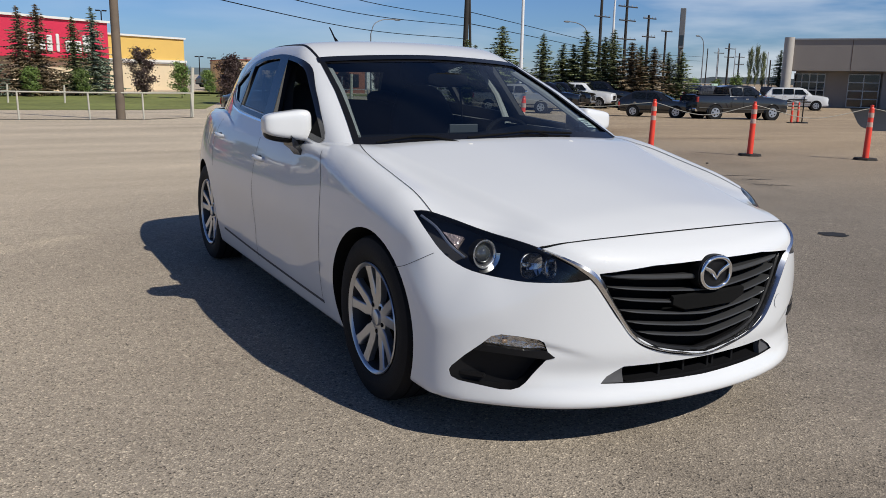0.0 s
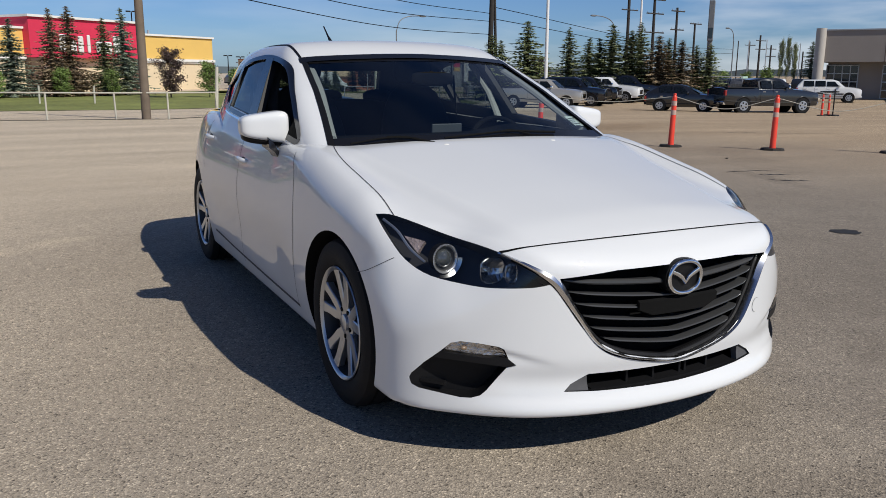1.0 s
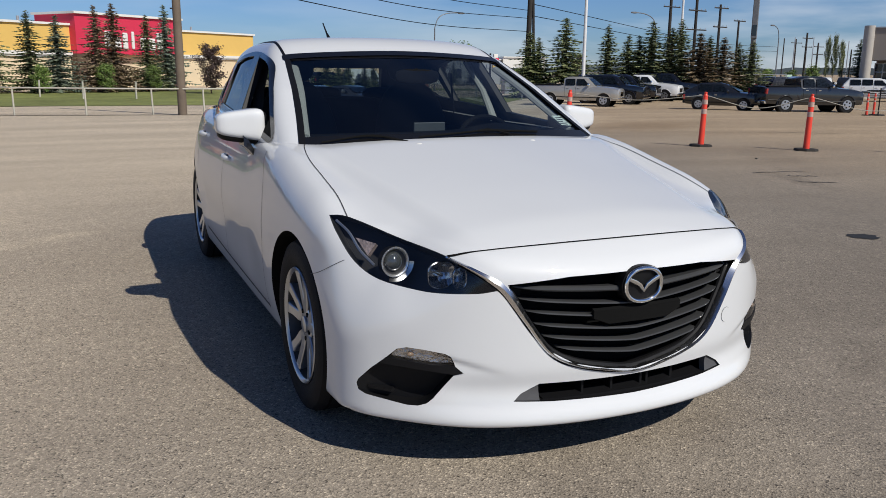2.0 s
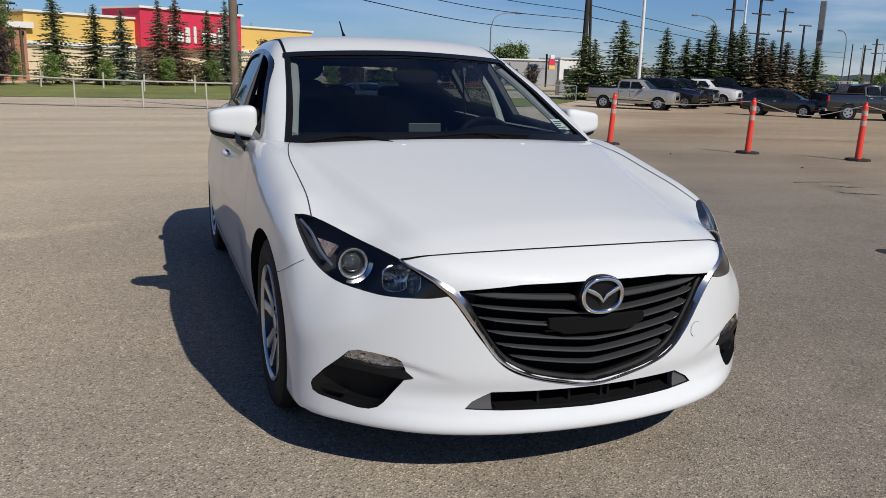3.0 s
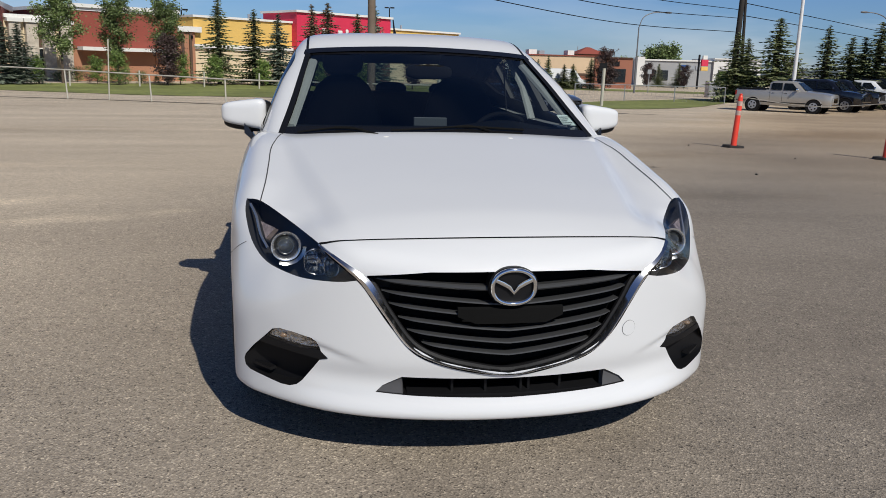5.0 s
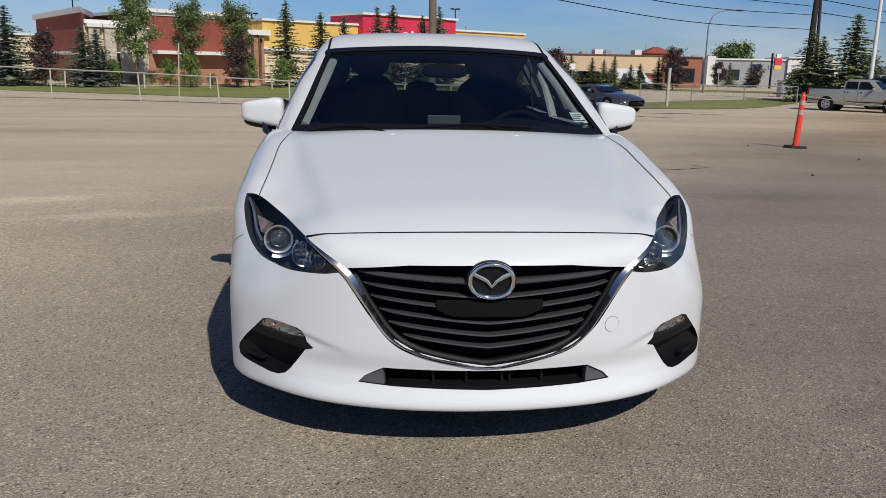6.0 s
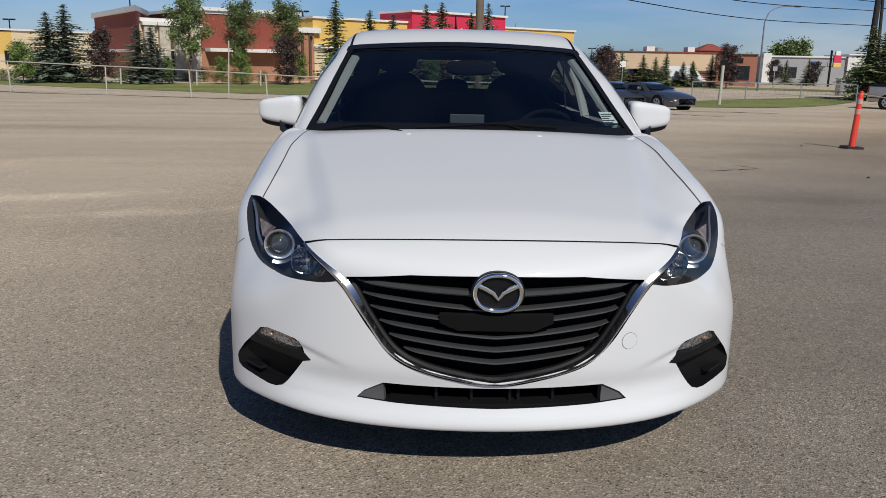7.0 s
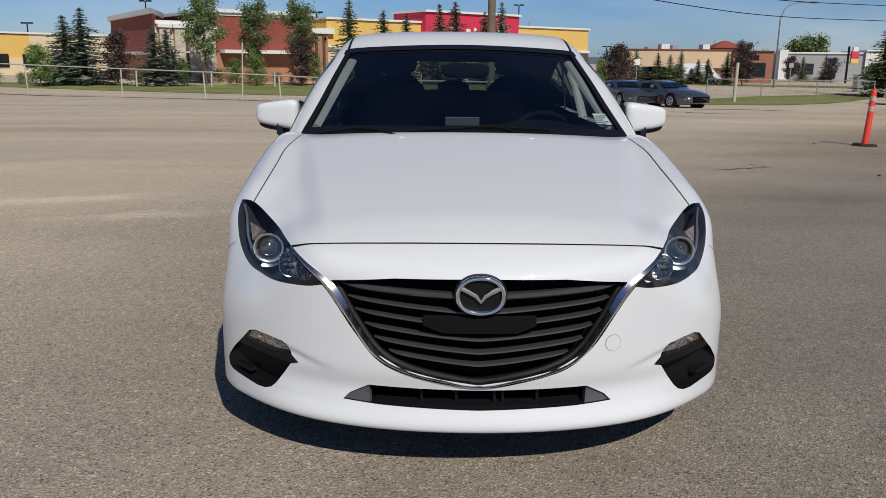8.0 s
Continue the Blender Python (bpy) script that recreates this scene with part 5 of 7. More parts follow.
def build_shops():
    # red-fronted pet shop with yellow wings
    a = thing("pet_shop", "yellow stucco shop with a bright red sign front", "shop", Matrix.Translation(shop_at(8)))

    def fix(root):
        for o in root.children:
            o.matrix_parent_inverse = root.matrix_world.inverted()
    slab("wall", -11.6, 25.0, 0, 3.35, 0, 26, CREAM, a, "cream stucco lower wall")
    slab("upper_wall", -11.6, -0.4, 3.35, 5.9, 0.1, 8, YELLOW, a, "yellow stucco upper wall")
    slab("upper_wall", 12.6, 25.0, 3.35, 5.9, 0.1, 8, YELLOW, a, "yellow stucco upper wall")
    for s0, s1 in ((-11.7, -0.4), (12.6, 25.15)):
        slab("coping", s0, s1, 5.9, 6.1, 0.3, 8.4, WHITE, a, "white roof edge")
        slab("ledge", s0, s1, 3.15, 3.45, 0.35, 0.6, WHITE, a, "white string course")
        slab("ledge", s0, s1, 2.98, 3.15, 0.2, 0.4, WHITE, a)
    slab("sign_front", -0.4, 12.6, 3.3, 7.0, 1.0, 6, RED, a, "bright red sign front")
    slab("coping", -0.6, 12.8, 7.0, 7.22, 1.25, 6.5, WHITE, a, "white roof edge")
    for s0, s1 in ((-0.4, 0.9), (11.3, 12.6), (23.7, 25.0)):
        slab("pier", s0, s1, 0, 3.3, 0.95 if s1 < 20 else 0.3, 1.2, BROWN, a, "brown block pier")
    # plain raised white blocks on the sign
    for k, (wide, top) in enumerate(((0.95, 5.55), (0.85, 5.0), (0.6, 5.45), (0.35, 5.6), (0.85, 5.0), (0.85, 5.0), (0.95, 5.6))):
        slab("sign_shape", 2.75 + 1.08 * k, 2.75 + 1.08 * k + wide, 3.85, top, 1.16, 0.16, WHITEB, a, "raised white sign block", 0.12)
    for s in (-3.5, 18):
        part("roof_vent", cyl(bmesh.new(), shop_at(s, -3, 5.9), shop_at(s, -3, 6.7), 0.12, 0.12, 8), GALV, a)
    fix(a)
    # brick block with a white awning
    b = thing("brick_shop", "dark red brick shop with white cornice and awning", "shop", Matrix.Translation(shop_at(-18)))
    slab("wall", -22.9, -13.4, 0, 2.7, 0.3, 24, TERRA, b, "terracotta block lower wall")
    slab("upper_wall", -22.9, -13.4, 2.7, 6.05, 0.4, 24, BRICK, b, "dark red brick upper wall")
    slab("cornice", -23.1, -13.2, 6.05, 6.35, 0.7, 24.6, WHITE, b, "white stepped cornice")
    slab("cornice", -23.0, -13.3, 5.8, 6.05, 0.5, 0.4, WHITE, b)
    slab("awning", -22.6, -14.4, 2.55, 2.85, 1.6, 1.5, WHITE, b, "flat white awning")
    slab("pier", -15.6, -13.4, 0, 2.7, 0.42, 0.4, TERRA, b)
    slab("low_wall", -13.4, -11.6, 0, 4.85, 0.35, 18, TERRA, b, "terracotta block side bay")
    slab("low_cornice", -13.4, -11.0, 4.5, 5.0, 0.6, 18.4, WHITE, b, "white cornice")
    for s in (-12.9, -12.1):
        slab("rib", s - 0.12, s + 0.12, 0.3, 4.4, 0.5, 0.3, BROWN, b)
    slab("wall_lamp", -12.1, -11.9, 3.9, 4.2, 0.6, 0.2, BLACK, b)
    fix(b)
    # tan bay with columns and the corner block
    c = thing("corner_shop", "tan and dark red corner shop with pale stone columns", "shop", Matrix.Translation(shop_at(-26)))
    slab("wall", -28.2, -22.9, 0, 4.9, 0.2, 1.4, CREAM, c, "tan stucco wall")
    slab("cornice", -28.2, -23.1, 4.9, 5.2, 0.5, 1.8, WHITE, c, "white cornice")
    for s in (-27.5, -26.2, -24.9, -23.5):
        slab("column", s - 0.45, s + 0.45, 0, 4.6, 0.7, 0.9, STONE, c, "mottled pale stone column", 0.04)
        slab("column_head", s - 0.6, s + 0.6, 4.6, 4.9, 0.85, 1.1, WHITE, c)
    # brown slab paints the shade between two columns onto the wall
    slab("shade_bay", -26.0, -25.0, 1.5, 4.4, 0.25, 0.2, BROWN, c)
    shop_window(-27.5, -24.8, 0.4, 2.6, 0.3, c)
    p0, p1 = at_az(-17.6, 74), at_az(-20.35, 92)
    u = (p1 - p0).normalized()
    n = Vector((u.y, -u.x, 0))
    if n.x > 0:
        n = -n
    deep = shop_at(-28.4) - p0
    for nm, z0, z1, grow, m, lab in (("side_wall", 0, 2.5, 0, TERRA, "terracotta lower wall"), ("upper_side_wall", 2.5, 5.7, 0.05, BRICK, "dark red brick wall"), ("side_cornice", 5.7, 6.15, 0.3, WHITE, "white stepped cornice"), ("side_awning", 2.35, 2.6, 0.8, WHITE, "white awning")):
        ring = [p0 + (-u + n) * grow, p1 + (u + n) * grow, p1 + (u - n) * grow + Vector((-2.4, 9, 0)), p0 + (-u - n) * grow + Vector((-2.4, 9, 0))]
        part(nm, extrude_poly(bmesh.new(), [Vector((q.x, q.y, -0.861 + z0)) for q in ring], (0, 0, z1 - z0)), m, c, lab)
    fix(c)
    # low yellow shop further off
    d = thing("far_shop", "low yellow and tan shop with dark windows", "shop", Matrix.Translation(at_az(-26, 108)))
    q0, q1 = at_az(-36, 100), at_az(-20.5, 112)
    for nm, a0, a1, z0, z1, m in (("wall", 0, 0.67, 0, 4.5, YELLOW), ("wall", 0.67, 1, 0, 4.6, CREAM), ("base", 0, 1, 0, 1.9, CREAM), ("coping", 0, 1, 4.6, 4.8, WHITE)):
        e0, e1 = q0.lerp(q1, a0), q0.lerp(q1, a1)
        u = (e1 - e0).normalized()
        out = Vector((u.y, -u.x, 0)) * (0.2 if nm in ("base", "coping") else 0)
        ring = [e0 + out, e1 + out, e1 - out + Vector((-u.y, u.x, 0)) * 12, e0 - out + Vector((-u.y, u.x, 0)) * 12]
        part(nm, extrude_poly(bmesh.new(), [Vector((q.x, q.y, -0.861 + z0)) for q in ring], (0, 0, z1 - z0)), m, d)
    for k in range(9):
        e = q0.lerp(q1, 0.06 + 0.1 * k)
        u = (q1 - q0).normalized()
        part("window", box(bmesh.new(), e + Vector((u.y, -u.x, 0)) * 0.25 + Vector((0, 0, 1.6)), (1.5, 0.15, 1.5), math.atan2(u.y, u.x)), DARKWIN, d)
    fix(d)


def build_street_shops():
    """Low restaurants across the street."""
    def row(name, label, az0, az1, d0, d1, pieces):
        p0, p1 = at_az(az0, d0), at_az(az1, d1)
        u = (p1 - p0).normalized()
        n = Vector((u.y, -u.x, 0))
        length, turn = (p1 - p0).length, math.atan2(u.y, u.x)
        root = thing(name, label, "building", Matrix.Translation((p0 + p1) / 2))
        for nm, f0, f1, z0, z1, out, deep, m in pieces:
            c = p0.lerp(p1, (f0 + f1) / 2) + n * (out - deep / 2)
            c.z = -0.861 + (z0 + z1) / 2
            part(nm, box(bmesh.new(), c, ((f1 - f0) * length, deep, z1 - z0), turn), m, root)
        for o in root.children:
            o.matrix_parent_inverse = root.matrix_world.inverted()
        return root
    row("restaurant", "low tan and red-brown restaurant with flat roof", 13.9, 22.95, 94, 98, (
        ("wall", 0, 0.72, 0, 3.5, 0, 12, TAN), ("wall", 0.72, 1, 0, 3.4, 0.3, 12, REDBROWN), ("plinth", 0, 0.72, 0, 1.35, 0.1, 0.3, REDBROWN), ("string_course", 0, 0.74, 1.35, 1.6, 0.2, 0.4, BROWN), ("coping", 0, 0.72, 3.5, 3.6, 0.15, 12.4, BRICK),
        ("coping", 0.72, 1, 3.4, 3.5, 0.5, 12.4, BROWN), ("window", 0.08, 0.2, 0.7, 1.6, 0.15, 0.2, DARKWIN), ("window", 0.24, 0.36, 0.7, 1.6, 0.15, 0.2, DARKWIN), ("window", 0.74, 0.80, 0.7, 2.2, 0.38, 0.2, DARKWIN),
        ("window", 0.82, 0.95, 0.7, 2.2, 0.38, 0.2, DARKWIN), ("fascia_shape", 0.84, 0.90, 2.5, 3.0, 0.36, 0.1, BLACK), ("roof_unit", 0.28, 0.34, 3.5, 4.2, -4, 2, WHITE), ("roof_unit", 0.36, 0.4, 3.5, 4.1, -4, 2, GALV), ("roof_unit", 0.58, 0.63, 3.5, 4.2, -4, 2, WHITE), ("roof_unit", 0.18, 0.22, 3.5, 3.9, -4, 2, GALV)))
    hip = thing("hip_roofed_house", "red hipped roof behind the restaurant", "building", Matrix.Translation(at_az(19.9, 112)))
    c = at_az(19.9, 112)
    part("wall", box(bmesh.new(), c + Vector((0, 0, 2.0)), (3.4, 3.4, 4.0)), TERRA, hip).matrix_parent_inverse = hip.matrix_world.inverted()
    bm = bmesh.new()
    bmesh.ops.create_cone(bm, segments=4, radius1=2.9, radius2=0.3, depth=0.9, cap_ends=True, matrix=Matrix.Translation(c + Vector((0, 0, 4.45))) @ Matrix.Rotation(radians(45), 4, "Z"))
    part("roof", bm, BRICK, hip).matrix_parent_inverse = hip.matrix_world.inverted()
    row("white_restaurant", "white and grey rendered restaurant with flat roof", 23.2, 31, 122, 126, (
        ("wall", 0, 0.62, 0, 3.5, 0, 14, GREYB), ("wall", 0.62, 1, 0, 3.9, 0.4, 14, WHITEB), ("coping", 0, 0.62, 3.5, 3.7, 0.2, 14.2, WHITEB), ("coping", 0.62, 1, 3.9, 4.05, 0.6, 14.2, WHITE), ("corner", 0, 0.06, 0, 4.0, 0.6, 3, WHITEB),
        ("window", 0.1, 0.16, 0.8, 2.2, 0.1, 0.2, DARKWIN), ("window", 0.2, 0.26, 0.8, 2.2, 0.1, 0.2, DARKWIN), ("sign_shape", 0.36, 0.42, 2.35, 3.0, 0.1, 0.15, BLUE), ("sign_shape", 0.43, 0.47, 2.4, 2.9, 0.1, 0.15, GALV), ("sign_shape", 0.48, 0.53, 2.4, 2.9, 0.1, 0.15, GALV), ("window", 0.66, 0.8, 0.8, 2.4, 0.5, 0.2, DARKWIN), ("window", 0.85, 0.97, 0.8, 2.4, 0.5, 0.2, DARKWIN)))
    p = at_az(27.3, 108)
    sign = thing("pole_sign", "tall roadside pole sign in red, white and yellow", "sign", Matrix.Translation(p))
    for nm, c, s, m in (("pole", (0, 0.3, 2.1), (0.22, 0.2, 4.2), BLACK), ("sign_panel", (0.6, 0, 3.2), (0.9, 0.3, 0.8), RED), ("sign_panel", (0.6, 0, 2.5), (0.9, 0.3, 0.5), YELLOW), ("sign_panel", (0.6, 0, 3.85), (0.6, 0.3, 0.5), WHITEB)):
        part(nm, box(bmesh.new(), c, s, bevel=0.05), m, sign)


def build_dealer():
    p0 = at_az(50.95, 78)
    u = Vector((math.cos(radians(-58)), math.sin(radians(-58)), 0))
    n = Vector((u.y, -u.x, 0))
    turn = math.atan2(u.y, u.x)
    root = thing("dealership", "taupe panelled car dealership with glazed garage doors", "building", Matrix.Translation(p0))

    def piece(nm, s0, s1, z0, z1, out, deep, m, lab="", parent=None):
        c = u * ((s0 + s1) / 2) + n * (out - deep / 2) + Vector((0, 0, (z0 + z1) / 2))
        return part(nm, box(bmesh.new(), c, (s1 - s0, deep, z1 - z0), turn), m, parent or root, lab)
    piece("fascia", 0, 40, 3.15, 5.75, 0, 16, TAUPE, "smooth taupe fascia")
    for k in range(1, 8):
        piece("panel_joint", 5 * k - 0.02, 5 * k + 0.02, 3.15, 5.75, 0.012, 0.02, BROWN)
    piece("coping", -0.1, 40, 5.75, 5.85, 0.1, 16.2, GALV)
    piece("wall", 0.5, 40, 0, 3.15, -2.5, 12, TAUPE, "taupe recessed wall")
    part("round_column", cyl(bmesh.new(), (0, 0, 0), (0, 0, 5.95), 0.42, 0.42, 28), COLUMN, root, "round pale end column", smooth=True)
    # the second door, at 4.8, stands in for an open, dark bay
    for s0, w, bars in ((0.4, 2.6, 4), (4.8, 2.5, 2), (9.5, 5.0, 4), (16.5, 5.0, 4)):
        d = piece("garage_door", s0, s0 + w, 0.05, 2.95, -2.4, 0.15, DARKWIN, "glazed sectional garage door")
        for k in range(5):
            piece("door_rail", s0, s0 + w, 0.05 + 0.70 * k, 0.13 + 0.70 * k, -2.36, 0.1, GALV, parent=d)
        for k in range(bars + 1):
            piece("door_stile", s0 + (w - 0.08) * k / bars, s0 + (w - 0.08) * k / bars + 0.08, 0.05, 2.95, -2.35, 0.1, GALV, parent=d)
    # near-black slab painted in for the shade of an open bay
    piece("dark_bay", 15.0, 16.2, 0, 2.95, -2.3, 0.2, GAP)
    piece("pier", 7.5, 9.3, 0, 3.15, -1.2, 1.5, TAUPE)


# ---- trees ----
def spruce_mesh(seed, high, wide):
    """Whorls of drooping boughs, each a spine with hanging sprays of needles."""
    rnd = random.Random(seed)
    bm = bmesh.new()
    z = high * 0.07
    while z < high * 0.985:
        f = z / high
        reach = wide * (1 - f) ** 0.85 * rnd.uniform(0.72, 1.2) + 0.06
        count = int(7 + 7 * (1 - f))
        start = rnd.uniform(0, 6)
        for k in range(count):
            a = start + 2 * math.pi * k / count + rnd.uniform(-0.25, 0.25)
            r = reach * rnd.uniform(0.5, 1.15)
            d = Vector((math.cos(a), math.sin(a), 0))
            s = Vector((-d.y, d.x, 0))
            zz = z + rnd.uniform(-0.1, 0.1)
            sag = r * rnd.uniform(0.18, 0.38)
            n = max(2, int(r / 0.22))
            for i in range(n):
                q0, q1 = i / n, (i + 1) / n
                p0 = d * (r * q0) + Vector((0, 0, zz - sag * q0 ** 1.2 + 0.10 * r * q0 ** 4))
                p1 = d * (r * q1) + Vector((0, 0, zz - sag * q1 ** 1.2 + 0.10 * r * q1 ** 4))
                w = (0.10 + 0.13 * r) * (1 - 0.55 * q0) * rnd.uniform(0.8, 1.25)
                for sg in (-1, 1):
                    out = p0.lerp(p1, 0.9) + s * (sg * w) + d * (w * 0.5) - Vector((0, 0, w * rnd.uniform(0.1, 0.55)))
                    bm.faces.new([bm.verts.new(p) for p in (p0, out, p1)])
                    low = p0.lerp(p1, 0.5) + s * (sg * w * 0.35) - Vector((0, 0, w * rnd.uniform(0.5, 1.0)))
                    bm.faces.new([bm.verts.new(p) for p in (p0, low, p1)])
        z += rnd.uniform(0.20, 0.34) * (0.45 + 0.8 * (1 - f))
    me = bpy.data.meshes.new("crown")
    bm.to_mesh(me)
    bm.free()
    return me


def trunk_mesh(high, r):
    bm = bmesh.new()
    tube(bm, [(0, 0, -0.1), (0.02, 0, high * 0.3), (-0.02, 0.01, high * 0.7), (0, 0, high * 0.97)], [r * 1.25, r, r * 0.5, r * 0.1], 8)
    me = bpy.data.meshes.new("trunk")
    bm.to_mesh(me)
    bm.free()
    return me


def leafy_mesh(seed, high, wide, low, count, leaf):
    """Limbs and a crown of leaf clumps with gaps."""
    rnd = random.Random(seed)
    wood, crown = bmesh.new(), bmesh.new()
    tube(wood, [(0, 0, -0.1), (0.03, 0.02, high * 0.3), (0, -0.03, high * 0.6), (0.02, 0, high * 0.92)], [high * 0.018, high * 0.013, high * 0.008, 0.01], 7)
    tips = []
    for k in range(13):
        f = low + (0.93 - low) * k / 12
        a = k * 2.4 + rnd.uniform(-0.4, 0.4)
        r = wide * (math.sin(math.pi * min(1, 0.18 + 0.8 * (f - low) / (1 - low))) ** 0.7) * rnd.uniform(0.65, 1.1)
        p0 = Vector((0, 0, high * (f - 0.06)))
        p1 = Vector((r * math.cos(a), r * math.sin(a), high * f + r * rnd.uniform(0.2, 0.6)))
        tube(wood, [p0, p0.lerp(p1, 0.5) + Vector((0, 0, 0.05)), p1], [0.035, 0.02, 0.006], 5)
        tips += [p1, p0.lerp(p1, 0.72), p0.lerp(p1, 0.45)]
    for _ in range(count):
        c = rnd.choice(tips)
        p = c + Vector((rnd.gauss(0, 1), rnd.gauss(0, 1), rnd.gauss(0, 0.8))) * (wide * 0.20)
        a = Vector((rnd.gauss(0, 1), rnd.gauss(0, 1), rnd.gauss(0, 0.6))).normalized()
        b = a.cross(Vector((rnd.gauss(0, 1), rnd.gauss(0, 1), rnd.gauss(0, 1)))).normalized()
        s = leaf * rnd.uniform(0.6, 1.4)
        v = [crown.verts.new(q) for q in (p - a * s, p + b * s * 0.6, p + a * s, p - b * s * 0.6)]
        crown.faces.new(v)
    out = []
    for nm, b in (("trunk", wood), ("crown", crown)):
        me = bpy.data.meshes.new(nm)
        b.to_mesh(me)
        b.free()
        out.append(me)
    return out


def plant(name, label, trunk, crown, at, material, size=1.0, turn=0.0, group="", squash=1.0):
    root = thing(name, label, "tree", Matrix.Translation(at) @ Matrix.Rotation(turn, 4, "Z") @ Matrix.Diagonal((size * squash, size * squash, size, 1)), group)
    t, c = new("trunk", trunk), new("crown", crown)
    if not trunk.materials:
        trunk.materials.append(BARK)
    c.parent = t.parent = root
    if not crown.materials:
        crown.materials.append(material)
    c.material_slots[0].link = "OBJECT"
    c.material_slots[0].material = material
    return root


def build_trees():
    rnd = random.Random(5)
    crowns = [spruce_mesh(11 + k, 8.0, w) for k, w in enumerate((1.9, 2.1, 1.7, 2.0))]
    stem = trunk_mesh(8.0, 0.13)

    def spruce(az, d, el, material=SPRUCE, wide=1.0, label="tall dark green spruce tree on the verge", group="spruces"):
        h = d * math.tan(radians(el)) + 2.1
        plant("spruce_tree", label, stem, crowns[rnd.randrange(4)], at_az(az, d), material, h / 8.0, rnd.uniform(0, 6), group, wide * 8.0 / h * 1.22)
    for az, d, el, w in ((-4.9, 72, 4.1, 1.25), (-2.6, 73, 3.38, 1.0), (-1.0, 73, 3.15, 1.0), (1.25, 74, 3.85, 0.95), (2.3, 75, 4.0, 1.1), (4.3, 77, 3.35, 0.95), (5.45, 78, 4.0, 1.0)):
        spruce(az, d, el, BLUESPRUCE if az in (-1.0, 5.45) else (RUSTSPRUCE if az in (1.25, 2.3) else SPRUCE), w)
    for az, d, el, w in ((-23.0, 68, 2.6, 1.1), (-21.95, 68, 3.1, 1.15), (-17.7, 66, 2.0, 0.9), (-16.85, 66, 1.95, 0.9), (-30, 70, 3.0, 1.1), (-34, 72, 3.2, 1.2)):
        spruce(az, d, el, BLUESPRUCE, w, "blue-green spruce tree on the verge")
    for az, d, el, w in ((29.8, 64, 2.6, 1.0), (30.4, 66, 2.25, 0.8), (32.2, 64, 3.55, 1.2), (35.05, 66, 3.1, 1.0), (36.4, 66, 2.4, 0.9), (37.1, 67, 2.4, 0.8), (37.95, 66, 3.3, 1.15), (39.2, 66, 2.9, 1.1), (39.8, 67, 3.4, 1.05), (41.0, 66, 2.55, 1.1), (41.65, 67, 2.35, 1.0), (42.5, 67, 2.25, 1.0), (43.45, 68, 1.9, 0.9), (44.3, 68, 2.0, 1.0)):
        spruce(az, d, el, RUSTSPRUCE if az in (41.0, 42.5) else SPRUCE if int(az * 10) % 3 else BLUESPRUCE, w * 1.12, "dark spruce tree behind the parked trucks", "spruces behind the trucks")
    spruce(50.6, 90, 2.1, BLUESPRUCE, 0.8)
    for az, d, el in ((14.5, 88, 0.95), (15.9, 88, 0.7), (16.7, 88, 0.6), (17.4, 88, 0.9), (18.5, 88, 0.3), (19.1, 88, 0.35), (20.3, 88, 0.8), (24.7, 112, 0.5), (26.0, 112, 0.6)):
        spruce(az, d, el, SPRUCE, 0.55, "young spruce tree beside the street")
    # broad-leaved trees
    tall = [leafy_mesh(3 + k, 7.0, 1.5, 0.38, 7500, 0.085) for k in range(3)]
    bush = [leafy_mesh(23 + k, 3.2, 1.0, 0.2, 3000, 0.075) for k in range(2)]
    dark = [leafy_mesh(33 + k, 4.6, 1.25, 0.15, 5200, 0.085) for k in range(2)]
    shrub = [leafy_mesh(43 + k, 1.6, 1.1, 0.08, 1500, 0.06) for k in range(2)]
    wide = leafy_mesh(51, 7.0, 3.6, 0.15, 14000, 0.24)

    def leafy(name, label, kind, az, d, el, material, sq=1.0):
        t, c = kind
        h0 = max(v.co.z for v in c.vertices)
        h = d * math.tan(radians(el)) + 2.1
        plant(name, label, t, c, at_az(az, d), material, h / h0, rnd.uniform(0, 6), "", sq)
    for az, el in ((-14.5, 4.3), (-11.2, 4.25), (-8.2, 4.3)):
        leafy("leafy_tree", "slim green broad-leaved tree on the verge", tall[rnd.randrange(3)], az, 70, el, OLIVE, 1.0)
    for az, d, el in ((-8.15, 67, 1.7), (-19.95, 66, 1.85), (8.15, 70, 1.7), (13.55, 57, 1.4), (13.85, 58.5, 1.1), (21.3, 86, 1.6), (33.0, 70, 1.2), (24.0, 110, 0.6), (26.4, 110, 0.5)):
        leafy("purple_tree", "dark purple-leaved tree on the verge", dark[rnd.randrange(2)], az, d, el, PURPLE)
    for az, d, el in ((-5.2, 68, 0.35), (-2.0, 70, 0.25), (1.7, 72, 0.3), (4.6, 74, 0.2), (-12.5, 67, 0.2), (-11.2, 66, 0.6), (-16.0, 66, 0.1), (-24.5, 64, 0.9), (-7.4, 69, 0.5), (10.6, 70, 0.9), (12.4, 78, 0.3), (29.0, 66, 0.2), (48.0, 95, 0.6), (46.8, 95, 0.3), (45.4, 95, 0.3)):
        leafy("young_tree", "small bright green young tree on the verge", bush[rnd.randrange(2)], az, d, el, LEAF)
    for k in range(20):
        az = -27 + 1.0 * k + rnd.uniform(-0.4, 0.4)
        name, m = (("shrub", LEAF), ("shrub", OLIVE), ("shrub", PURPLE))[(0, 1, 1, 0, 2)[k % 5]]
        leafy(name, "low leafy shrub at the foot of the shops", shrub[k % 2], az, 70 + rnd.uniform(-3, 6), rnd.uniform(-1.15, -0.55), m)
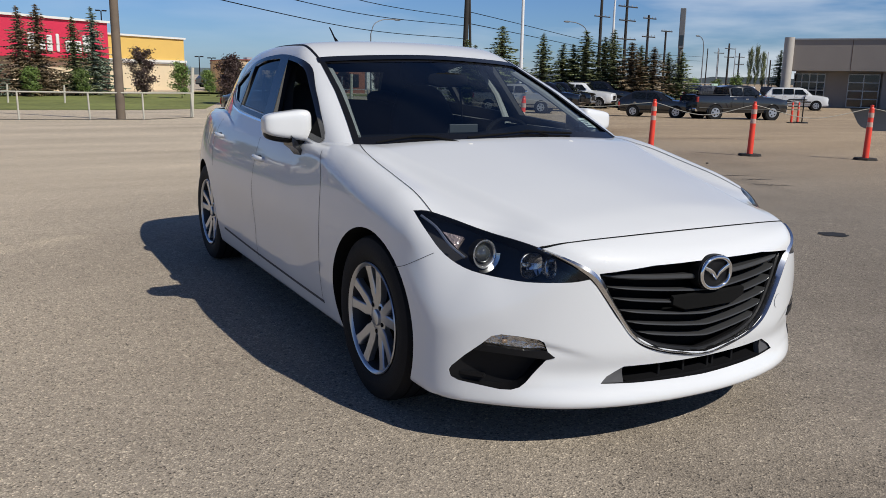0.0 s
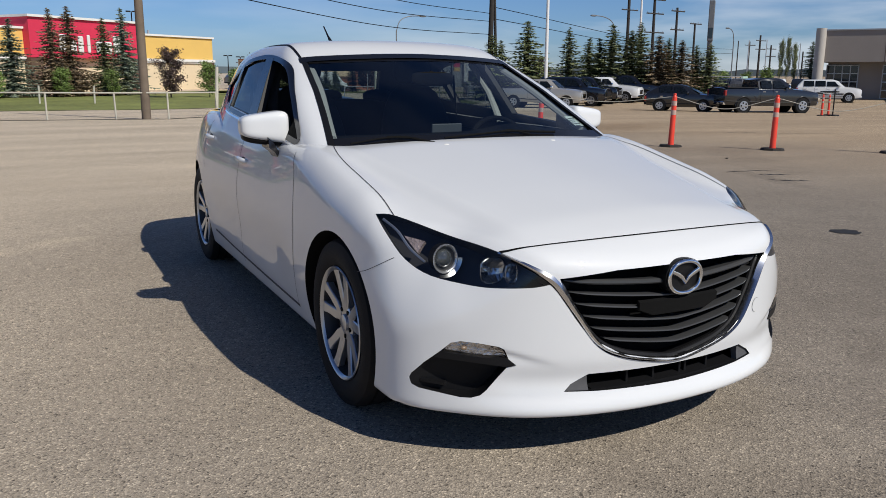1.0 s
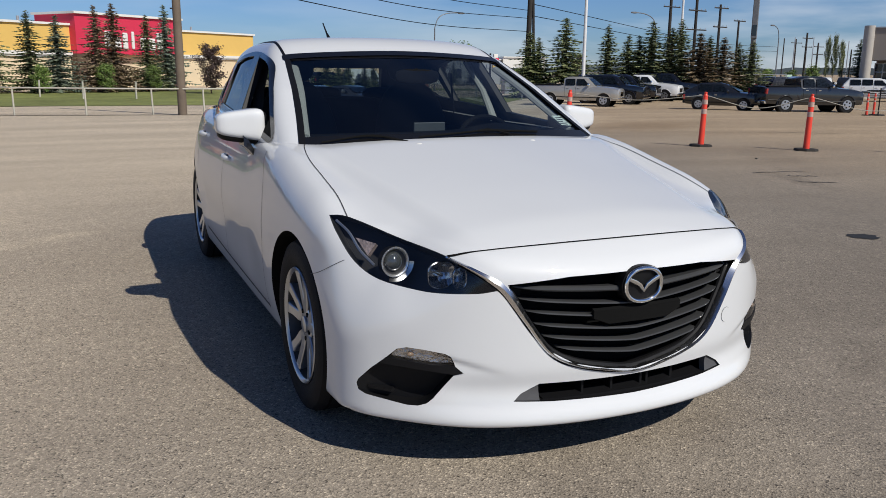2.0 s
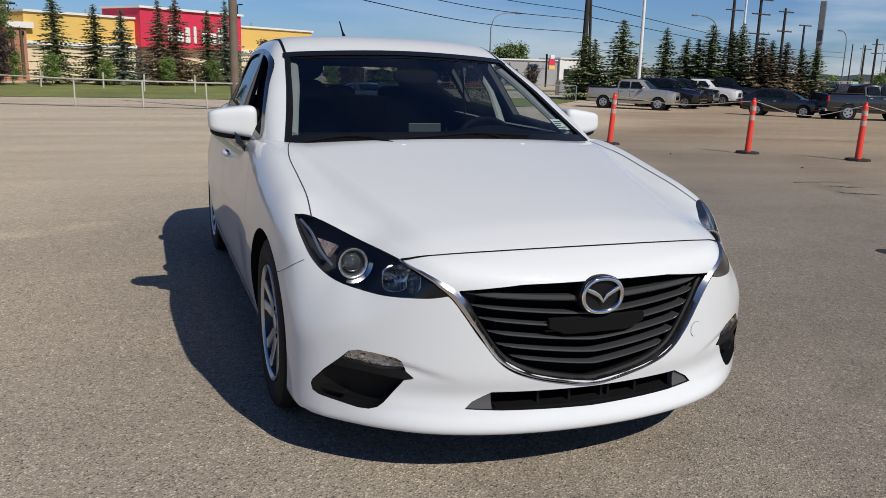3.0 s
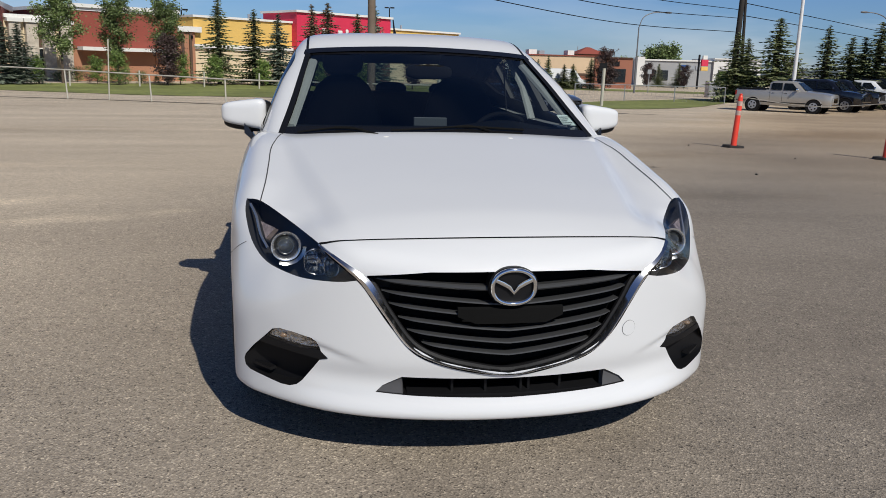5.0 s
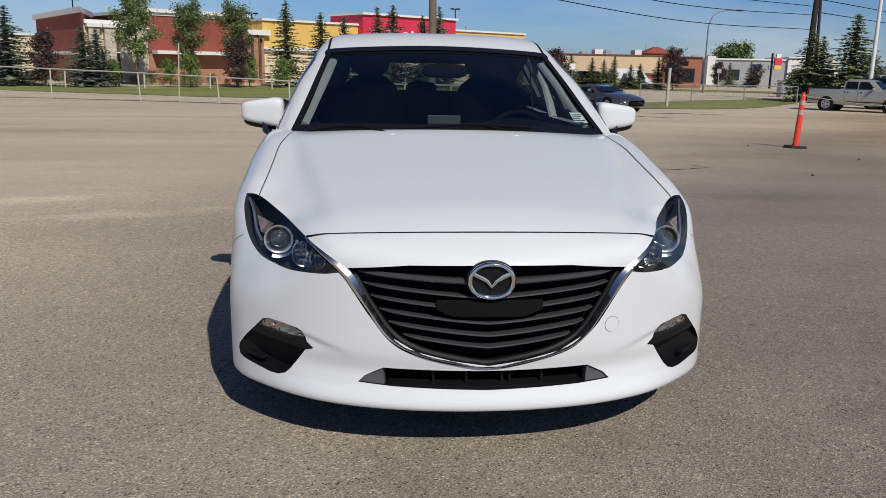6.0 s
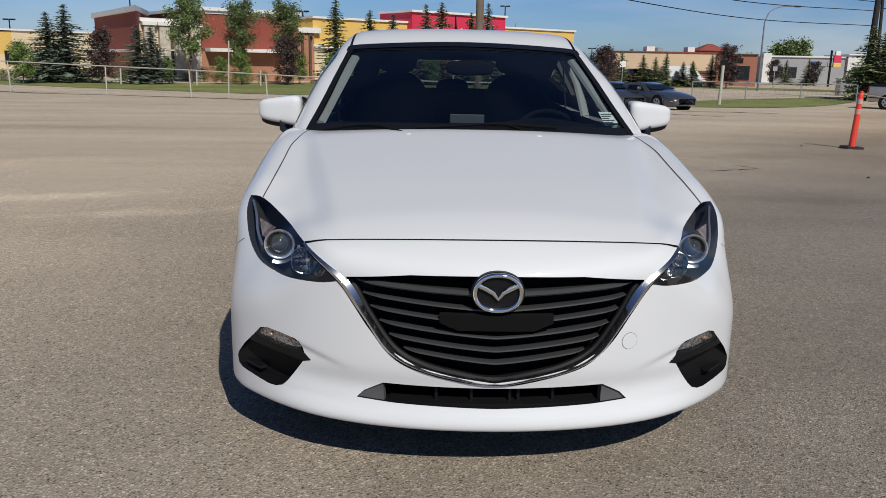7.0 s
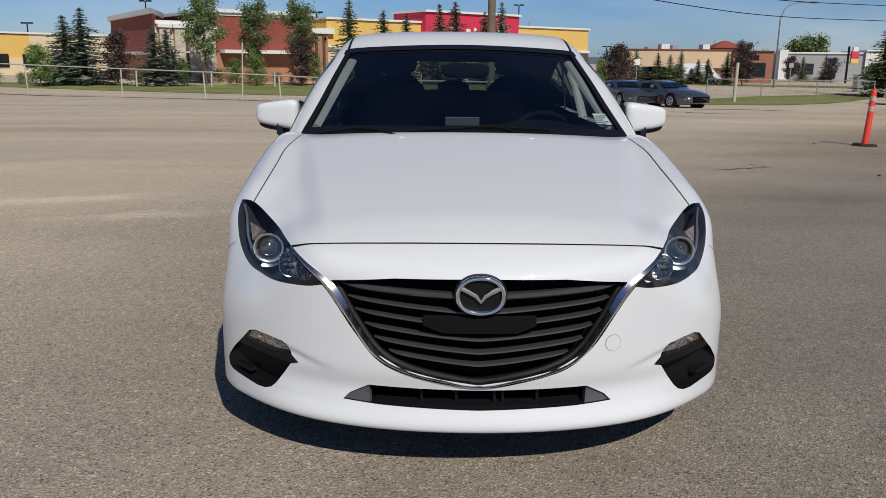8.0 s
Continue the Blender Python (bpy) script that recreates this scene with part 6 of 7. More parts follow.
    leafy("round_tree", "broad round green tree behind the restaurants", wide, 24.85, 140, 2.05, OLIVE)
    leafy("round_tree", "broad round green tree behind the restaurants", wide, 22.4, 150, 1.0, OLIVE)
    for az, el in ((48.8, 2.35), (49.2, 2.5), (49.6, 2.1)):
        leafy("poplar_tree", "narrow upright poplar tree", tall[0], az, 92, el, SPRUCE, 0.24)
    # low wooded ridge far off, one mass; haze is painted into its bluish colour
    bm = bmesh.new()
    prev = None
    for k in range(0, 181):
        az = -75 + k
        d = 900
        h = 6 + 5 * noise.noise(Vector((k * 0.11, 3.0, 0))) + 3 * noise.noise(Vector((k * 0.6, 9.0, 0)))
        a, b = bm.verts.new(at_az(az, d)), bm.verts.new(at_az(az, d, -0.861 + max(h, 2.0)))
        c = bm.verts.new(at_az(az, d + 60, -0.861 + max(h, 2.0) * 0.9))
        if prev:
            bm.faces.new((prev[0], a, b, prev[1])), bm.faces.new((prev[1], b, c, prev[2]))
        prev = (a, b, c)
    bmesh.ops.recalc_face_normals(bm, faces=bm.faces)
    tagged(part("wooded_ridge", bm, FAR), "wooded ridge on the horizon, tinted bluish for haze", "woods", kind="stuff")


# ---- fences, posts, poles, wires ----
def build_fence():
    line = [(5.0, 30.6), (2.82, 28.58), (1.06, 29.06), (-1.19, 29.72), (-3.6, 30.9), (-6.9, 33.5), (-11.0, 36.3), (-16.2, 39.6), (-22.6, 42.8), (-28.4, 46.2), (-34.0, 49.6), (-40.0, 53.4)]
    highs = [0.95, 0.95, 0.95, 0.97, 1.0, 1.12, 1.28, 1.45, 1.65, 1.75, 1.8, 1.85]
    root = thing("rail_fence", "faded white pipe rail fence along the verge", "fence", Matrix.Translation(on_ground(*line[0])))
    inv = root.matrix_world.inverted()
    rnd = random.Random(3)
    tops = []
    for (x, y), h in zip(line, highs):
        p = on_ground(x, y)
        q = p + Vector((rnd.uniform(-0.06, 0.03), 0, h))
        tops.append(q)
        part("post", cyl(bmesh.new(), p - Vector((0, 0, 0.05)), q, 0.033, 0.033, 8), FENCEWHITE, root, smooth=True).matrix_parent_inverse = inv
    for a, b in zip(tops, tops[1:]):
        part("rail", cyl(bmesh.new(), a, b, 0.028, 0.028, 8), FENCEWHITE, root, smooth=True).matrix_parent_inverse = inv
    for x, y, h, r in ((5.02, 30.86, 1.95, 0.07), (-8.9, 34.8, 2.6, 0.028)):
        p = on_ground(x, y)
        tagged(part("marker_post", cyl(bmesh.new(), p, p + Vector((0.1, 0, h)), r, r, 10), FENCEWHITE, smooth=True), "leaning pale marker post at the lot edge", "post")
    for x, y in ((-16.6, 58.4), (-12.2, 59.9), (-7.8, 61.3), (-3.7, 60.4), (-1.0, 56.0), (2.2, 55.0), (-22.0, 58.0), (-27.5, 60.0)):
        p = on_ground(x, y)
        tagged(part("marker_post", cyl(bmesh.new(), p, p + Vector((0.02, 0, 1.15)), 0.06, 0.06, 8), FENCEWHITE, smooth=True), "short pale post standing in the grass", "post", "short grass posts")
    p = on_ground(16.14, 41.06)
    tagged(part("marker_post", cyl(bmesh.new(), p, p + Vector((0.03, 0, 2.1)), 0.09, 0.09, 10), FENCEWHITE, smooth=True), "thick white marker post beside the grass", "post")
    # dark edge of broken asphalt under the fence
    loop = [(x, y - 0.25) for x, y in line] + [(x, y + 0.35) for x, y in line[::-1]]
    sheet("trim", loop, DIRT, "dark strip of weeds and dirt at the lot edge", "verge", 0.006)


def delineator(at, lean, scale=1.0):
    root = thing("delineator_post", "orange traffic delineator post with reflective bands on a black base", "traffic post", Matrix.Translation(at) @ Matrix.Rotation(lean, 4, "Y") @ Matrix.Diagonal((0.95, 0.95, 0.95, 1)), "roped delineator posts")
    part("base", cyl(bmesh.new(), (0, 0, 0), (0, 0, 0.045), 0.235, 0.215, 8), RUBBERBASE, root, "octagonal black rubber base")
    part("post", lathe_z([(0.062, 0.04), (0.060, 0.12), (0.055, 0.60), (0.051, 0.97), (0.047, 1.0)], 20), ORANGE, root, smooth=True)
    for z in (0.66, 0.85):
        part("reflective_band", lathe_z([(0.0555, z), (0.0558, z + 0.005), (0.0545, z + 0.09), (0.054, z + 0.095)], 20), SILVERTAPE, root, "worn pale reflective band", smooth=True)
    part("cap", lathe_z([(0.047, 1.0), (0.050, 1.015), (0.036, 1.045), (0.028, 1.06), (0.034, 1.075), (0.03, 1.095), (0.001, 1.10)], 20), ORANGE, root, "moulded orange top grip", smooth=True)
    return root


def lathe_z(profile, seg):
    bm = bmesh.new()
    rings = [[bm.verts.new((r * math.cos(2 * math.pi * k / seg), r * math.sin(2 * math.pi * k / seg), z)) for k in range(seg)] for r, z in profile]
    for p, q in zip(rings, rings[1:]):
        for k in range(seg):
            bm.faces.new((p[k], p[(k + 1) % seg], q[(k + 1) % seg], q[k]))
    return bm


POSTS = [(7.72, 11.55), (9.49, 9.52), (10.82, 8.19), (12.54, 6.92), (14.7, 5.3)]


def build_posts():
    tops = []
    for k, (x, y) in enumerate(POSTS):
        p = on_ground(x, y)
        lean = (0.05, 0.03, 0.02, 0.015, 0.0)[k]
        delineator(p, lean)
        tops.append(p + Vector((0.98 * math.sin(lean), 0, 0.98)))
    for k, (a, b) in enumerate(zip(tops, tops[1:])):
        mid = a.lerp(b, 0.5) - Vector((0, 0, 0.22 if k else 0.12))
        tagged(part("rope", tube(bmesh.new(), spline([a, mid, b], 10), 0.008, 6), ROPE, smooth=True), "thin grey rope slung between delineator posts", "rope", "ropes")
    for az, d in ((51.1, 44), (51.5, 45.5)):
        delineator(at_az(az, d), 0.0)
    p = at_az(51.75, 44.5)
    stand = thing("sign_stand", "thin black sign stand on a round base", "stand", Matrix.Translation(p))
    part("base", cyl(bmesh.new(), (0, 0, 0), (0, 0, 0.06), 0.3, 0.28, 14), BLACK, stand)
    part("pole", cyl(bmesh.new(), (0, 0, 0.05), (0, 0, 1.3), 0.03, 0.03, 8), BLACK, stand)


def wood_pole(at, high, arms=(), r=0.16, name="utility_pole", label="weathered wooden utility pole", lean=0.0):
    root = thing(name, label, "pole", Matrix.Translation(at) @ Matrix.Rotation(lean, 4, "Y"))
    part("shaft", cyl(bmesh.new(), (0, 0, -0.1), (0, 0, high), r, r * 0.72, 14), WOOD if r == 0.165 else DARKWOOD, root, smooth=True)
    for z, w, turn in arms:
        arm = part("crossarm", box(bmesh.new(), (0, -r, z), (w, 0.1, 0.12), turn), DARKWOOD, root, "wooden crossarm")
        for k in (-0.45, -0.2, 0.2, 0.45):
            part("insulator", cyl(bmesh.new(), (k * w * math.cos(turn), -r + k * w * math.sin(turn), z + 0.06), (k * w * math.cos(turn), -r + k * w * math.sin(turn), z + 0.22), 0.04, 0.03, 8), GALV, arm)
    return root


def lamp_post(at, high, reach, turn, material, label, r=0.09):
    root = thing("street_lamp", label, "lamp post", Matrix.Translation(at) @ Matrix.Rotation(turn, 4, "Z"))
    part("shaft", cyl(bmesh.new(), (0, 0, -0.1), (0, 0, high), r, r * 0.6, 12), material, root, smooth=True)
    if reach:
        part("arm", tube(bmesh.new(), spline([(0, 0, high - 0.02), (reach * 0.15, 0, high + 0.9), (reach * 0.5, 0, high + 1.35), (reach, 0, high + 1.45)], 6), r * 0.5, 8), material, root, smooth=True)
        part("lamp_head", pebble(bmesh.new(), (reach + 0.25, 0, high + 1.43), (0.38, 0.14, 0.09), 2.6, 14), DARKGALV, root, "flat grey lamp head", smooth=True)
    return root


def build_poles():
    W = on_ground(2.08, 28.9)
    wood_pole(W, 11.0, (), 0.165, label="thick weathered wooden utility pole at the fence")
    T = at_az(29.6, 66)
    wood_pole(T, 9.5, (), 0.24, label="tall wooden pole with slack cables", lean=0.02)
    wood_pole(T + Vector((0.9, 0.3, 0)), 9.0, (), 0.13, label="brace pole leaning beside the tall pole", lean=-0.04)
    for az, d, h, r, arms in ((39.1, 104, 12.6, 0.22, ((9.6, 3.0, 0.2), )), (40.7, 90, 10.6, 0.18, ((9.6, 3.2, 0.2), (8.2, 2.8, 0.2), (6.3, 3.2, 0.2))), (42.2, 97, 9.3, 0.17, ((8.9, 2.4, 0.2), (6.9, 2.4, 0.2))), (43.4, 104, 8.0, 0.15, ((7.9, 2.2, 0.2), )), (47.6, 150, 8.5, 0.2, ((7.6, 3, 0.2), (6.2, 3, 0.2))), (47.0, 170, 8.2, 0.2, ((7.5, 3.5, 0.2),)), (48.3, 160, 7.2, 0.18, ((6.5, 3, 0.2), (5.2, 3, 0.2))), (46.3, 160, 8.0, 0.12, ()), (49.8, 140, 5.4, 0.15, ()), (50.2, 150, 5.8, 0.15, ())):
        wood_pole(at_az(az, d), h, arms, r, label="distant wooden power pole with crossarms")
    pylon = thing("pylon_sign", "tall grey pylon sign seen edge on", "sign", Matrix.Translation(at_az(44.35, 90)))
    part("column", box(bmesh.new(), (0, 0, 3.0), (0.35, 0.35, 6.2)), DARKGALV, pylon)
    part("sign_box", box(bmesh.new(), (0, 0, 7.4), (0.55, 1.7, 4.0), -0.80, 0.05), DARKGALV, pylon, "grey sign box")
    part("sign_face", box(bmesh.new(), (-0.6, -0.62, 6.2), (0.4, 0.04, 1.0), -0.80), DARKWIN, pylon)
    lamp_post(at_az(33.4, 55), 10.0, 0, 0, POLEWHITE, "tall plain white steel light pole", 0.13)
    lamp_post(at_az(39.8, 78), 8.6, 0.5, 0, POLEWHITE, "tall white steel light pole", 0.15)
    lamp_post(at_az(23.3, 80), 6.0, 2.7, 0.1, DARKGALV, "grey street lamp with a curved arm")
    lamp_post(at_az(45.9, 110), 6.2, -1.8, 0.2, DARKGALV, "grey street lamp with a curved arm")
    lamp_post(at_az(38.2, 85), 6.2, -3.0, 0.0, DARKGALV, "grey street lamp with a curved arm")
    for az, d, h in ((50.0, 140, 6.8), (46.9, 130, 7.0), (48.0, 140, 7.4), (19.2, 130, 5.5)):
        lamp_post(at_az(az, d), h, 0, 0, GALV, "distant slim steel light pole", 0.1)
    # shop car-park lights
    for az, d, h in ((-18.3, 110, 8.9), (-7.3, 100, 7.5), (6.3, 125, 10.2), (-25.3, 118, 6.2), (13.0, 150, 4.6), (12.2, 150, 4.8), (14.0, 160, 4.4)):
        root = thing("car_park_light", "dark car-park light pole with twin heads", "lamp post", Matrix.Translation(at_az(az, d)))
        part("shaft", cyl(bmesh.new(), (0, 0, 0), (0, 0, h), 0.1, 0.08, 8), BLACK, root)
        for s in SIDES:
            part("lamp_head", box(bmesh.new(), (s * 0.42, 0, h), (0.6, 0.35, 0.18)), BLACK, root)
    # cables from the wooden pole to the tall pole
    for z0, z1, sag in ((4.5, 4.2, 0.5), (5.2, 5.2, 0.5), (6.3, 5.8, 0.6)):
        a, b = W + Vector((0, 0, z0 + 0.5)), T + Vector((0, 0, z1 + 0.86))
        tagged(part("cable", tube(bmesh.new(), spline([a, a.lerp(b, 0.5) - Vector((0, 0, sag)), b], 12), 0.022, 5), GAP), "dark overhead cable between wooden poles", "cable", "overhead cables")
    for z1, sag in ((5.4, 0.9), (6.3, 1.0)):
        a, b = T + Vector((0, 0, z1 + 0.9)), at_az(46, 190) + Vector((0, 0, z1 + 1))
        tagged(part("cable", tube(bmesh.new(), spline([a, a.lerp(b, 0.5) - Vector((0, 0, sag)), b], 12), 0.03, 5), GAP), "dark overhead cable between wooden poles", "cable", "overhead cables")
    # small street signs
    for az, d, h, m, w in ((21.2, 68, 2.6, BLACK, 0.62), (14.7, 72, 2.4, WHITEB, 0.5), (24.2, 82, 2.2, GALV, 0.4), (46.6, 80, 1.9, SIGNGREEN, 0.8)):
        root = thing("street_sign", "small street sign on a thin steel post", "sign", Matrix.Translation(at_az(az, d)))
        part("post", cyl(bmesh.new(), (0, 0, 0), (0, 0, h), 0.04, 0.04, 8), GALV, root)
        part("panel", box(bmesh.new(), (0, -0.06, h - w / 2), (w, 0.03, w)), m, root)
    p = at_az(28.3, 74)
    cab = thing("utility_cabinet", "grey steel utility cabinet beside the street", "cabinet", Matrix.Translation(p))
    part("body", box(bmesh.new(), (0, 0, 0.65), (0.9, 0.6, 1.3), 0.2, 0.03), GALV, cab)
    part("door", box(bmesh.new(), (-0.02, -0.32, 0.65), (0.5, 0.03, 1.1), 0.2), GALV, cab)


def chain_fence(pts, high, label):
    p0 = on_ground(*pts[0])
    root = thing("chain_link_fence", label, "fence", Matrix.Translation(p0))
    inv = root.matrix_world.inverted()
    prev = None
    for a, b in zip(pts, pts[1:]):
        a, b = Vector(a), Vector(b)
        n = max(1, round((b - a).length / 3))
        for k in range(n + 1):
            q = a.lerp(b, k / n)
            p = on_ground(q.x, q.y)
            part("post", cyl(bmesh.new(), p, p + Vector((0, 0, high)), 0.035, 0.035, 6), GALV, root).matrix_parent_inverse = inv
            if prev is not None:
                part("rail", cyl(bmesh.new(), prev + Vector((0, 0, high)), p + Vector((0, 0, high)), 0.025, 0.025, 6), GALV, root).matrix_parent_inverse = inv
                bm = bmesh.new()
                for i in range(0, 12):
                    for d in (0, 1):
                        f0, f1 = i / 12, min(1, (i + 1) / 12)
                        z0, z1 = (0.05, high) if d else (high, 0.05)
                        tube(bm, [prev.lerp(p, f0) + Vector((0, 0, z0)), prev.lerp(p, f1) + Vector((0, 0, z1))], 0.004, 3)
                part("mesh_panel", bm, GALV, root).matrix_parent_inverse = inv
            prev = p


# ---- parked vehicles ----
def section(y, half, z0, z1, tuck=0.06, crown=0.04):
    return [(-half + tuck, y, z0), (-half, y, z0 + 0.18), (-half, y, z1 - 0.18), (-half + tuck * 0.7, y, z1 - 0.03), (-half * 0.6, y, z1 + crown * 0.6), (0, y, z1 + crown), (half * 0.6, y, z1 + crown * 0.6), (half - tuck * 0.7, y, z1 - 0.03), (half, y, z1 - 0.18), (half, y, z0 + 0.18), (half - tuck, y, z0)]


def cab_section(y, half, z0, z1, top):
    return [(-half, y, z0), (-half * top, y, z1 - 0.07), (-half * top * 0.86, y, z1), (half * top * 0.86, y, z1), (half * top, y, z1 - 0.07), (half, y, z0)]


KINDS = {
    # length stations (y from the nose), width, body top; cabin stations (y, base z, top z); axle places, wheel radius
    "pickup": dict(half=1.0, wheel=0.42, axles=(1.0, 4.65), body=((0.0, 0.93, 0.50, 1.07), (0.05, 0.97, 0.42, 1.15), (0.5, 1.0, 0.40, 1.23), (1.5, 1.0, 0.40, 1.33), (3.75, 1.0, 0.40, 1.34), (3.80, 1.0, 0.42, 1.38), (5.70, 0.99, 0.48, 1.38), (5.80, 0.97, 0.58, 1.35)), cab=((1.5, 1.28, 1.32), (2.15, 1.28, 1.86), (2.5, 1.28, 1.93), (3.45, 1.28, 1.93), (3.74, 1.28, 1.82)), glass=((2.18, 2.85), (2.95, 3.60)), bed=(3.86, 5.68)),
    "suv": dict(half=1.0, wheel=0.41, axles=(0.95, 3.90), body=((0.0, 0.91, 0.48, 1.05), (0.06, 0.96, 0.40, 1.13), (0.5, 1.0, 0.37, 1.22), (1.3, 1.0, 0.36, 1.30), (3.4, 1.0, 0.36, 1.30), (4.85, 0.98, 0.40, 1.30), (5.05, 0.95, 0.50, 1.24)), cab=((1.25, 1.24, 1.28), (1.85, 1.24, 1.80), (2.3, 1.24, 1.92), (4.5, 1.24, 1.90), (4.98, 1.24, 1.40)), glass=((1.92, 2.70), (2.80, 3.60), (3.70, 4.50)), bed=None),
    "crossover": dict(half=0.92, wheel=0.36, axles=(0.9, 3.55), body=((0.0, 0.74, 0.42, 0.80), (0.12, 0.86, 0.34, 0.94), (0.6, 0.92, 0.30, 1.04), (1.3, 0.92, 0.28, 1.10), (3.4, 0.92, 0.28, 1.14), (4.35, 0.88, 0.36, 1.12), (4.5, 0.84, 0.46, 1.0)), cab=((1.15, 1.02, 1.08), (2.0, 1.06, 1.56), (2.4, 1.06, 1.65), (3.5, 1.06, 1.62), (4.4, 1.06, 1.15)), glass=((2.0, 2.7), (2.8, 3.6)), bed=None),
    "coupe": dict(half=0.92, wheel=0.33, axles=(0.95, 3.60), body=((0.0, 0.50, 0.36, 0.46), (0.06, 0.68, 0.26, 0.52), (0.20, 0.80, 0.20, 0.58), (0.45, 0.89, 0.17, 0.66), (0.85, 0.92, 0.16, 0.77), (1.3, 0.92, 0.16, 0.82), (2.2, 0.91, 0.16, 0.86), (3.0, 0.92, 0.16, 0.88), (3.6, 0.93, 0.17, 0.93), (4.3, 0.91, 0.24, 0.91), (4.5, 0.86, 0.34, 0.84)), cab=((1.45, 0.80, 0.84), (2.2, 0.82, 1.14), (2.6, 0.82, 1.19), (3.1, 0.82, 1.15), (4.15, 0.84, 0.92)), glass=((2.05, 3.0),), bed=None),
    "van": dict(half=1.0, wheel=0.35, axles=(0.9, 4.2), body=((0.0, 0.9, 0.45, 0.95), (0.3, 0.98, 0.36, 1.15), (1.0, 1.0, 0.34, 1.30), (5.2, 1.0, 0.34, 1.35), (5.4, 0.98, 0.4, 1.33)), cab=((0.7, 1.2, 1.3), (1.5, 1.25, 2.3), (2.0, 1.25, 2.45), (5.2, 1.25, 2.45), (5.35, 1.25, 2.35)), glass=((1.45, 2.2),), bed=None),
}


def build_vehicle(kind, name, label, at, heading, paint, size=1.0, group=""):
    """A parked vehicle: nose towards heading (degrees, 0 = +y, turning left)."""
    k = KINDS[kind]
    length = k["body"][-1][0]
    root = thing(name, label, "car" if kind != "pickup" else "pickup truck", Matrix.Translation(at) @ Matrix.Rotation(radians(heading), 4, "Z") @ Matrix.Diagonal((size, size, size, 1)), group)
    half = k["half"]

    def put(nm, bm, m, lab="", parent=None, smooth=False):
        bmesh.ops.transform(bm, matrix=Matrix.Rotation(math.pi, 4, "Z") @ Matrix.Translation((0, -length / 2, 0)), verts=bm.verts)
        return part(nm, bm, m, parent or root, lab, smooth)
    body = put("body", hull(bmesh.new(), [section(*s) for s in k["body"]]), paint, smooth=True)
    cabin = put("cabin", hull(bmesh.new(), [cab_section(y, half * 0.93, z0, z1, 0.80 if z1 - z0 > 0.25 else 0.97) for y, z0, z1 in k["cab"]]), paint, smooth=True)
    c0, c1, c2 = k["cab"][0], k["cab"][1], k["cab"][2]
    # windscreen and side glass lie just proud of the cabin
    w = half * 0.93
    bm = bmesh.new()
    v = [bm.verts.new(p) for p in ((-w * 0.90, c0[0] + 0.06, c0[2] + 0.05), (w * 0.90, c0[0] + 0.06, c0[2] + 0.05), (w * 0.68, c1[0] + 0.02, c1[2] - 0.03), (-w * 0.68, c1[0] + 0.02, c1[2] - 0.03))]
    bm.faces.new(v)
    for q in bm.verts:
        q.co += Vector((0, -0.03, 0.02))
    bmesh.ops.solidify(bm, geom=bm.faces[:], thickness=0.02)
    put("windscreen", bm, DARKWIN, "dark windscreen", cabin)
    for y0, y1 in k["glass"]:
        top = min(np.interp(y, [s[0] for s in k["cab"]], [s[2] for s in k["cab"]]) for y in (y0 + 0.12, y1 - 0.05)) - (0.10 if k["half"] == 1.0 else 0.06)
        low = c0[1] + (0.10 if k["half"] == 1.0 else 0.05)
        for s in SIDES:
            bm = bmesh.new()
            f = (top - low) / max(0.3, top - low + 0.12)
            x0, x1 = s * (w + 0.012), s * (w * (1 - 0.2 * f) + 0.012)
            lead = 0.40 if y0 == k["glass"][0][0] else 0.04
            v = [bm.verts.new(p) for p in ((x0, y0 - lead * 0.55, low), (x0, y1, low), (x1, y1, top), (x1, y0 + lead * 0.5, top))]
            bm.faces.new(v)
            bmesh.ops.solidify(bm, geom=bm.faces[:], thickness=0.015)
            put("side_window", bm, DARKWIN, "", cabin)
    for y in k["axles"]:
        for s in SIDES:
            r = k["wheel"]
            cx = s * (half - 0.13)
            well = cyl(bmesh.new(), (s * (half - 0.3), y, r), (s * (half + 0.004), y, r), r * 1.14, r * 1.14, 24)
            put("wheel_well", well, GAP)
            wh = put("wheel", cyl(bmesh.new(), (cx - s * 0.1, y, r), (cx + s * 0.155, y, r), r, r, 28), RUBBER)
            put("rim", cyl(bmesh.new(), (cx, y, r), (cx + s * 0.180, y, r), r * 0.68, r * 0.62, 20), ALLOY, "", wh)
            for j in range(5):
                a = 2 * math.pi * j / 5
                put("rim_slot", box(bmesh.new(), (cx + s * 0.180, y + r * 0.38 * math.cos(a), r + r * 0.38 * math.sin(a)), (0.012, r * 0.2, r * 0.2)), GAP, "", wh)
            lip = [(s * (half + 0.004), y + r * 1.17 * math.cos(a), r + r * 1.17 * math.sin(a)) for a in np.linspace(0.0, math.pi, 15)]
            put("arch_lip", tube(bmesh.new(), lip, 0.022, 6), paint, smooth=True)
    z = k["body"][1][3]
    lo = k["body"][1][2]
    if kind in ("pickup", "suv", "crossover"):
        for s in SIDES:
            line = [(s * (q[1] * 1.0 + 0.004), q[0], q[2] + 0.20) for q in k["body"][2:-1]]
            put("sill_strip", tube(bmesh.new(), line, 0.03, 6), BLACK, "black sill strip", smooth=True)
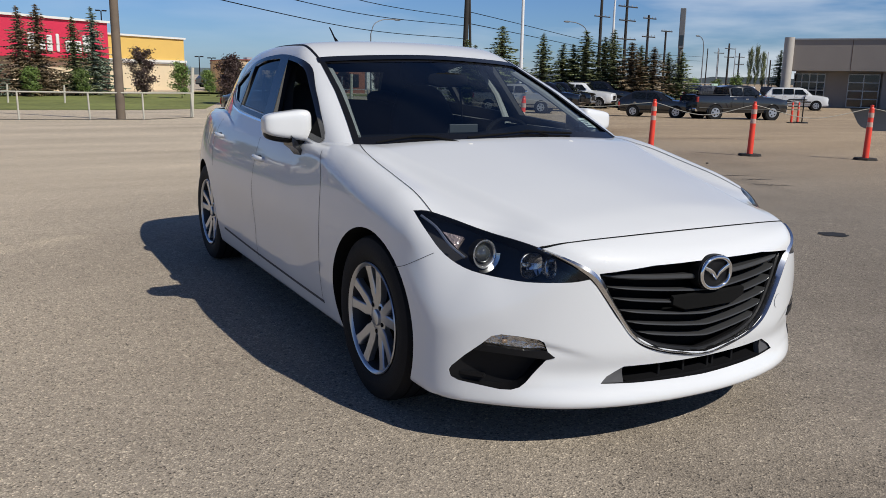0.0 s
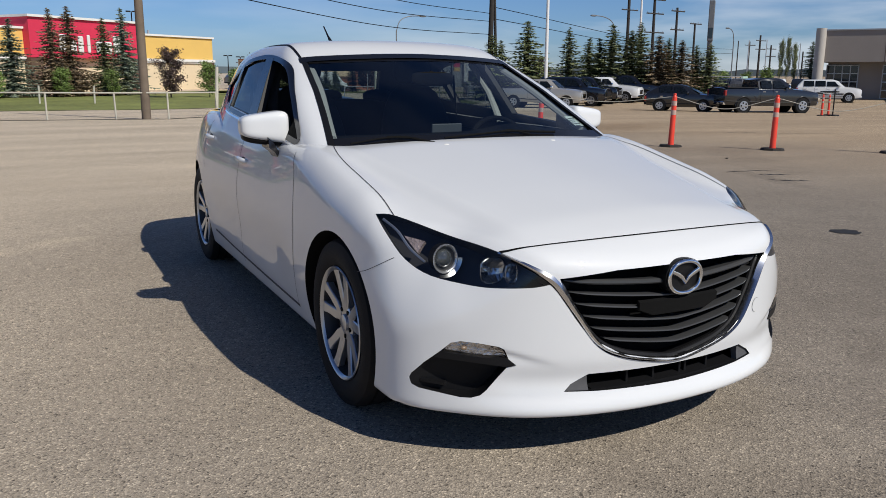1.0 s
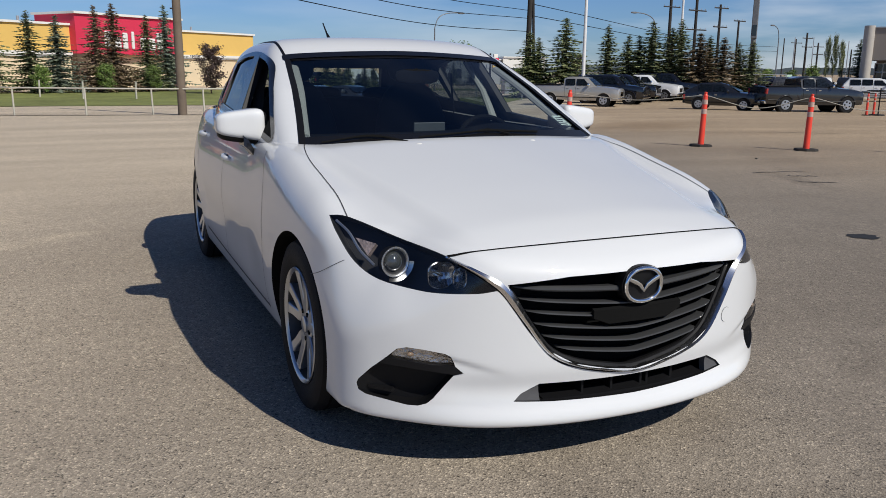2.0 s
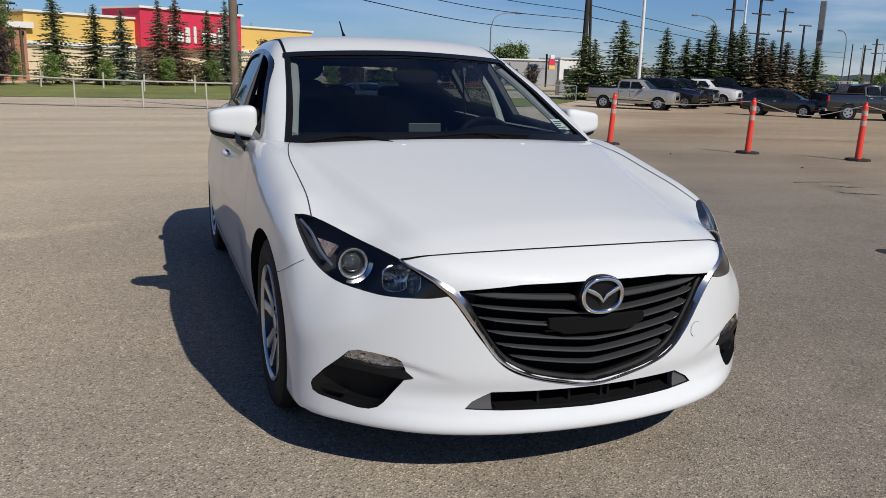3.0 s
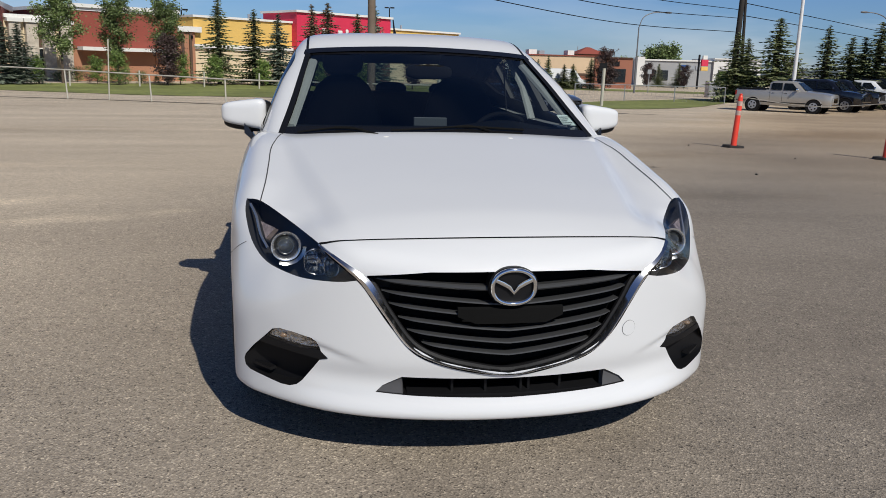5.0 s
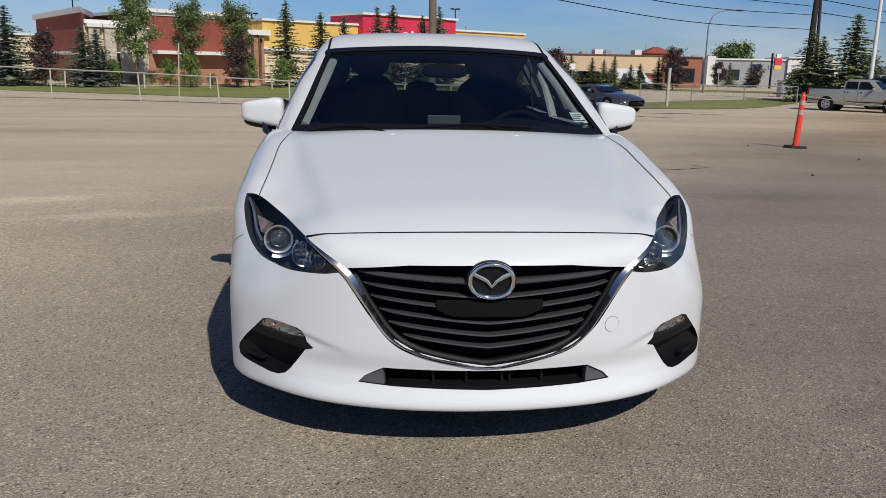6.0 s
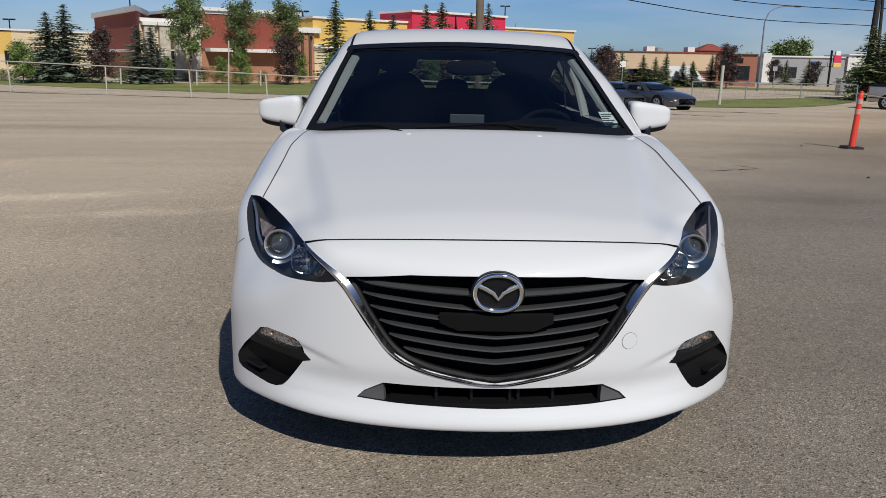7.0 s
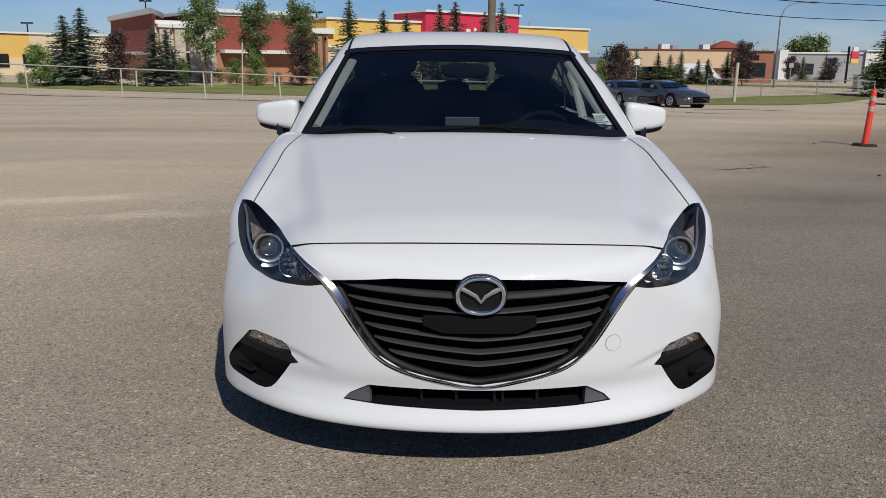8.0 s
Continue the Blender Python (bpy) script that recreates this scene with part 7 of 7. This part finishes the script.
    if kind == "coupe":
        put("grille", box(bmesh.new(), (0, 0.10, 0.34), (1.0, 0.14, 0.10), bevel=0.03), BLACK, "low dark air intake")
    else:
        put("grille", box(bmesh.new(), (0, 0.03, (z + lo) / 2 + 0.04), (half * 1.0, 0.12, (z - lo) * 0.42), bevel=0.02), CHROME if kind == "pickup" else BLACK, "front grille")
        put("bumper", box(bmesh.new(), (0, 0.06, lo + 0.10), (half * 1.86, 0.2, 0.2), bevel=0.05), CHROME if kind == "pickup" else paint, "front bumper")
    put("rear_bumper", box(bmesh.new(), (0, length - 0.04, lo + 0.14), (half * 1.84, 0.16, 0.18), bevel=0.04), CHROME if kind == "pickup" else BLACK)
    for s in SIDES:
        put("headlight", box(bmesh.new(), (s * half * (0.74 if kind != "coupe" else 0.70), 0.09 if kind != "coupe" else 0.22, z - (0.16 if kind != "coupe" else 0.10)), (half * 0.36, 0.14, 0.12 if kind != "coupe" else 0.05), bevel=0.02), SATIN)
        put("tail_light", box(bmesh.new(), (s * half * 0.90, length - 0.05, k["body"][-1][3] - 0.22), (0.18, 0.12, 0.30), bevel=0.02), TAIL)
        put("door_mirror", pebble(bmesh.new(), (s * (half + 0.10), k["cab"][1][0] - 0.15, c0[1] + 0.14), (0.12, 0.07, 0.10), 2.6, 12), paint if kind != "pickup" else CHROME, smooth=True)
        for y0, y1 in k["glass"]:
            put("door_handle", box(bmesh.new(), (s * (half + 0.005), y1 - 0.16, c0[1] - 0.10), (0.03, 0.16, 0.03)), CHROME)
            put("door_gap", box(bmesh.new(), (s * (half + 0.001), y1 + 0.04, c0[1] - 0.30), (0.006, 0.012, 0.62)), GAP)
    if k["bed"]:
        y0, y1 = k["bed"]
        put("bed_floor", box(bmesh.new(), (0, (y0 + y1) / 2, 1.425), (half * 1.7, y1 - y0, 0.01)), GAP, "open load bed")
        for s in SIDES:
            put("bed_rail", box(bmesh.new(), (s * half * 0.92, (y0 + y1) / 2, 1.41), (half * 0.16, y1 - y0, 0.05), bevel=0.01), BLACK)
    return root


def build_vehicles():
    silver = mat("silver_car_paint", (0.40, 0.385, 0.36), 0.28, 0.4, var=0.02, coat=0.8)
    black = mat("black_car_paint", (0.008, 0.009, 0.013), 0.12, var=0.05, coat=1.0)
    charcoal = mat("charcoal_car_paint", (0.017, 0.018, 0.021), 0.16, 0.2, var=0.05, coat=1.0)
    grey = mat("grey_car_paint", (0.10, 0.105, 0.115), 0.3, 0.4, var=0.03, coat=1.0)
    silvergrey = mat("silver_grey_car_paint", (0.085, 0.087, 0.097), 0.28, 0.5, var=0.03, coat=1.0)
    row = "parked trucks in a row"
    build_vehicle("pickup", "pickup_truck", "silver-beige crew-cab pickup parked beside the grass", on_ground(26.6, 39.6), -138, silver, 0.90, row)
    build_vehicle("suv", "parked_suv", "black large SUV parked in the row", on_ground(30.6, 42.0), -142, black, 0.97, row)
    build_vehicle("suv", "parked_suv", "black large SUV parked in the row", on_ground(33.8, 44.8), -142, black, 0.97, row)
    build_vehicle("pickup", "pickup_truck", "white pickup truck parked in the row", on_ground(36.5, 46.2), -142, PAINT, 0.95, row)
    build_vehicle("suv", "parked_suv", "black large SUV parked in the row", on_ground(39.6, 47.4), -140, black, 1.05, row)
    build_vehicle("crossover", "parked_crossover", "dark grey crossover parked in the lot", on_ground(31.5, 32.6), -142, charcoal, 0.90)
    build_vehicle("pickup", "pickup_truck", "charcoal crew-cab pickup parked in the lot", on_ground(34.6, 29.75), -106, charcoal, 0.97)
    wrapped = build_vehicle("suv", "parked_suv", "white SUV with dark swirled side graphics", at_az(51.6, 70), -138, PAINT, 0.9)
    for s in SIDES:
        for c, sz in (((0.1, 0.80), (0.8, 0.09)), ((0.75, 0.62), (0.6, 0.07)), ((-0.9, 0.66), (0.5, 0.10)), ((-0.3, 0.60), (0.4, 0.05))):
            part("side_graphic", pebble(bmesh.new(), (s * 1.0, c[0], c[1] + 0.1), (0.006, sz[0], sz[1]), 2.2, 12), charcoal, wrapped, "dark swirled graphic", smooth=True)
    for az, d, m in ((48.6, 74, PAINT), (47.6, 76, grey), (50.0, 78, charcoal), (46.4, 78, grey), (45.4, 80, black)):
        build_vehicle("suv", "parked_car", "parked car in a far row of the lot", at_az(az, d), -50, m, 0.9, "far parked cars")
    build_vehicle("coupe", "sports_coupe", "low silver-grey sports coupe parked by the verge", on_ground(9.9, 32.3), -152, silvergrey, 0.92, "sports coupes")
    build_vehicle("coupe", "sports_coupe", "low silver-grey sports coupe parked by the verge", on_ground(8.45, 33.3), -168, silvergrey, 0.92, "sports coupes")
    build_vehicle("van", "delivery_van", "white delivery van beside the restaurant", at_az(18.5, 90), -80, PAINT, 0.85)
    for az, d, m in ((13.6, 130, PAINT), (12.9, 128, grey), (14.6, 132, charcoal), (16.0, 90, charcoal)):
        build_vehicle("suv", "parked_car", "parked car in front of distant shops", at_az(az, d), -70, m, 0.9, "far parked cars")


DARKGALV = mat("dull_grey_steel", (0.16, 0.165, 0.175), 0.55, 0.2, var=0.1)
DARKWOOD = mat("dark_pole_wood", (0.03, 0.026, 0.024), 0.9, var=0.2, scale=2)
OLIVE = mat("olive_leaves", (0.12, 0.165, 0.05), 0.6, var=0.2, scale=2, fine=0.1, fscale=15, per=0.2, island=0.5)
RUSTSPRUCE = mat("rusty_spruce_needles", (0.23, 0.17, 0.10), 0.8, var=0.25, scale=1.0, fine=0.2, fscale=20, island=0.5)
STONE = mat("mottled_stone", (0.52, 0.46, 0.38), 0.9, var=0.25, scale=2.5, fine=0.15, fscale=12)
REDBROWN = mat("red_brown_render", (0.30, 0.12, 0.075), 0.85, var=0.06, scale=0.5)
TAN = mat("tan_stucco", (0.62, 0.46, 0.30), 0.85, var=0.05, scale=0.5)
BLUE = mat("blue_sign", (0.03, 0.10, 0.30), 0.5, var=0.05)
FAR = mat("haze_tinted_woods", (0.10, 0.13, 0.15), 0.95, var=0.2, scale=0.02)
DIRT = mat("dirt_and_weeds", (0.10, 0.085, 0.055), 0.95, var=0.4, scale=1.2, fine=0.3, fscale=9)
RUBBERBASE = mat("dull_black_rubber", (0.02, 0.017, 0.015), 0.85, var=0.2)
POLEWHITE = mat("white_steel_pole", (0.72, 0.72, 0.72), 0.45, var=0.04)
COLUMN = mat("pale_column_panel", (0.45, 0.42, 0.38), 0.5, var=0.04)
SIGNGREEN = mat("pale_green_sign", (0.45, 0.62, 0.50), 0.6, var=0.05)
# near-black for tar marks and for the painted shadow sheet
PATCH = mat("tar_and_shade", (0.018, 0.017, 0.016), 0.7, var=0.2, scale=3)
build_shops()
build_street_shops()
build_dealer()
build_trees()
build_fence()
build_posts()
build_poles()
chain_fence([tuple(at_az(42.5, 72).xy), tuple(at_az(46.5, 76).xy)], 1.9, "grey chain-link fence behind the parked trucks")
chain_fence([tuple(at_az(30.2, 64).xy), tuple(at_az(42.5, 72).xy)], 1.9, "grey chain-link fence behind the parked trucks")
chain_fence([tuple(at_az(19.5, 58).xy), tuple(at_az(29.3, 60).xy)], 1.1, "low chain-link fence along the street")
build_vehicles()
near = [(-70, 76), (-41, 60), (-22, 50.5), (-8, 45), (5, 43.5), (9, 46)]
far = [tuple(shop_at(s, 7).xy) for s in (27, 10, -10, -30)] + [tuple(at_az(-40, 96).xy)]
sheet("grass_bank", near + far, GRASS, "mown green grass bank below the shops", "grass", 0.02)
sheet("grass_patch", [(11.2, 34.6), (17.0, 37.2), (24.2, 44.5), (31, 53), (30, 57), (20, 50), (12, 42)], GRASS, "mown green grass corner beside the parked trucks", "grass", 0.02)
sheet("grass_strip", [tuple(at_az(a, 84).xy) for a in (10, 16, 22, 28)] + [tuple(at_az(a, 92).xy) for a in (28, 22, 16, 10)], GRASS, "strip of grass before the restaurants", "grass", 0.02)


# ---- marks on the asphalt ----
def blot(x, y, rx, ry, turn, seed, material, label, up=0.004):
    rnd = random.Random(seed)
    loop = []
    for k in range(22):
        a = 2 * math.pi * k / 22
        r = 1 + 0.22 * rnd.uniform(-1, 1)
        px, py = rx * r * math.cos(a), ry * r * math.sin(a)
        loop.append(on_ground(x + px * math.cos(turn) - py * math.sin(turn), y + px * math.sin(turn) + py * math.cos(turn), up))
    bm = bmesh.new()
    bm.faces.new([bm.verts.new(p) for p in loop])
    tagged(part("asphalt_patch", bm, material), label, "stain", kind="structure")


def crack(pts, wide, label):
    bm = bmesh.new()
    line = spline([on_ground(x, y, 0.004) for x, y in pts], 8)
    rnd = random.Random(len(pts) + int(pts[0][0] * 10))
    prev = None
    for i, p in enumerate(line):
        a, b = line[max(0, i - 1)], line[min(len(line) - 1, i + 1)]
        s = Vector((-(b - a).y, (b - a).x, 0)).normalized()
        j = s * rnd.uniform(-wide, wide)
        w = wide * rnd.uniform(0.4, 1.1) * math.sin(math.pi * (0.08 + 0.84 * i / (len(line) - 1)))
        row = (bm.verts.new(p + j - s * w), bm.verts.new(p + j + s * w))
        if prev:
            bm.faces.new((prev[0], row[0], row[1], prev[1]))
        prev = row
    bmesh.ops.recalc_face_normals(bm, faces=bm.faces)
    tagged(part("asphalt_crack", bm, PATCH), label, "crack", kind="structure")


blot(3.95, 1.45, 0.13, 0.10, 0.2, 4, PATCH, "small dark tar spot on the asphalt")
crack([(3.4, 7.0), (3.8, 7.2), (4.3, 7.5)], 0.02, "tarred crack in the asphalt")
crack([(6.85, 4.95), (7.05, 4.86), (7.25, 4.75)], 0.035, "short tarred crack in the asphalt")
crack([(6.45, 4.45), (6.6, 4.3), (6.9, 4.12)], 0.03, "short tarred crack in the asphalt")
crack([(6.6, 5.3), (6.9, 5.35), (7.7, 5.29)], 0.02, "short tarred crack in the asphalt")
crack([(4.1, 7.98), (4.2, 7.7), (4.32, 7.4)], 0.015, "short tarred crack in the asphalt")
crack([(13.2, 13.6), (15.66, 13.25), (16.6, 12.7), (18.5, 12.3)], 0.035, "long tarred crack in the asphalt")
crack([(8.3, 26.3), (9.4, 25.5), (10.3, 24.8)], 0.16, "dark streak at the edge of the lot")
crack([(10.2, 29.2), (12.0, 29.5), (14.2, 29.1)], 0.20, "dark streak at the edge of the lot")
stones = random.Random(8)
for x, y in ((5.36, 6.73), (6.92, 11.83), (7.6, 9.3), (8.4, 7.0)):
    pebble_stone = part("stone", pebble(bmesh.new(), on_ground(x, y, 0.008), (stones.uniform(0.014, 0.028), stones.uniform(0.012, 0.022), 0.012), 2.3, 10), PATCH, smooth=True)
    tagged(pebble_stone, "small dark stone lying on the asphalt", "stone", "loose stones")
# dark sheet painted on the ground in place of a shadow
sheet("asphalt_patch", [(28.8, 17.5), (33, 20.8), (52.9, 34.9), (76, 51.6), (82, 51), (60, 24), (40, 12), (31, 14)], PATCH, "dark sheet laid in for a shadow on the lot before the garage", "asphalt", 0.006)
